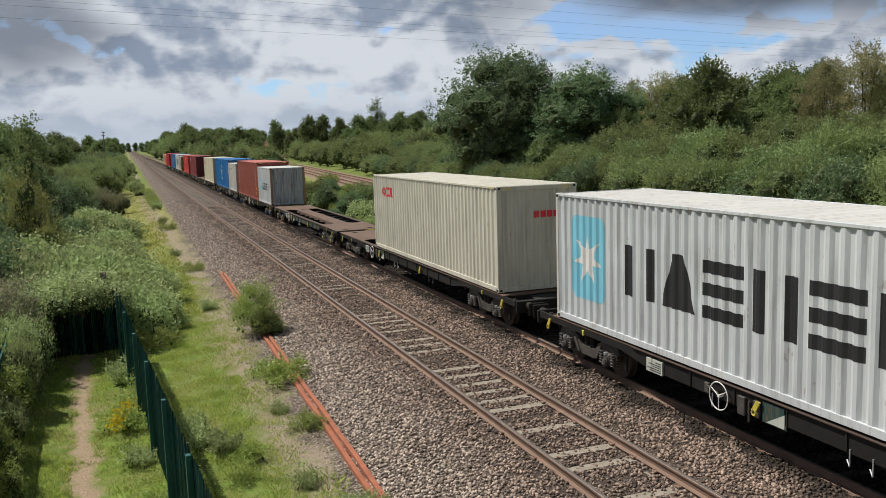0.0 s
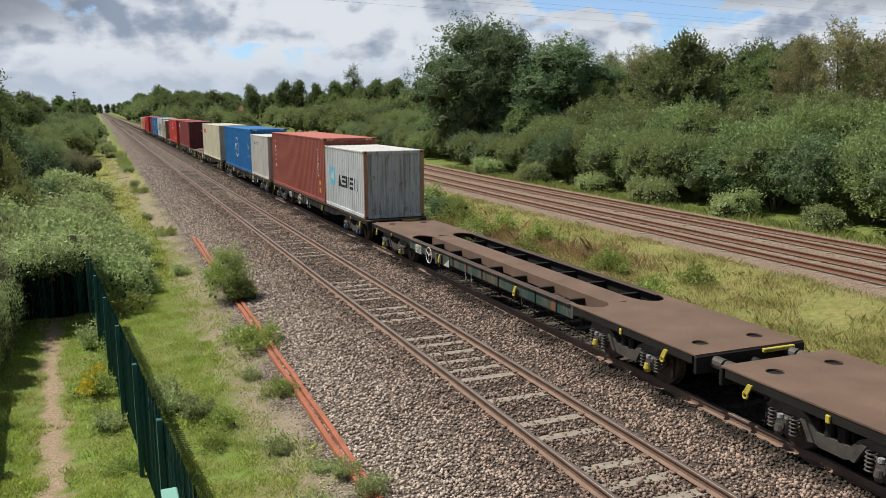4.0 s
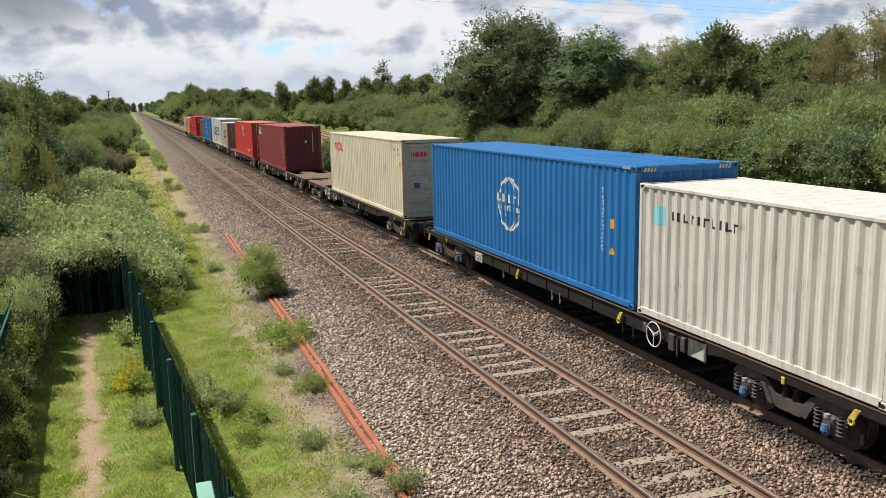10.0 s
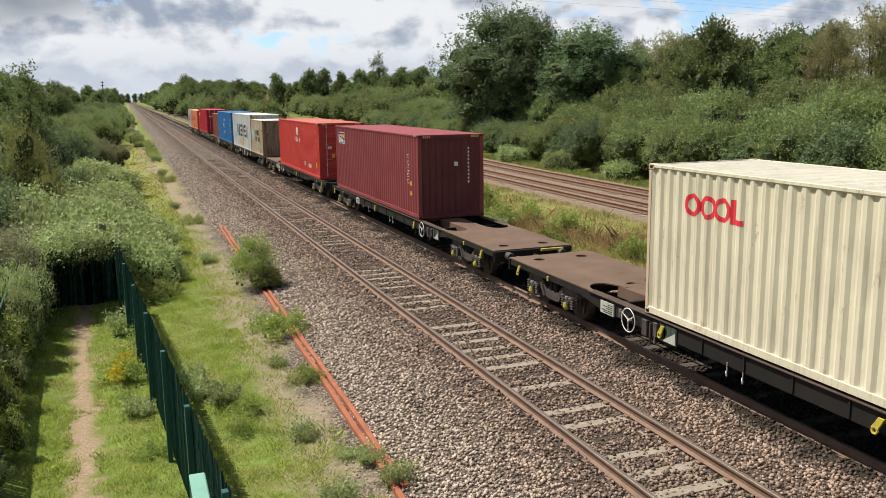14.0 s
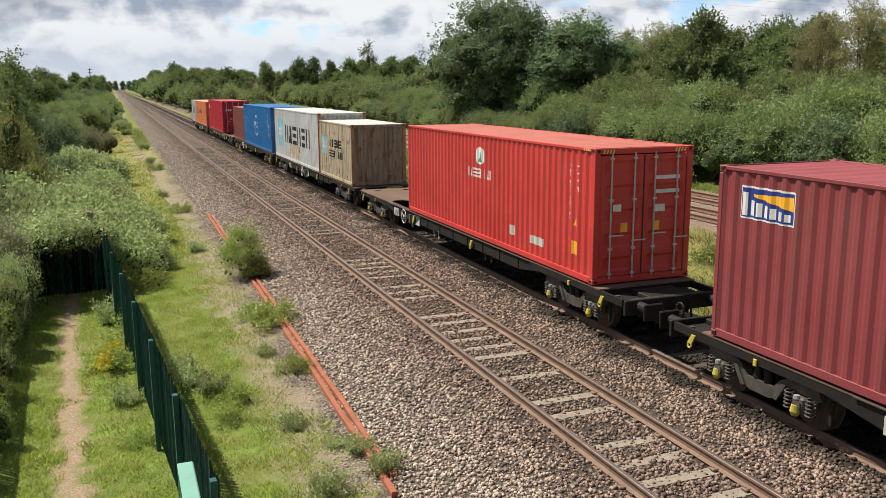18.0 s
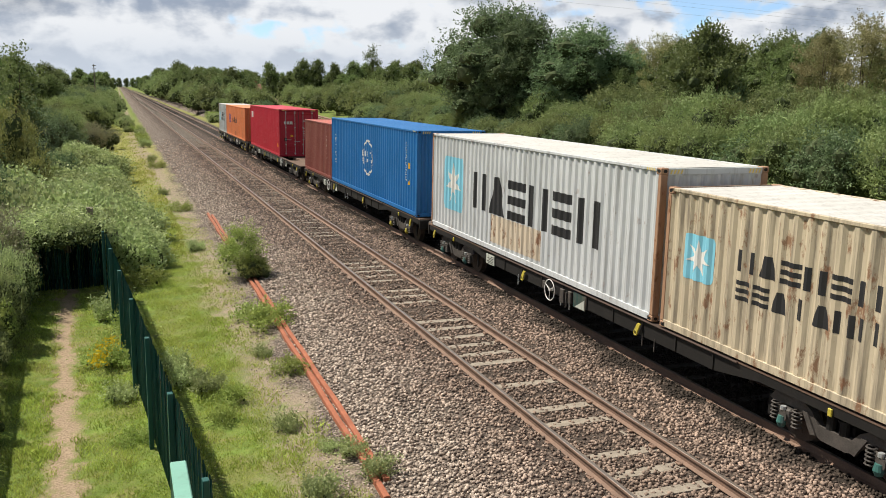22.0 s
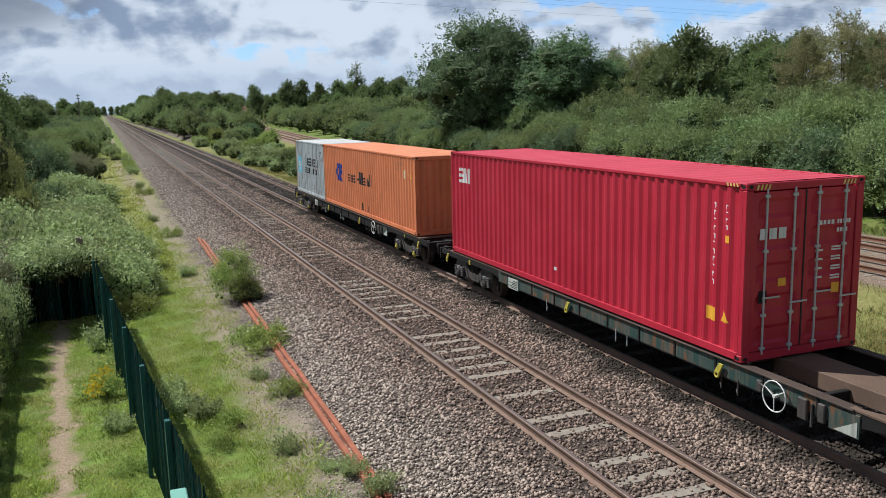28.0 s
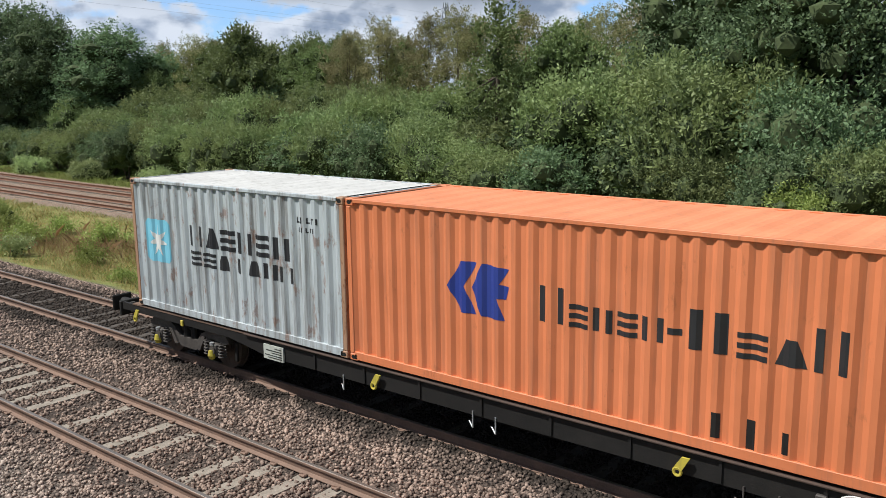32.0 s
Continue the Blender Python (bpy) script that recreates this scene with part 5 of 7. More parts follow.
    part("white_triangle", bm, M_PALE_PLATE, w, "white corner triangle mark")
    # ends: headstock, drawbar or buffers
    for y, s, ext in ((y0, -1, ext0), (y1, 1, ext1)):
        if ext > 0.6:
            c0, c1 = (y, p0) if s < 0 else (p1, y)
            part("end_platform", boxes((-0.95, 0.95, c0, c1, DECK - 0.3, DECK - 0.16), (-0.5, 0.5, c0 + 0.1, c1 - 0.1, DECK - 0.16, DECK - 0.06), bevel=0.02), M_UNDER, w, "black end platform with brake gear")
            part("brake_pipe", tube(tube(bmesh.new(), (-1.0, c0 + 0.1, 0.9), (0.8, c0 + 0.1, 0.9), 0.03, 6), (-1.05, (c0 + c1) / 2, 0.72), (-1.05, (c0 + c1) / 2, 0.92), 0.05, 8), M_BOGIE, w)
        part("headstock", boxes((-1.2, 1.2, y - 0.04, y + 0.04, DECK - 0.36, DECK - 0.05), bevel=0.012), M_UNDER, w)
        if ext > 0.6:
            for q in (-1, 1):
                bm = tube(bmesh.new(), (q * 0.86, y, 0.80), (q * 0.86, y + s * 0.42, 0.80), 0.10, 12)
                box(bm, q * 0.86 - 0.22, q * 0.86 + 0.22, y + s * 0.50 - 0.03, y + s * 0.50 + 0.03, 0.62, 0.96, 0.02)
                tube(bm, (q * 0.86, y + s * 0.42, 0.80), (q * 0.86, y + s * 0.5, 0.80), 0.065, 12)
                part("buffer", bm, M_UNDER, w, "black sprung buffer")
            bm = ring(bmesh.new(), (0, y + s * 0.2, 0.70), 0.12, 0.025, "X", 12, 6)
            box(bm, -0.06, 0.06, y, y + s * 0.16, 0.66, 0.78) if s > 0 else box(bm, -0.06, 0.06, y + s * 0.16, y, 0.66, 0.78)
            part("coupling", bm, M_UNDER, w, "black screw coupling")
            part("hose", tube(bmesh.new(), (0.35, y + s * 0.05, 0.75), (0.3, y + s * 0.2, 0.4), 0.025, 6), M_UNDER, w)
        else:
            part("drawbar", tube(bmesh.new(), (0, y - s * 0.2, 0.72), (0, y + s * 0.45, 0.72), 0.09, 10), M_UNDER, w)
            for q in (-0.8, 0.8):
                part("side_bearer", tube(bmesh.new(), (q, y, 0.80), (q, y + s * 0.3, 0.80), 0.11, 12), M_BOGIE, w)
            if s < 0:
                part("end_bar", boxes((0.2, 0.9, y - 0.12, y - 0.045, 0.86, 0.93), bevel=0.01), M_YELLOW, w, "yellow bar on the wagon end")
    return w


WAGONS = []
GREEN_W = "green and rust brown flat wagon for containers"
BLACK_W = "grimy black flat wagon carrying containers"
for u0, u1, sill, e0, e1, dmp, wy, lab in (
        (-114.8, -96.3, M_UNDER, 0.9, 1.05, M_BOGIE, 12.6, BLACK_W), (-92.95, -74.65, M_UNDER, 1.05, 0.2, M_BOGIE, 12.6, "black flat wagon with one bare rust brown end"),
        (-73.6, -55.35, M_SILL, 0.2, 0.2, M_YELLOW, 12.4, "empty green flat wagon with bare rust brown deck"), (-54.25, -35.85, M_UNDER, 0.2, 0.28, M_BLUE, 11.2, BLACK_W),
        (-34.4, -16.0, M_UNDER, 0.28, 1.0, M_BLUE, 5.4, BLACK_W), (-12.65, 5.65, M_UNDER, 1.0, 0.28, M_YELLOW, 12.7, "black flat wagon with one bare rust brown end"),
        (7.2, 25.53, M_UNDER, 0.28, 1.15, M_YELLOW, 5.7, "black flat wagon with one bare rust brown end"), (29.4, 47.7, M_UNDER, 1.2, 0.28, M_YELLOW, 12.6, "black flat wagon with one bare rust brown end"),
        (49.1, 67.65, M_UNDER, 0.28, 0.25, M_TEAL, 10.3, BLACK_W), (69.05, 87.4, M_UNDER, 0.25, 0.28, M_YELLOW, 12.7, BLACK_W),
        (89.0, 107.36, M_SILL, 0.28, 1.0, M_BOGIE, 5.35, GREEN_W), (110.4, 128.75, M_UNDER, 1.0, 0.75, M_YELLOW, 4.7, "black flat wagon at the tail of the train")):
    WAGONS.append((wagon(u1 - u0, sill, lab, dmp, wy, ext0=e0, ext1=e1), u0))

# ---- plants ----
def leaf_arrays(rng, blobs, n, size, width=0.45, up=0.3, spread=0.22, per=8):
    """About n leaves in sprigs over the skins of the blobs (x, y, z, rx, ry, rz), leaning out and up."""
    b = np.array(blobs)
    area = b[:, 3] * b[:, 5]
    m = max(1, n // per)
    pick = rng.choice(len(b), m, p=area / area.sum())
    d = rng.normal(size=(m, 3)); d /= np.linalg.norm(d, axis=1)[:, None]
    d[:, 2] = np.where(d[:, 2] < -0.35, -d[:, 2], d[:, 2])
    r = 0.97 - np.abs(rng.normal(0, spread, m))
    c = b[pick, :3] + d * b[pick, 3:] * r[:, None]
    lead = d + rng.normal(0, 0.45, (m, 3)); lead[:, 2] += up
    lead /= np.linalg.norm(lead, axis=1)[:, None]
    step = np.tile(np.linspace(0.0, 1.0, per), m)[:, None]
    n = m * per
    c, lead = np.repeat(c, per, 0), np.repeat(lead, per, 0)
    c = c + lead * step * size * 2.4 + rng.normal(0, 0.42 * size, (n, 3))
    axis = lead * 0.7 + rng.normal(0, 0.6, (n, 3))
    axis /= np.linalg.norm(axis, axis=1)[:, None]
    side = np.cross(axis, rng.normal(size=(n, 3))); side /= np.linalg.norm(side, axis=1)[:, None]
    s = size * rng.uniform(0.6, 1.35, n)[:, None] * (1.1 - 0.35 * step)
    v = np.stack([c, c + axis * s * 0.45 + side * s * width * 0.5, c + axis * s, c + axis * s * 0.45 - side * s * width * 0.5], 1).reshape(-1, 3)
    f = np.arange(4 * n).reshape(-1, 4)
    return v, f


# Solid dark lumps that put twigs and inner shade into one colour
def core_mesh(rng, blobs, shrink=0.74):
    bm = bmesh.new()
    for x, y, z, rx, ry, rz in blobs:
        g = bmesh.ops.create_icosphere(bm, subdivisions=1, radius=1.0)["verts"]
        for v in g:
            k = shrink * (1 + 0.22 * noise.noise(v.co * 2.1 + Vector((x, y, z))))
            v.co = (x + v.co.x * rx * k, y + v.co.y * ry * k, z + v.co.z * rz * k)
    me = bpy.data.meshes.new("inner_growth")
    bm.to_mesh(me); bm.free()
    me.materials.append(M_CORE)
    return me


def stems_mesh(rng, base, tips, r):
    bm = bmesh.new()
    for t in tips:
        a = Vector((base[0] + rng.uniform(-0.15, 0.15), base[1] + rng.uniform(-0.15, 0.15), base[2]))
        b = Vector(t)
        m = (a + b) / 2 + Vector((rng.uniform(-0.2, 0.2), rng.uniform(-0.2, 0.2), 0.15 * (b - a).length))
        tube(bm, a, m, r, 6, r * 0.7)
        tube(bm, m, b, r * 0.7, 6, r * 0.25)
    me = bpy.data.meshes.new("stems")
    bm.to_mesh(me); bm.free()
    me.materials.append(M_BARK)
    return me


def blobs_shrub(rng, w, h, k):
    out = []
    for i in range(k):
        a, q = rng.uniform(0, 2 * math.pi), math.sqrt(rng.uniform(0, 1)) * w * 0.36
        z = rng.uniform(0.28, 0.74) * h * (1 - 0.35 * (q / (w * 0.5)))
        r = rng.uniform(0.10, 0.24) * w
        out.append((q * math.cos(a), q * math.sin(a), z, r, r, min(rng.uniform(0.9, 1.25) * r, h - z if h - z > 0.3 * r else 0.3 * r)))
    out.append((0, 0, h * 0.33, w * 0.36, w * 0.36, h * 0.33))
    return out


def blobs_tree(rng, w, h, trunk, k):
    out = [(0, 0, (h + trunk) / 2, w * 0.30, w * 0.30, (h - trunk) * 0.40)]
    for i in range(k):
        f = rng.uniform(0, 1)
        z = trunk + (h - trunk) * (0.08 + 0.80 * f)
        reach = w * 0.5 * math.sqrt(max(0.05, 1 - (2 * f * 0.92 - 0.8) ** 2)) * 0.78
        a = rng.uniform(0, 2 * math.pi)
        r = rng.uniform(0.08, 0.17) * w
        q = reach * rng.uniform(0.45, 1.06)
        out.append((q * math.cos(a), q * math.sin(a), z, r, r, r * rng.uniform(0.75, 1.1)))
    return out


def blobs_weed(rng, w, h, k):
    """Low sprawling tufts that leave gaps."""
    out = []
    for i in range(k):
        a, q = rng.uniform(0, 2 * math.pi), rng.uniform(0.05, 0.5) * w
        r = rng.uniform(0.07, 0.16) * w
        out.append((q * math.cos(a), q * math.sin(a), rng.uniform(0.15, 0.7) * h * (1.1 - q / w), r, r, r * rng.uniform(0.8, 1.6)))
    return out


def blobs_sapling(rng, h, k):
    """A wispy upright bush, broad at the foot."""
    out = []
    for i in range(k):
        f = rng.uniform(0.12, 1.0)
        q = (0.40 if f < 0.55 else 0.40 - 0.42 * (f - 0.55)) * h * math.sqrt(rng.uniform(0.02, 1.0))
        a = rng.uniform(0, 2 * math.pi)
        r = rng.uniform(0.07, 0.13) * h
        out.append((q * math.cos(a), q * math.sin(a), f * h * 0.86, r, r, r * 1.5))
    return out


PLANTS = {}


def plant(kind, seed, make_blobs, n, size, leaf, width=0.45, up=0.3, spread=0.22, shrink=0.74, trunk=0.0, r=0.05, twigs=0, per=8):
    """A pattern of one plant, kept as three meshes: foliage, dark core for the inner shade, stems."""
    rng = np.random.default_rng(seed)
    blobs = make_blobs(rng)
    v, f = leaf_arrays(rng, blobs, n, size, width, up, spread, per)
    if twigs:
        # loose sprays that break the outline
        top = max(b[2] + b[5] for b in blobs)
        spr = []
        for i in range(twigs):
            b = blobs[rng.integers(len(blobs))]
            d = rng.normal(size=3); d[2] = abs(d[2]) + 0.5; d /= np.linalg.norm(d)
            p = np.array(b[:3]) + d * np.array(b[3:]) * 0.95
            spr.append((p, d))
        extra = []
        for p, d in spr:
            ln = rng.uniform(0.25, 0.7) * max(0.4, top * 0.14)
            extra += [(*(p + d * ln * q + rng.normal(0, 0.04, 3)), size * 0.6, size * 0.6, size * 0.6) for q in (0.3, 0.6, 0.9)]
        v2, f2 = leaf_arrays(rng, extra, len(extra) * 7, size, width, up, 0.3)
        f = np.concatenate([f, f2 + len(v)]); v = np.concatenate([v, v2])
    fol = poly_mesh("foliage", v, f)
    fol.materials.append(leaf)
    tips = [b[:3] for b in blobs[:7]]
    if trunk:
        bm = bmesh.new()
        tube(bm, (0, 0, -0.4), (0.05, 0.03, trunk), r * 1.3, 10, r)
        for t in tips:
            tube(bm, (0.03, 0.02, trunk * 0.9), t, r * 0.55, 6, r * 0.15)
        st = bpy.data.meshes.new("trunk")
        bm.to_mesh(st); bm.free()
        st.materials.append(M_BARK)
    else:
        st = stems_mesh(rng, (0, 0, -0.3), tips, r)
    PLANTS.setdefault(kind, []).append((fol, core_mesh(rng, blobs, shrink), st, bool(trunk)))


for sd in (1, 2, 3):
    plant("willow", sd, lambda g: blobs_shrub(g, 5.2, 4.8, 22), 12500, 0.165, M_LEAF_WILLOW, 0.42, 0.5, spread=0.22, shrink=0.62, twigs=130)
    plant("far_willow", 100 + sd, lambda g: blobs_shrub(g, 5.2, 4.8, 18), 2200, 0.36, M_LEAF_WILLOW, 0.45, 0.5, spread=0.25, shrink=0.70, twigs=20)
    plant("oak", 10 + sd, lambda g: blobs_tree(g, 7.5, 9.0, 1.0, 52), 15000, 0.2, M_LEAF_OAK, 0.66, spread=0.3, shrink=0.5, trunk=1.6, r=0.16, twigs=90)
    plant("far_tree", 20 + sd, lambda g: blobs_tree(g, 11.0, 13.0, 0.3, 46), 6000, 0.46, M_LEAF_OAK, 0.66, spread=0.28, shrink=0.56, trunk=0.6, r=0.25, twigs=40)
    plant("bramble", 30 + sd, lambda g: blobs_shrub(g, 3.2, 1.8, 26), 6400, 0.125, M_LEAF_BRAMBLE, 0.85, 0.15, spread=0.2, shrink=0.68, twigs=40, per=3)
    plant("weed", 60 + sd, lambda g: blobs_weed(g, 1.1, 0.6, 13), 700, 0.09, M_LEAF_BRAMBLE if sd == 2 else M_LEAF_YOUNG, 0.45, 0.8, spread=0.45, shrink=0.3, r=0.006, twigs=50)
    plant("hedge", 110 + sd, lambda g: blobs_shrub(g, 3.0, 2.4, 26), 7600, 0.085, M_LEAF_BRAMBLE if sd != 2 else M_LEAF_YOUNG, 0.65, 0.25, spread=0.3, shrink=0.62, twigs=70, per=4)
for sd in (1, 2):
    plant("brown_tree", 40 + sd, lambda g: blobs_tree(g, 6.0, 10.0, 1.0, 40), 15000, 0.16, M_LEAF_BROWN, 0.5, 0.8, spread=0.45, shrink=0.1, trunk=1.0, r=0.12, twigs=120)
    plant("dark_shrub", 50 + sd, lambda g: blobs_shrub(g, 5.0, 5.0, 26), 10000, 0.155, M_LEAF_DARK, 0.55, spread=0.25, shrink=0.64, twigs=60)
    plant("young", 70 + sd, lambda g: blobs_shrub(g, 2.6, 3.0, 18), 4200, 0.12, M_LEAF_YOUNG, 0.45, 0.6, spread=0.4, shrink=0.52, twigs=90)
plant("grey_shrub", 120, lambda g: blobs_shrub(g, 4.0, 3.6, 24), 11000, 0.095, M_LEAF_GREY, 0.36, 0.5, spread=0.34, shrink=0.55, twigs=140)
plant("olive_shrub", 125, lambda g: blobs_shrub(g, 3.2, 3.4, 24), 9500, 0.10, M_LEAF_OLIVE, 0.45, 0.5, spread=0.34, shrink=0.55, twigs=120)
plant("wisp", 95, lambda g: blobs_sapling(g, 1.7, 46), 4600, 0.075, M_LEAF_YOUNG, 0.3, 1.3, spread=0.5, shrink=0.2, r=0.012, twigs=200)
for sd in (1, 2):
    plant("big_dark", 80 + sd, lambda g: blobs_tree(g, 13.5, 16.0, 0.4, 90), 40000, 0.24, M_LEAF_DARK, 0.6, spread=0.32, shrink=0.5, trunk=1.2, r=0.3, twigs=360)
plant("spindly", 90, lambda g: blobs_tree(g, 4.6, 11.0, 3.0, 22), 3600, 0.22, M_LEAF_OAK, 0.55, spread=0.5, shrink=0.3, trunk=7.0, r=0.13, twigs=90)

WORDS = {"willow": ("willow_shrub", "grey-green willow shrub in a dense roadside thicket", "shrub"), "far_willow": ("distant_shrub", "distant grey-green shrub beside the line", "shrub"), "hedge": ("hedge_plant", "leafy green hedge plant growing through the fence", "hedge"), "wisp": ("sapling", "yellow-green sapling growing through the stones", "sapling"), "oak": ("oak_tree", "broad green oak tree rising behind the thicket", "tree"),
         "far_tree": ("distant_tree", "distant rounded green tree on the skyline", "tree"), "bramble": ("bramble_bush", "dense arching green bramble bush", "bush"),
         "weed": ("weed_clump", "small leafy green weed clump on the verge", "weed"), "brown_tree": ("birch_tree", "thin olive-brown leaved birch on the embankment", "tree"),
         "dark_shrub": ("hawthorn_shrub", "dark green hawthorn shrub in the thicket", "shrub"), "young": ("sapling", "bright yellow-green bushy sapling beside the path", "sapling"),
         "big_dark": ("poplar_tree", "tall dense dark green tree beside the branch line", "tree"), "olive_shrub": ("hazel_shrub", "olive-green bushy shrub in the hedge", "shrub"), "grey_shrub": ("elder_shrub", "grey-brown twiggy shrub arching over the path", "shrub"), "spindly": ("ash_tree", "tall open ash tree with loose branches", "tree")}
PICK = random.Random(5)


def grow(kind, x, y, s=1.0, sz=None, label="", sink=0.1, turn=None):
    fol, core, st, tree = PLANTS[kind][PICK.randrange(len(PLANTS[kind]))]
    nm, lab, cat = WORDS[kind]
    ob = thing(nm, pose(x, y, height(x, y) - sink, 0, 0, PICK.uniform(0, 360) if turn is None else turn), label or lab, cat, nm + "s by the railway")
    ob.scale = (s, s, sz or s)
    wood = part("trunk" if tree else "stem_growth", st, None, ob)
    if not tree:
        wood["kind"] = "stuff"
    part("crown" if tree else "foliage", fol, None, ob)
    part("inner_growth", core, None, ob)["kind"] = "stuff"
    return ob


def build_right_bank():
    """The thicket beyond the branch line, from its low front to the trees at the back."""
    y = 4.0
    while y < 150:
        x = 34.2 + branch(y) - 26.25 + PICK.uniform(-0.6, 0.8)
        grow("willow" if PICK.random() < 0.72 else "dark_shrub", x, y, PICK.uniform(0.9, 1.15), PICK.uniform(0.85, 1.15) if y < 60 else PICK.uniform(0.75, 1.0))
        y += PICK.uniform(2.9, 3.9)
    y = 6.0
    while y < 150:
        x = 39.2 + branch(y) - 26.25 + PICK.uniform(-1, 1)
        grow("willow" if PICK.random() < 0.8 else "dark_shrub", x, y, PICK.uniform(1.1, 1.4), PICK.uniform(1.05, 1.35))
        y += PICK.uniform(4.0, 5.2)
    y = 8.0
    while y < 120:
        k = PICK.choice(("willow", "willow", "dark_shrub", "brown_tree")) if y < 62 else PICK.choice(("oak", "willow", "dark_shrub", "oak"))
        grow(k, 47 + PICK.uniform(-2, 2) + (branch(y) - 26.25), y, PICK.uniform(0.85, 1.05) * (1.4 if k in ("willow", "dark_shrub") else 0.82))
        y += PICK.uniform(4.2, 5.6)
    y = 6.0
    while y < 140:
        k = PICK.choice(("brown_tree", "brown_tree", "oak")) if y < 70 else PICK.choice(("oak", "brown_tree", "oak", "oak"))
        grow(k, 58 + PICK.uniform(-3, 3), y, PICK.uniform(0.88, 1.08))
        y += PICK.uniform(4.2, 5.6)
    y = 10.0
    while y < 150:
        grow("oak" if PICK.random() < 0.45 else "brown_tree", 73 + PICK.uniform(-4, 4), y, PICK.uniform(0.9, 1.1))
        y += PICK.uniform(5.0, 7.0)
    # marked trees
    grow("big_dark", 39.8, 90.0, 1.22, 0.98, label="tall dense dark green tree beside the branch line")
    grow("big_dark", 42.0, 86.0, 0.9, 0.88, label="dark green tree crowded between two taller ones")
    grow("big_dark", 45.4, 80.0, 1.06, 0.75, label="dark green tree with a rounded top")
    grow("oak", 45.5, 58.8, 1.18, label="dense dark green oak rising above the thicket")
    grow("oak", 50.0, 63.0, 0.95)
    grow("spindly", 39.5, 28.6, 1.0, label="tall open ash tree standing above the shrubs")
    grow("oak", 44.5, 27.4, 0.98)
    grow("big_dark", 41.5, 11.5, 0.92, label="huge dark green tree overhanging the thicket")
    grow("big_dark", 46.0, 19.0, 0.92, 0.86, label="huge dark green tree overhanging the thicket")
    grow("big_dark", 43.0, 2.0, 1.0, label="huge dark green tree overhanging the thicket")
    for x, y, sc, sz in ((36.8, 21.2, 1.6, 1.62), (36.6, 15.2, 1.72, 1.68), (39.8, 18.4, 1.8, 1.75), (37.6, 48.8, 1.35, 1.42), (42.5, 66.0, 1.5, 1.45), (36.4, 40.4, 1.2, 1.2)):
        grow("willow", x, y, sc, sz, label="tall rounded grey-green willow in the thicket")
    # A willow in cloud shade, drawn with dark leaves to carry that shade
    grow("dark_shrub", 35.8, 10.2, 1.45, 1.45, label="dark green hawthorn shrub in the thicket")
    grow("young", 31.8, 9.6, 1.05, 1.1, label="bright green young bush at the thicket edge")
    for yy in (14, 22.5, 31, 37, 44, 52, 61, 70):
        grow("bramble", 31.9 + branch(yy) - 26.25 + PICK.uniform(-0.3, 0.4), yy, PICK.uniform(0.7, 1.0))


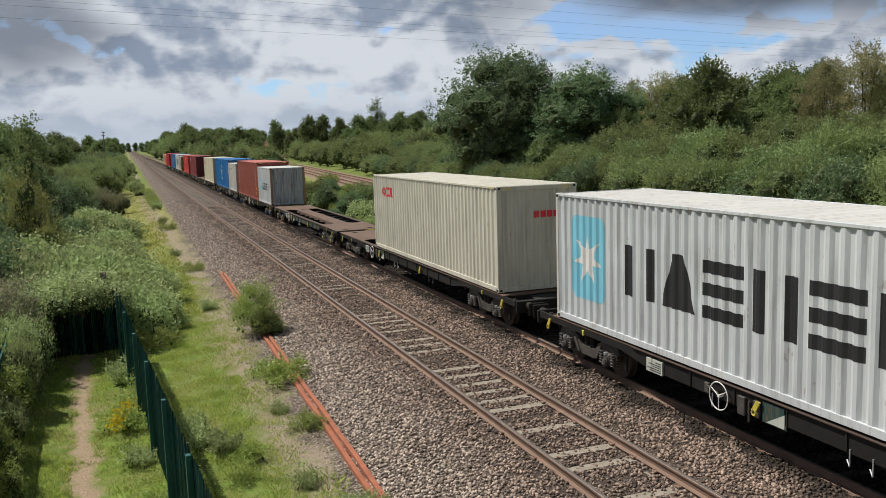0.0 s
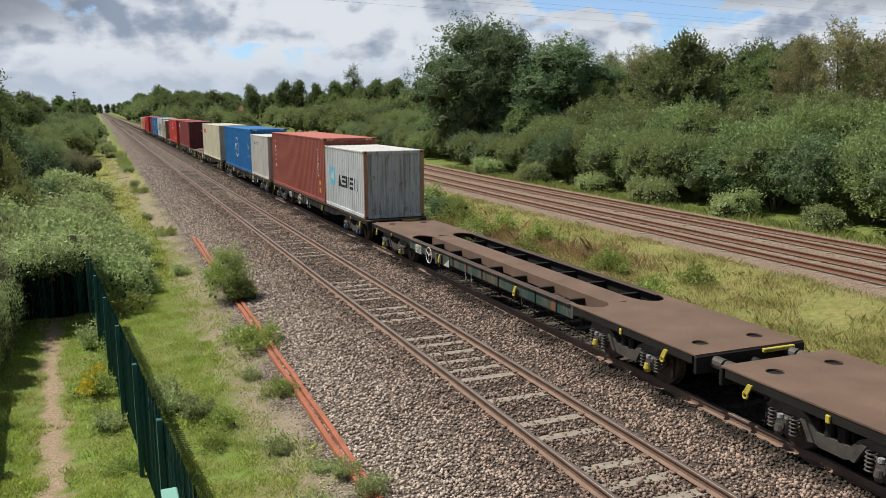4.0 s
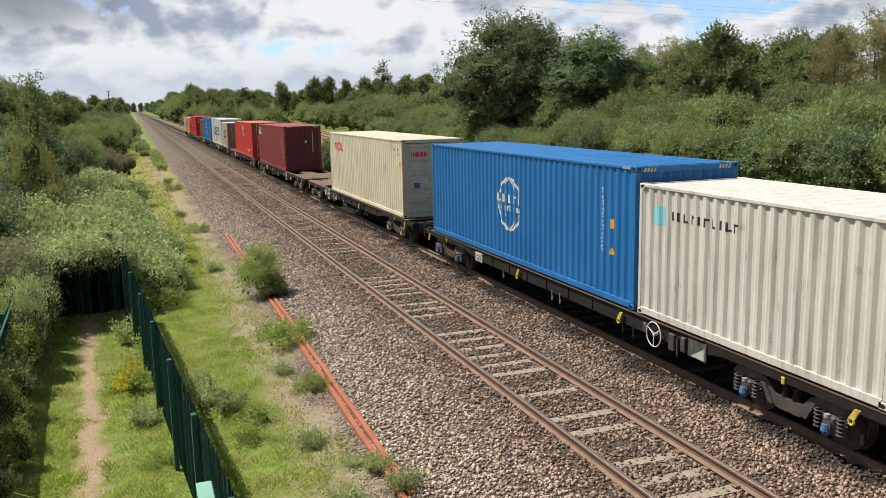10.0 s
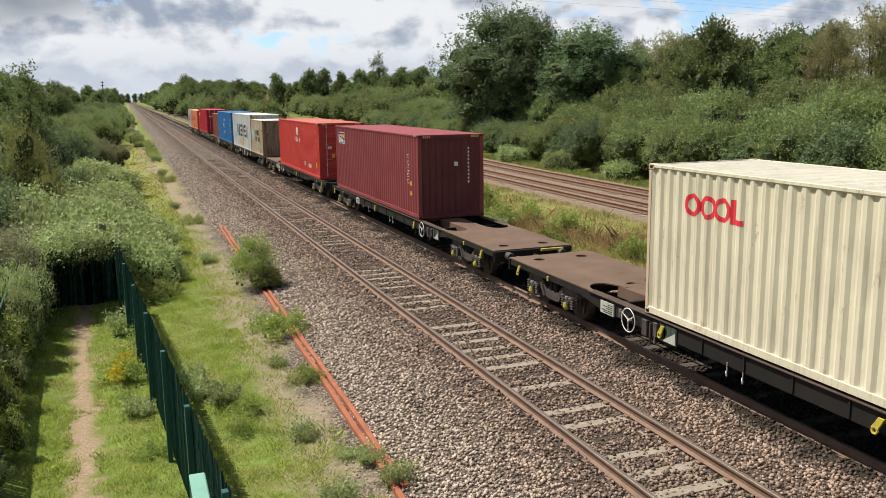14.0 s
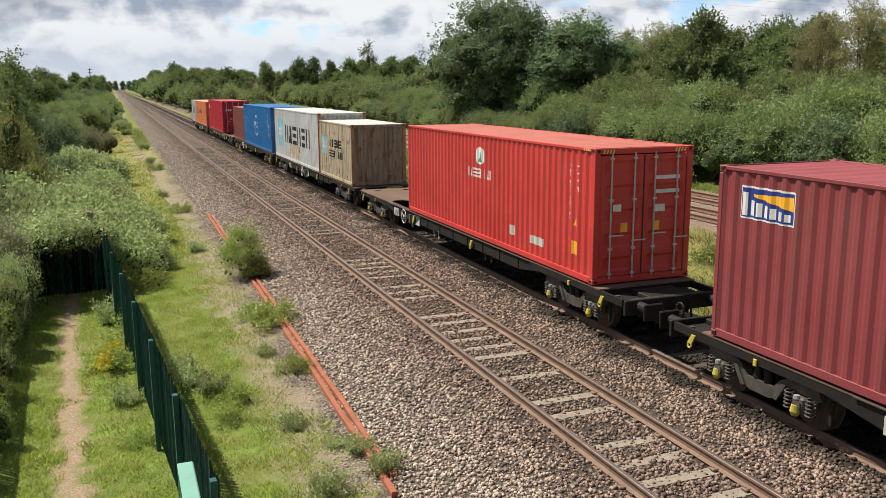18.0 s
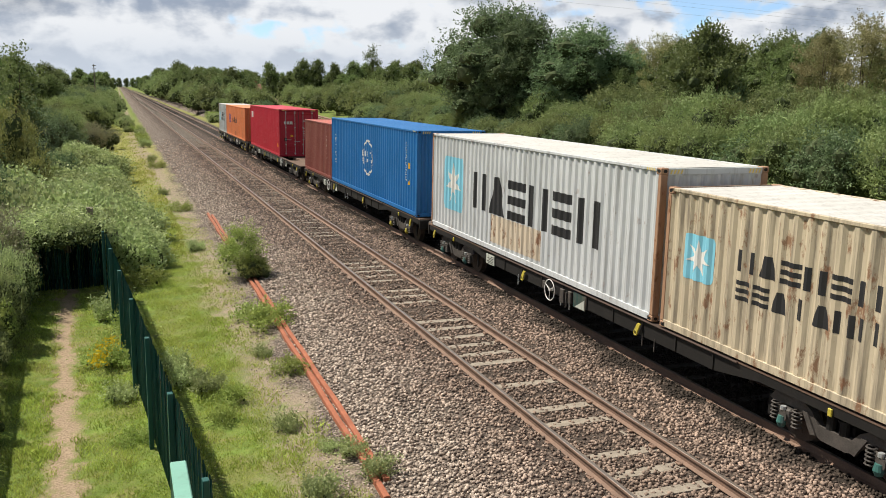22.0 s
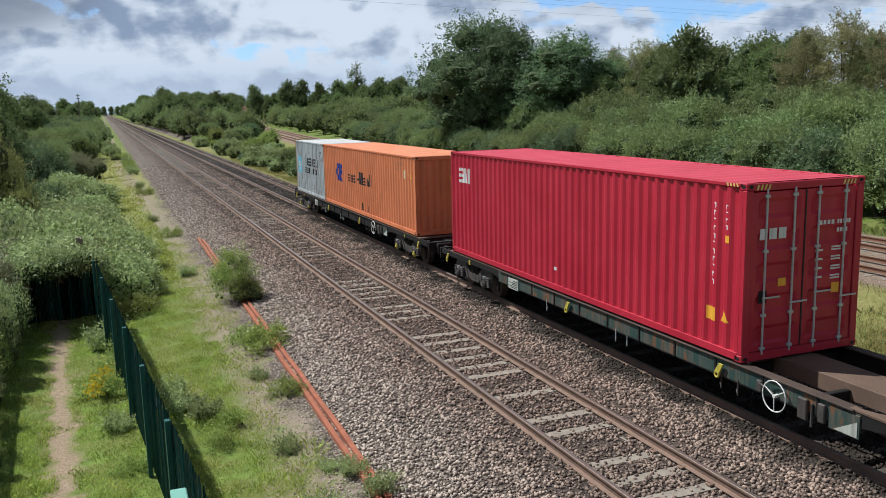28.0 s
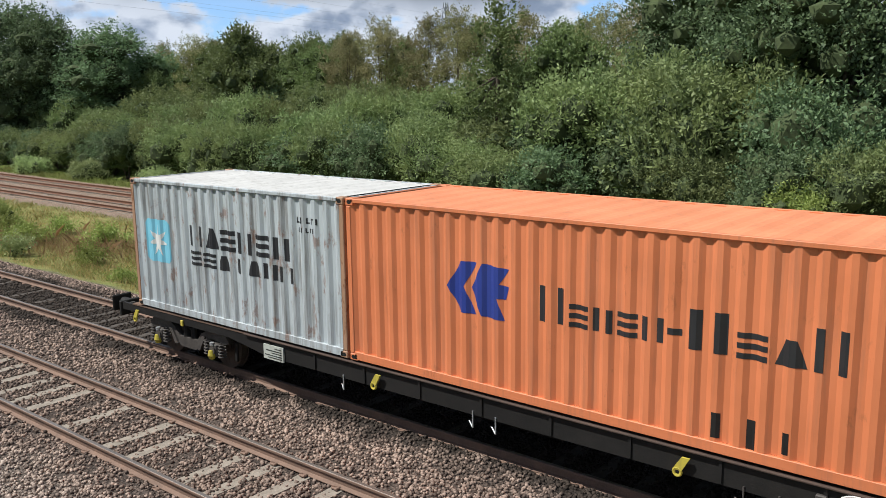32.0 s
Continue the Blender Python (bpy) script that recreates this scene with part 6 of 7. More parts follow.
def build_between():
    """Bushes on the strip between the main line and the branch line."""
    for x, y, k, s in ((15.6, 46, "bramble", 0.8), (17.2, 49, "bramble", 0.9), (15.2, 53, "bramble", 0.9), (18.4, 56, "young", 0.8), (16.3, 60, "bramble", 1.1), (19.5, 63, "dark_shrub", 0.5), (16.8, 67, "dark_shrub", 0.55),
                       (19.8, 72, "willow", 0.6), (16.4, 75, "dark_shrub", 0.6), (21.0, 79, "willow", 0.6), (17.0, 83, "willow", 0.65), (20.0, 89, "dark_shrub", 0.6), (16.5, 95, "bramble", 1.3), (22, 99, "young", 1.1), (17.2, 108, "young", 1.1),
                       (15.6, 120, "bramble", 1.3), (20.5, 118, "young", 1.1), (18, 130, "willow", 0.7), (24, 134, "young", 1.3), (17, 144, "young", 1.3), (22, 150, "willow", 0.8), (26, 164, "dark_shrub", 0.9), (18, 162, "willow", 0.8)):
        grow(k, x, y, s)
    y = 43.0
    while y < 172:
        for k in range(3 if y < 110 else 2):
            x = PICK.uniform(14.9, min(branch(y) - 5.6, 15.5 + 0.08 * y))
            kind = PICK.choice(("bramble", "bramble", "hedge", "dark_shrub", "young"))
            sc = PICK.uniform(0.65, 1.2) * {"young": 0.7, "dark_shrub": 0.4}.get(kind, 1.0)
            grow(kind, x, y, sc, sc * PICK.uniform(0.6, 0.95), label="low tangled green growth between the lines")
        y += PICK.uniform(1.7, 2.6) if y < 110 else PICK.uniform(2.4, 3.4)
    y = 176
    while y < 460:
        for off in (0, 9, 19, 30):
            x = 17.5 + off + PICK.uniform(-2.5, 2.5)
            if x < branch(y) - 6:
                grow("far_willow", x, y + PICK.uniform(-4, 4), PICK.uniform(1.0, 1.5) * (1.5 if y > 280 else 1.0))
        y += 13
    for x, y, sc, sz in ((18.5, 225, 0.6, 0.7), (17.8, 250, 0.6, 0.76), (19.0, 275, 0.7, 0.9), (19.4, 302, 0.72, 1.04), (22, 318, 0.8, 0.96), (26, 300, 0.75, 0.9), (24, 345, 0.85, 1.02), (30, 360, 0.9, 1.0), (36, 395, 0.95, 1.04), (33, 330, 0.8, 0.86), (40, 345, 0.8, 0.84),
                         (44, 385, 0.9, 0.92), (25, 400, 0.95, 1.1), (20, 440, 0.9, 1.0), (21, 500, 1.0, 1.05), (24, 560, 1.05, 1.15), (18.6, 380, 0.7, 0.9), (18.2, 340, 0.65, 0.8), (46, 320, 0.6, 0.62), (26, 250, 0.55, 0.6), (30, 275, 0.65, 0.68)):
        grow("far_tree", x, y, sc, sz)
    for x, y, sc in ((24, 262, 0.6), (31, 270, 0.65), (27, 292, 0.8), (36, 300, 0.9), (22, 318, 0.7), (32, 326, 0.85), (41, 318, 0.9), (26, 352, 0.85), (37, 360, 0.95), (47, 352, 0.95), (30, 392, 0.9), (43, 402, 1.0), (55, 396, 1.0), (22, 420, 0.8), (34, 440, 0.95), (48, 450, 1.0), (62, 446, 1.05)):
        grow("far_tree", x, y, sc)
    for i in range(26):
        y = PICK.uniform(300, 720)
        x = PICK.uniform(19, 0.085 * y + 18)
        grow("far_tree", x, y, PICK.uniform(0.75, 1.05))


def build_far_right():
    """The wood that closes the view past the branch line."""
    y = 152
    while y < 420:
        for off in (9, 17, 27, 40):
            k = "far_willow" if off < 20 else PICK.choice(("far_tree", "far_willow"))
            s = {"far_willow": 1.3, "far_tree": 0.66}[k] * PICK.uniform(0.8, 1.2)
            grow(k, branch(y) + off + PICK.uniform(-2, 2), y + PICK.uniform(-4, 4), s)
        y += 12
    for x, y, s, sz in ((54.1, 330, 0.82, 1.12), (67.0, 330, 0.9, 1.2), (73.5, 333, 0.9, 1.14), (78.5, 326, 0.7, 0.98), (84, 318, 0.9, 1.0), (102, 322, 0.95, 1.0), (113, 330, 0.95, 1.0), (95, 340, 0.9, 0.95), (62, 345, 0.7, 0.8), (121, 316, 0.9, 0.95), (131, 305, 0.9, 0.95)):
        grow("far_tree", x, y, s, sz)
    grow("spindly", 92.5, 322, 1.72, label="thin ragged tree standing above the wood")
    for i in range(46):
        x = PICK.uniform(-190, 190)
        if abs(x - 9) > 14:
            grow("far_tree", x, PICK.uniform(760, 1150), PICK.uniform(1.0, 1.4))
    for i in range(30):
        grow("far_tree", PICK.uniform(80, 420), PICK.uniform(420, 720), PICK.uniform(0.9, 1.25))


def build_left():
    """Hedge, brambles and trees on the path's side of the line."""
    for y in (8.5, 10.2, 11.8, 13.2, 14.8, 16.4, 18.0, 19.4, 21.0, 22.6, 24.2):
        grow("hedge", -3.9 - 0.045 * (y - 14) + PICK.uniform(-0.2, 0.15), y, PICK.uniform(0.8, 1.0), PICK.uniform(0.72, 0.95))
    for y in (9.4, 10.6, 12.0, 13.4, 14.9, 16.2, 17.5, 19.0, 20.3, 21.6, 22.8, 24.0):
        grow("hedge", -2.34 - 0.032 * (y - 8) + PICK.uniform(-0.1, 0.08), y, PICK.uniform(0.28, 0.38), PICK.uniform(0.3, 0.46) * (1.5 if y > 16 else 1.0), label="leafy green growth along the path side of the fence")
    for x, y, sc, sz in ((-2.75, 20.6, 0.42, 0.86), (-2.8, 22.0, 0.46, 0.92), (-2.85, 23.4, 0.5, 0.95), (-2.8, 24.8, 0.5, 1.0)):
        grow("hedge", x, y, sc, sz, label="leafy green growth burying the end of the fence")
    for x, y, sc in ((-2.95, 17.2, 0.5), (-3.05, 19.4, 0.6), (-3.1, 21.8, 0.66), (-2.9, 14.6, 0.45)):
        grow("young", x, y, sc, label="yellow-green leafy growth spilling over the fence")
    for y in (9, 12.5, 16.5, 20, 23.5):
        grow("olive_shrub" if y > 16 else "young", -5.4 + PICK.uniform(-0.3, 0.3), y, PICK.uniform(0.8, 0.95), label="bushy green hedge plant behind the fence")
    # brambles over the gate and along the old fence line
    for x, y, s, z in ((-2.7, 27.9, 1.0, 1.3), (-1.6, 28.2, 0.95, 1.15), (-0.5, 27.5, 0.8, 0.95), (0.15, 27.4, 0.72, 0.68), (0.35, 28.8, 0.7, 0.7), (-0.1, 30.2, 0.95, 0.85), (-1.9, 30.4, 1.1, 1.4), (-3.4, 30.0, 1.1, 1.6), (0.0, 33.0, 0.9, 0.8), (-1.5, 33.4, 1.1, 1.2),
                       (-3.3, 34, 1.2, 1.4), (-0.3, 36.2, 0.95, 0.9), (-2.2, 37.3, 1.2, 1.1), (-4.4, 38, 1.3, 1.4), (-0.4, 40, 0.95, 0.85), (-2.4, 41.5, 1.2, 1.0), (-0.8, 44.2, 1.0, 0.9), (-3.2, 46, 1.3, 1.1), (-1.2, 49, 1.0, 0.9), (-3.6, 51.5, 1.3, 1.2), (-1.4, 54, 1.1, 1.0),
                       (-2.5, 59, 1.3, 1.1), (-1.4, 63, 1.0, 0.8), (-3.4, 66, 1.2, 1.0), (-2.2, 69, 0.9, 0.7)):
        grow("bramble", x, y, s, z)
    for x, y, s in ((-2.3, 26.9, 0.8), (-1.3, 26.6, 0.7), (-1.8, 27.6, 0.9), (-2.4, 25.4, 0.55), (-1.5, 25.5, 0.5)):
        grow("bramble", x, y, s, 0.5, sink=-1.35, label="arching bramble canopy over the path's gate")
    for x, y, sc, sz in ((-4.0, 25.2, 1.0, 1.0), (-5.6, 22.4, 1.1, 1.0), (-3.3, 27.6, 0.8, 0.85), (-6.2, 27.5, 1.2, 1.15)):
        grow("grey_shrub", x, y, sc, sz)
    for x, y, sc, sz in ((-4.5, 42.0, 1.15, 1.85), (-5.8, 40.5, 1.2, 1.5), (-3.4, 39.5, 0.8, 1.1)):
        grow("olive_shrub", x, y, sc * 0.85, sz * 0.88)
    # The dark shrubs near y 47 and 50 stand in for a shadowed gap
    for x, y, k, sc, sz in ((-5.5, 55.4, "dark_shrub", 0.62, 1.22), (-2.9, 50.6, "dark_shrub", 0.5, 0.66), (-3.6, 47.4, "dark_shrub", 0.5, 0.72), (-3.0, 76.5, "grey_shrub", 0.9, 1.35), (-4.6, 73.0, "willow", 0.75, 1.05), (-1.3, 83.0, "grey_shrub", 0.75, 1.05), (-11.6, 76.5, "oak", 1.1, 1.08), (-9.4, 57.0, "dark_shrub", 1.1, 1.3)):
        grow(k, x, y, sc, sz, sink=0.7)
    for x, y in ((-4.6, 29.4), (-5.6, 31.0), (-5.2, 34.0)):
        grow("dark_shrub", x, y, 0.72, 0.78, label="dark green hedge shrub shading the path")
    for x, y, k, s in ((-5.6, 37.0, "dark_shrub", 0.78), (-6.0, 42.0, "dark_shrub", 0.85), (-5.2, 47.0, "dark_shrub", 0.82), (-7.9, 46, "dark_shrub", 1.15), (-5.0, 53, "dark_shrub", 0.9), (-7.6, 55, "willow", 1.2), (-5.2, 61, "dark_shrub", 0.85), (-8.6, 62, "dark_shrub", 1.15),
                       (-4.4, 69, "dark_shrub", 0.85), (-4.4, 74, "dark_shrub", 0.8), (-7.0, 71, "dark_shrub", 1.15), (-9.5, 66, "oak", 0.7), (-4.6, 77, "bramble", 1.5), (-6.0, 80, "dark_shrub", 0.9), (-10.5, 76, "oak", 0.85), (-9.2, 86, "willow", 1.3), (-4.6, 88, "willow", 0.85), (-12.0, 92, "oak", 0.95), (-4.2, 96, "willow", 0.62), (-6.4, 98, "willow", 1.0)):
        grow(k, x, y, s)
    for x, y, k, sc in ((-15.0, 96, "oak", 1.15), (-17.5, 106, "oak", 1.2), (-12.5, 117, "oak", 0.95), (-20, 126, "oak", 1.2), (-15.5, 138, "oak", 1.0), (-9.5, 146, "oak", 0.8), (-24, 158, "far_tree", 0.8), (-16, 170, "far_tree", 0.65), (-9, 182, "far_tree", 0.55),
                        (-30, 205, "far_tree", 0.85), (-21, 216, "far_tree", 0.75), (-13, 232, "far_tree", 0.65), (-38, 262, "far_tree", 0.95), (-27, 275, "far_tree", 0.85), (-17, 292, "far_tree", 0.75), (-9, 305, "far_tree", 0.65)):
        grow(k, x, y, sc)
    grow("spindly", -5.4, 55, 0.72, label="thin ragged tree standing above the hedge")
    y = 110
    while y < 420:
        w = "willow" if y < 150 else "far_willow"
        grow(w, (-3.3 if y < 150 else -2.3) + PICK.uniform(-0.9, 0.7), y, PICK.uniform(0.7, 1.0))
        grow(w if PICK.random() < 0.6 else "dark_shrub", -6.0 + PICK.uniform(-2, 2), y + 3, PICK.uniform(1.0, 1.35))
        grow(PICK.choice((w, "oak", "dark_shrub")) if y < 220 else w, -14.0 + PICK.uniform(-3, 3), y + 1, PICK.uniform(0.9, 1.2))
        if y > 180:
            grow("far_willow", -24 + PICK.uniform(-4, 4), y, PICK.uniform(1.3, 1.7))
        y += 9 if y < 200 else 14
    for x, y, sc in ((-9, 640, 0.7), (-14, 700, 0.9), (-6, 760, 0.75), (-12, 830, 1.0), (-8, 930, 0.95), (-16, 1010, 1.1), (-5, 1080, 1.0), (20, 660, 0.7), (25, 740, 0.8), (21, 820, 0.85), (27, 900, 0.95), (22, 990, 1.0), (30, 1060, 1.1), (3, 1500, 1.2), (15, 1520, 1.2), (-6, 1490, 1.1), (24, 1480, 1.2)):
        grow("far_tree", x, y, sc)
    y = 112.0
    while y < 330:
        grow("bramble", PICK.uniform(-0.6, 1.3), y, PICK.uniform(0.35, 0.7), PICK.uniform(0.4, 0.9))
        y += PICK.uniform(3, 7)
    for i in range(14):
        y = PICK.uniform(260, 640)
        grow("far_tree", -PICK.uniform(4, 0.16 * y), y, PICK.uniform(0.6, 0.85))


def build_line_side():
    """Saplings and weeds on the strip beside the near track."""
    grow("wisp", 3.15, 25.2, 1.0, 0.92)
    grow("hedge", 3.55, 24.7, 0.38, 0.36, label="low dark green growth at a sapling's foot")
    for x, y, s in ((3.05, 19.7, 0.95), (2.85, 20.6, 0.7), (3.0, 16.2, 0.6), (3.15, 12.0, 0.5), (3.4, 11.2, 0.55), (2.9, 12.4, 0.35), (1.35, 15.8, 0.7), (1.75, 15.2, 0.6), (1.0, 16.4, 0.6), (0.75, 17.3, 0.7), (1.5, 14.4, 0.5), (2.35, 13.6, 0.5),
                    (2.4, 40.4, 0.75), (2.3, 30.4, 0.65), (2.1, 47, 0.6), (2.2, 62, 0.9), (2.3, 68, 0.8), (2.2, 83, 1.2), (2.2, 88, 1.1), (2.1, 94, 1.3), (2.2, 104, 1.2), (2.0, 112, 1.3), (-0.45, 18.3, 0.8), (-0.25, 16.2, 0.6), (-0.1, 20.6, 0.9), (-0.4, 22.6, 1.0), (0.0, 14.2, 0.5), (2.6, 17.6, 0.45), (2.5, 11.0, 0.6), (0.4, 25.6, 1.0),
                    (16.2, 22.5, 1.1), (17.6, 27, 1.3), (15.8, 30.5, 1.2), (18.6, 34, 1.4), (16.6, 37, 1.5), (19.2, 24, 1.0), (14.9, 26.5, 0.8), (15.2, 34.6, 1.3), (17.0, 41, 1.6), (19.0, 39, 1.2)):
        grow("weed", x, y, s)


def blades(name, spots, tall, wide, mat, label, cat):
    """Loose grass: n blades standing at the spots."""
    rng = np.random.default_rng(len(spots))
    p = np.array(spots)
    n = len(p)
    a = rng.uniform(0, 2 * math.pi, n)
    tuft = np.array([noise.noise(Vector((q[0] * 1.6, q[1] * 1.3, 17))) + 0.6 * noise.noise(Vector((q[0] * 5.0, q[1] * 4.2, 3))) for q in p])
    h = tall * rng.uniform(0.45, 1.25, n) * np.clip(1.0 + 1.1 * tuft, 0.4, 2.2)
    lean = rng.normal(0, 0.5, (n, 2)) * h[:, None]
    side = np.stack([np.cos(a), np.sin(a), np.zeros(n)], 1) * wide * rng.uniform(0.6, 1.3, n)[:, None]
    tip = p + np.stack([lean[:, 0], lean[:, 1], h], 1)
    mid = p + np.stack([lean[:, 0] * 0.35, lean[:, 1] * 0.35, h * 0.6], 1)
    v = np.stack([p - side, p + side, mid + side * 0.8, tip, mid - side * 0.8], 1).reshape(-1, 3)
    me = poly_mesh(name, v, np.arange(5 * n).reshape(-1, 5))
    tagged(part(name, me, mat), label, cat, kind="stuff")


def build_grass():
    rng = random.Random(11)
    lush, dry, weeds = [], [], []
    while len(lush) < 210000:
        y = (7.0 if rng.random() < 0.9 else -1.0) + 32 * rng.random() ** 1.5
        x = rng.uniform(-2.9, 3.1)
        off = abs(x + 0.045 * (y - 13) + 1.02)
        if off < 0.13 + 0.26 * noise.noise(Vector((x * 2, y * 1.6, 4))) + 0.1 * rng.random():
            continue
        keep = 0.72 + 0.55 * noise.noise(Vector((x * 0.9, y * 0.7, 9)))
        if x > 2.1:
            keep -= (x - 2.1) * 0.75
        if rng.random() > keep:
            continue
        lush.append((x, y, height(x, y) - 0.01))
    blades("verge_grass", lush[:140000], 0.058, 0.006, M_GRASS, "short bright green verge grass beside the path", "grass")
    blades("sunny_grass", lush[140000:], 0.05, 0.007, M_GRASS_STRIP, "short yellow-green grass scattered over the verge", "grass")
    while len(dry) < 150000:
        y = 8 + 100 * rng.random() ** 1.6
        x = rng.uniform(13.9, branch(y) - 4.0)
        if rng.random() > 0.55 + 1.2 * noise.noise(Vector((x * 0.55, y * 0.4, 2))):
            continue
        dry.append((x, y, height(x, y) - 0.02))
    blades("tall_grass", dry[:76000], 0.19, 0.006, M_GRASS_DRY, "tall straw-coloured grass between the lines", "grass")
    blades("meadow_grass", [(x + 0.2, y + 0.3, z) for x, y, z in dry[76000:]], 0.15, 0.007, M_GRASS_ROUGH, "tall green grass between the lines", "grass")
    dock = []
    for cx, cy, q in ((17.6, 34, 2.2), (16.4, 39, 2.0), (18.8, 29, 1.4)):
        for k in range(2400):
            x, y = rng.gauss(cx, q * 0.5), rng.gauss(cy, q)
            dock.append((x, y, height(x, y) - 0.02))
    blades("dock_growth", dock, 0.5, 0.006, M_DOCK, "red-brown seeding dock stalks among the grass", "weeds")
    far = []
    while len(far) < 15000:
        y = 30 + 120 * rng.random() ** 1.3
        x = rng.uniform(0.3 if y < 70 else -2.6, 2.1)
        if rng.random() < 0.5 + 0.9 * noise.noise(Vector((x * 0.7, y * 0.3, 5))):
            far.append((x, y, height(x, y) - 0.01))
    blades("strip_grass", far, 0.1, 0.02, M_GRASS_STRIP, "yellow-green grass strip beside the stones", "grass")
    foot = []
    while len(foot) < 12000:
        y = rng.uniform(8, 80)
        x = 31.2 + branch(y) - 26.25 + rng.uniform(-0.9, 1.4)
        foot.append((x, y, height(x, y) - 0.02))
    blades("bank_foot_grass", foot, 0.3, 0.014, M_GRASS_ROUGH, "rough green grass at the foot of the thicket", "grass")
    for x, y in ((-0.55, 18.1), (-0.35, 18.5), (-0.6, 17.6)):
        sp = [(x + rng.gauss(0, 0.1), y + rng.gauss(0, 0.12), height(x, y) + rng.uniform(0.3, 0.55)) for k in range(130)]
        blades("ragwort_flowers", sp, 0.035, 0.02, M_FLOWER, "yellow ragwort flower heads by the fence", "flowers")


def build_stones():
    """Loose crushed stone over the beds near the bridge."""
    rng = np.random.default_rng(4)
    n = 136000
    y = 1.5 - 18.0 * np.log(1 - 0.993 * rng.random(n))
    y[: n // 9] = rng.uniform(-16, 2.0, n // 9)
    x = rng.uniform(2.2, 13.2, n)
    keep = np.ones(n, bool)
    for cx in (NEAR_X, FAR_X):
        k = (y - FIRST) / PITCH
        off = np.abs(k - np.round(k)) * PITCH
        over = (np.abs(x - cx) < 1.24) & (off < 0.125)
        keep &= ~(over & (rng.random(n) < 0.74))
        for s in (-1, 1):
            keep &= np.abs(x - cx - s * GAUGE) > 0.085
    keep &= (x > 3.2) | (rng.random(n) < 0.12 + 0.25 * (x > 2.7))
    x, y = x[keep], y[keep]
    n = len(x)
    z = np.array([height(a, b) for a, b in zip(x, y)])
    r = rng.uniform(0.013, 0.029, n) * np.where(x < 3.25, 0.6, 1.0) * (1 + 0.012 * np.clip(y - 12, 0, 70))
    cube = np.array([(-1, -1, -1), (1, -1, -1), (1, 1, -1), (-1, 1, -1), (-1, -1, 1), (1, -1, 1), (1, 1, 1), (-1, 1, 1)], float)
    fc = np.array([(0, 3, 2, 1), (4, 5, 6, 7), (0, 1, 5, 4), (1, 2, 6, 5), (2, 3, 7, 6), (3, 0, 4, 7)])
    v = cube[None] * rng.uniform(0.45, 1.1, (n, 8, 3)) * r[:, None, None]
    ax = rng.normal(size=(n, 3)); ax /= np.linalg.norm(ax, axis=1)[:, None]
    th = rng.uniform(0, math.pi, n)[:, None, None]
    cr = np.cross(ax[:, None, :], v)
    v = v * np.cos(th) + cr * np.sin(th) + ax[:, None, :] * (ax[:, None, :] * v).sum(-1, keepdims=True) * (1 - np.cos(th))
    v += np.stack([x, y, z + r * 0.45], 1)[:, None, :]
    f = (fc[None] + 8 * np.arange(n)[:, None, None]).reshape(-1, 4)
    m, t, p = material("crushed_stone", rough=0.92, spec=0.2)
    w = Nodes(m)
    g = w.n("ShaderNodeNewGeometry")
    sep = w.n("ShaderNodeSeparateXYZ")
    w.k(g.outputs["Position"], sep.inputs[0])
    pale = w.mix(g.outputs["Random Per Island"], (0.17, 0.128, 0.102), (0.68, 0.565, 0.47))
    dark = w.mix(g.outputs["Random Per Island"], (0.055, 0.038, 0.031), (0.47, 0.335, 0.26))
    wob = w.span(w.noise(w.place(), 0.9, 4), 0.3, 0.7, -0.6, 0.6)
    xx = w.math("ADD", sep.outputs["X"], wob)
    c = w.mix(w.math("MULTIPLY", w.span(xx, 4.2, 5.7), 0.85), pale, dark)
    # Stones darken with oil, and with painted shade where the train runs
    oil_and_shade = w.math("ADD", w.span(w.math("ABSOLUTE", w.math("SUBTRACT", xx, NEAR_X), 0.0), 0.6, 1.3, 0.22, 0.0), w.span(w.math("ABSOLUTE", w.math("SUBTRACT", xx, FAR_X), 0.0), 1.1, 1.65, 0.92, 0.0))
    c = w.mix(oil_and_shade, c, (0.03, 0.024, 0.019))
    w.colour(w.mix(w.span(w.noise(w.place(), 60, 3), 0.4, 0.7, 0, 0.3), c, (0.08, 0.065, 0.055)))
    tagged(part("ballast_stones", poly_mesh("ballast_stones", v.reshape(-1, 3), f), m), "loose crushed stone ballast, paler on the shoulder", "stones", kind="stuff")


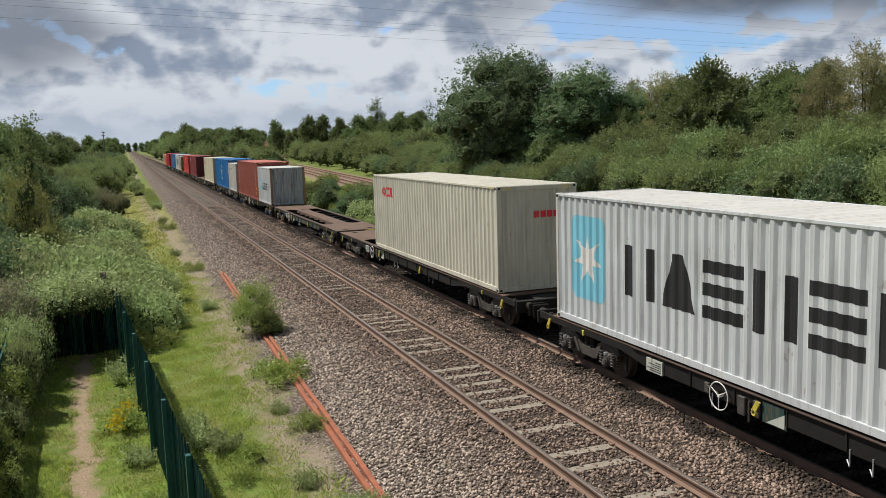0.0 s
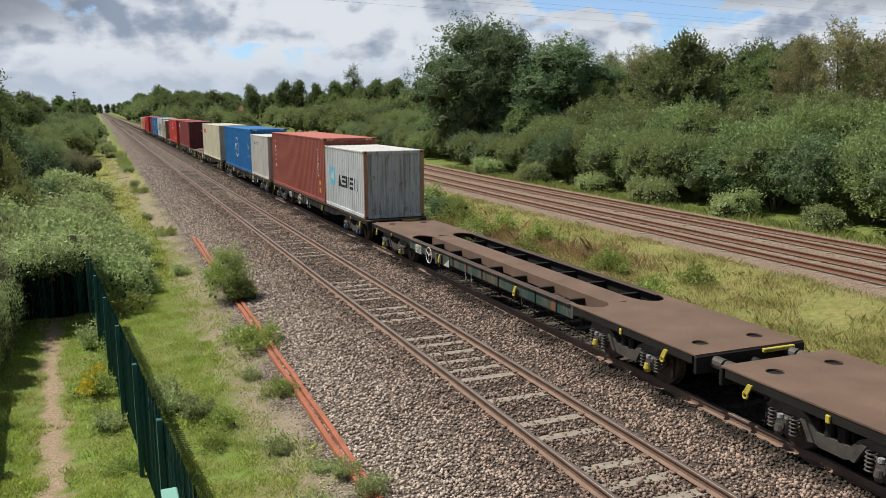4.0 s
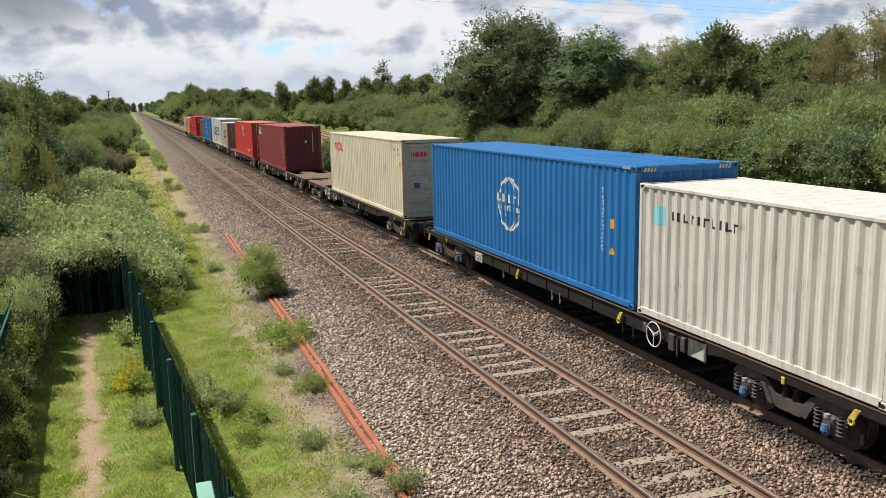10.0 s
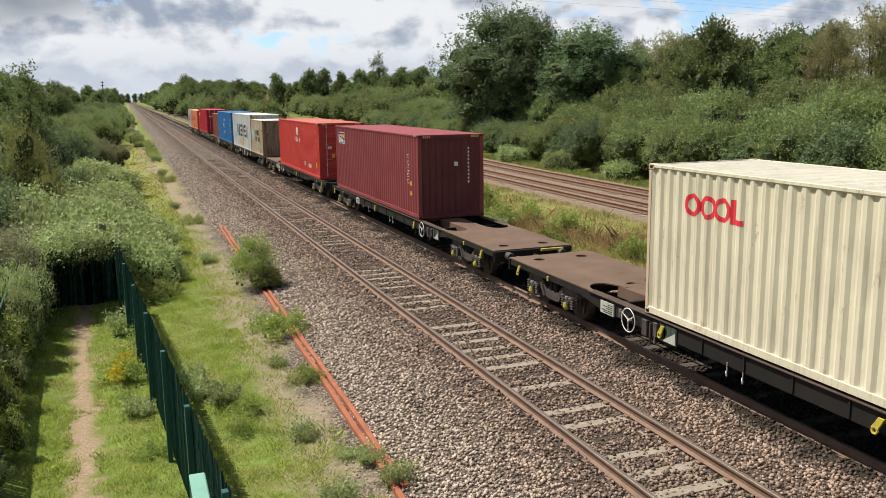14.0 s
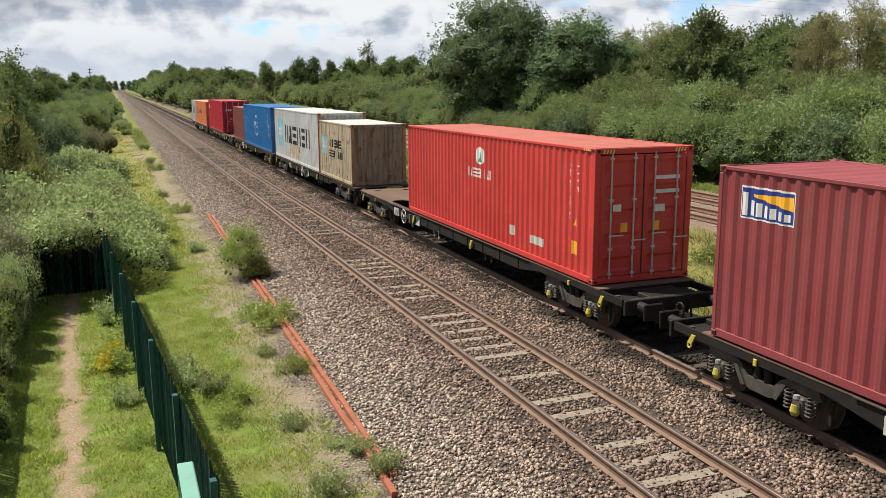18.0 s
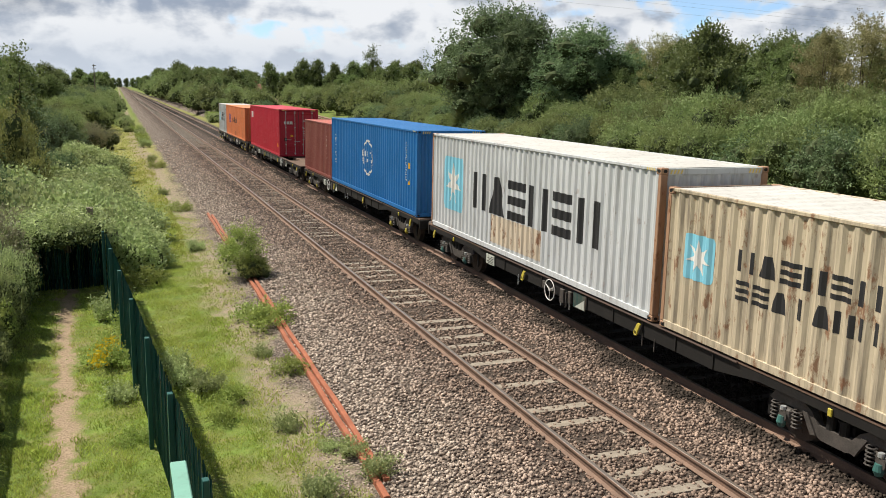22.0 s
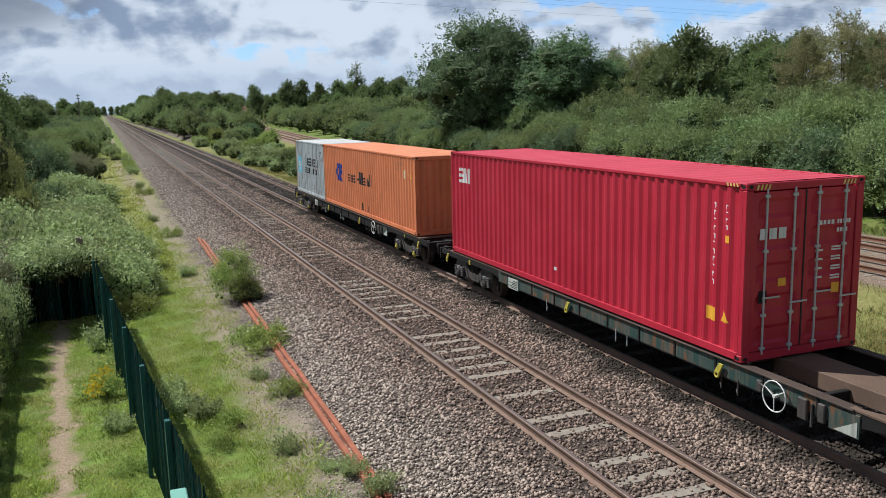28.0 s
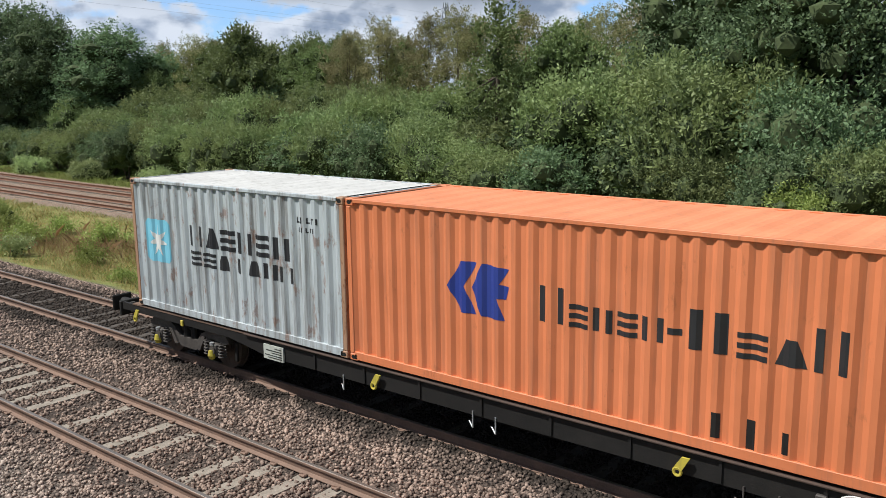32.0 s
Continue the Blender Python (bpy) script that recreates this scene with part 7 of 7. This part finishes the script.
# ---- far things ----
def build_far_things():
    pole = thing("signal_mast", (-4.6, 205, height(-4.6, 205)), "thin dark mast with short crossbars", "mast")
    part("shaft", tube(bmesh.new(), (0, 0, -0.5), (0, 0, 10.0), 0.13, 8, 0.09), M_POLE, pole)
    for z in (9.7, 9.0):
        part("crossbar", boxes((-0.4, 0.4, -0.06, 0.06, z, z + 0.12)), M_POLE, pole)
    house = thing("house", (52, 372, height(52, 372)), "pale house with red tiled roof behind trees", "house")
    part("wall", boxes((-5, 5, -4, 4, -0.3, 4.4)), M_RENDER, house)
    bm = bmesh.new()
    prism(bm, [(-4.6, 4.4), (4.6, 4.4), (0, 7.6)], -5.4, 5.4, lambda u, v, q: (q, u, v))
    part("roof", bm, M_ROOF_TILE, house)
    part("chimney", boxes((2.6, 3.5, -0.5, 0.5, 6.4, 8.6)), M_ROOF_TILE, house)
    for x in (-3, 0, 3):
        part("window", boxes((x - 0.6, x + 0.6, -4.03, -4.003, 2.6, 3.7)), M_BLACK, house)
    py = thing("pylon", (232, 188, 2.0), "grey lattice electricity pylon far behind trees", "pylon")
    for s, q in ((-1, -1), (-1, 1), (1, -1), (1, 1)):
        part("leg", tube(bmesh.new(), (s * 3, q * 3, -1), (s * 0.5, q * 0.5, 34), 0.13, 5), M_LATTICE, py)
    bm = bmesh.new()
    for i in range(9):
        z0, z1 = i * 3.7, (i + 1) * 3.7
        a, b = 3 - 2.5 * z0 / 34, 3 - 2.5 * z1 / 34
        for u in (-1, 1):
            for (p, r) in (((a * u, -a, z0), (b * u, b, z1)), ((a * u, a, z0), (b * u, -b, z1)), ((-a, a * u, z0), (b, b * u, z1)), ((a, a * u, z0), (-b, b * u, z1))):
                tube(bm, p, r, 0.07, 4)
    part("bracing", bm, M_LATTICE, py)
    for z, wd in ((22.5, 5.5), (27, 6.5), (31.5, 4.8)):
        part("cross_arm", tube(tube(bmesh.new(), (0, -wd, z), (0, 0, z + 0.9), 0.1, 5), (0, 0, z + 0.9), (0, wd, z), 0.1, 5), M_LATTICE, py)
    for z, wd in ((24, 5.5), (26.6, 6.5), (30.5, 5.0)):
        for s in (-1, 1):
            a, b = Vector((232, 188 + s * wd, z)), Vector((-260, 50 + s * wd, z + 1))
            pts = [a.lerp(b, i / 30) - Vector((0, 0, 2.0 * 4 * (i / 30) * (1 - i / 30))) for i in range(31)]
            bm = sweep([(-0.011, -0.011), (0.011, -0.011), (0.011, 0.011), (-0.011, 0.011)], [tuple(p) for p in pts])
            tagged(part("power_line", bm, M_LATTICE), "thin grey overhead power line", "cable", "overhead power lines")


build_far_things()
build_right_bank()
build_between()
build_far_right()
build_left()
build_line_side()
build_grass()
build_stones()


# ---- movement ----
def along(t):
    """How far the train has come at t seconds."""
    return 7.08025 * (t - 16) - 0.00177276 * (t - 16) ** 2


def motions():
    times = [0, 4, 8, 12, 16, 20, 24, 28, 32]
    for ob, u in BOXES:
        walk(ob, [(t, pose(FAR_X, u - along(t), DECK)) for t in times])
    steps = [i * 0.08 for i in range(401)]
    for ob, u in WAGONS:
        walk(ob, [(t, pose(FAR_X, u - along(t), 0)) for t in times])
        for b in ob.children:
            for ws in b.children:
                if ws.name.startswith("wheelset"):
                    p = ws.location.copy()
                    walk(ws, [(t, pose(p.x, p.y, p.z, math.degrees(along(t) / 0.42))) for t in steps])


motions()
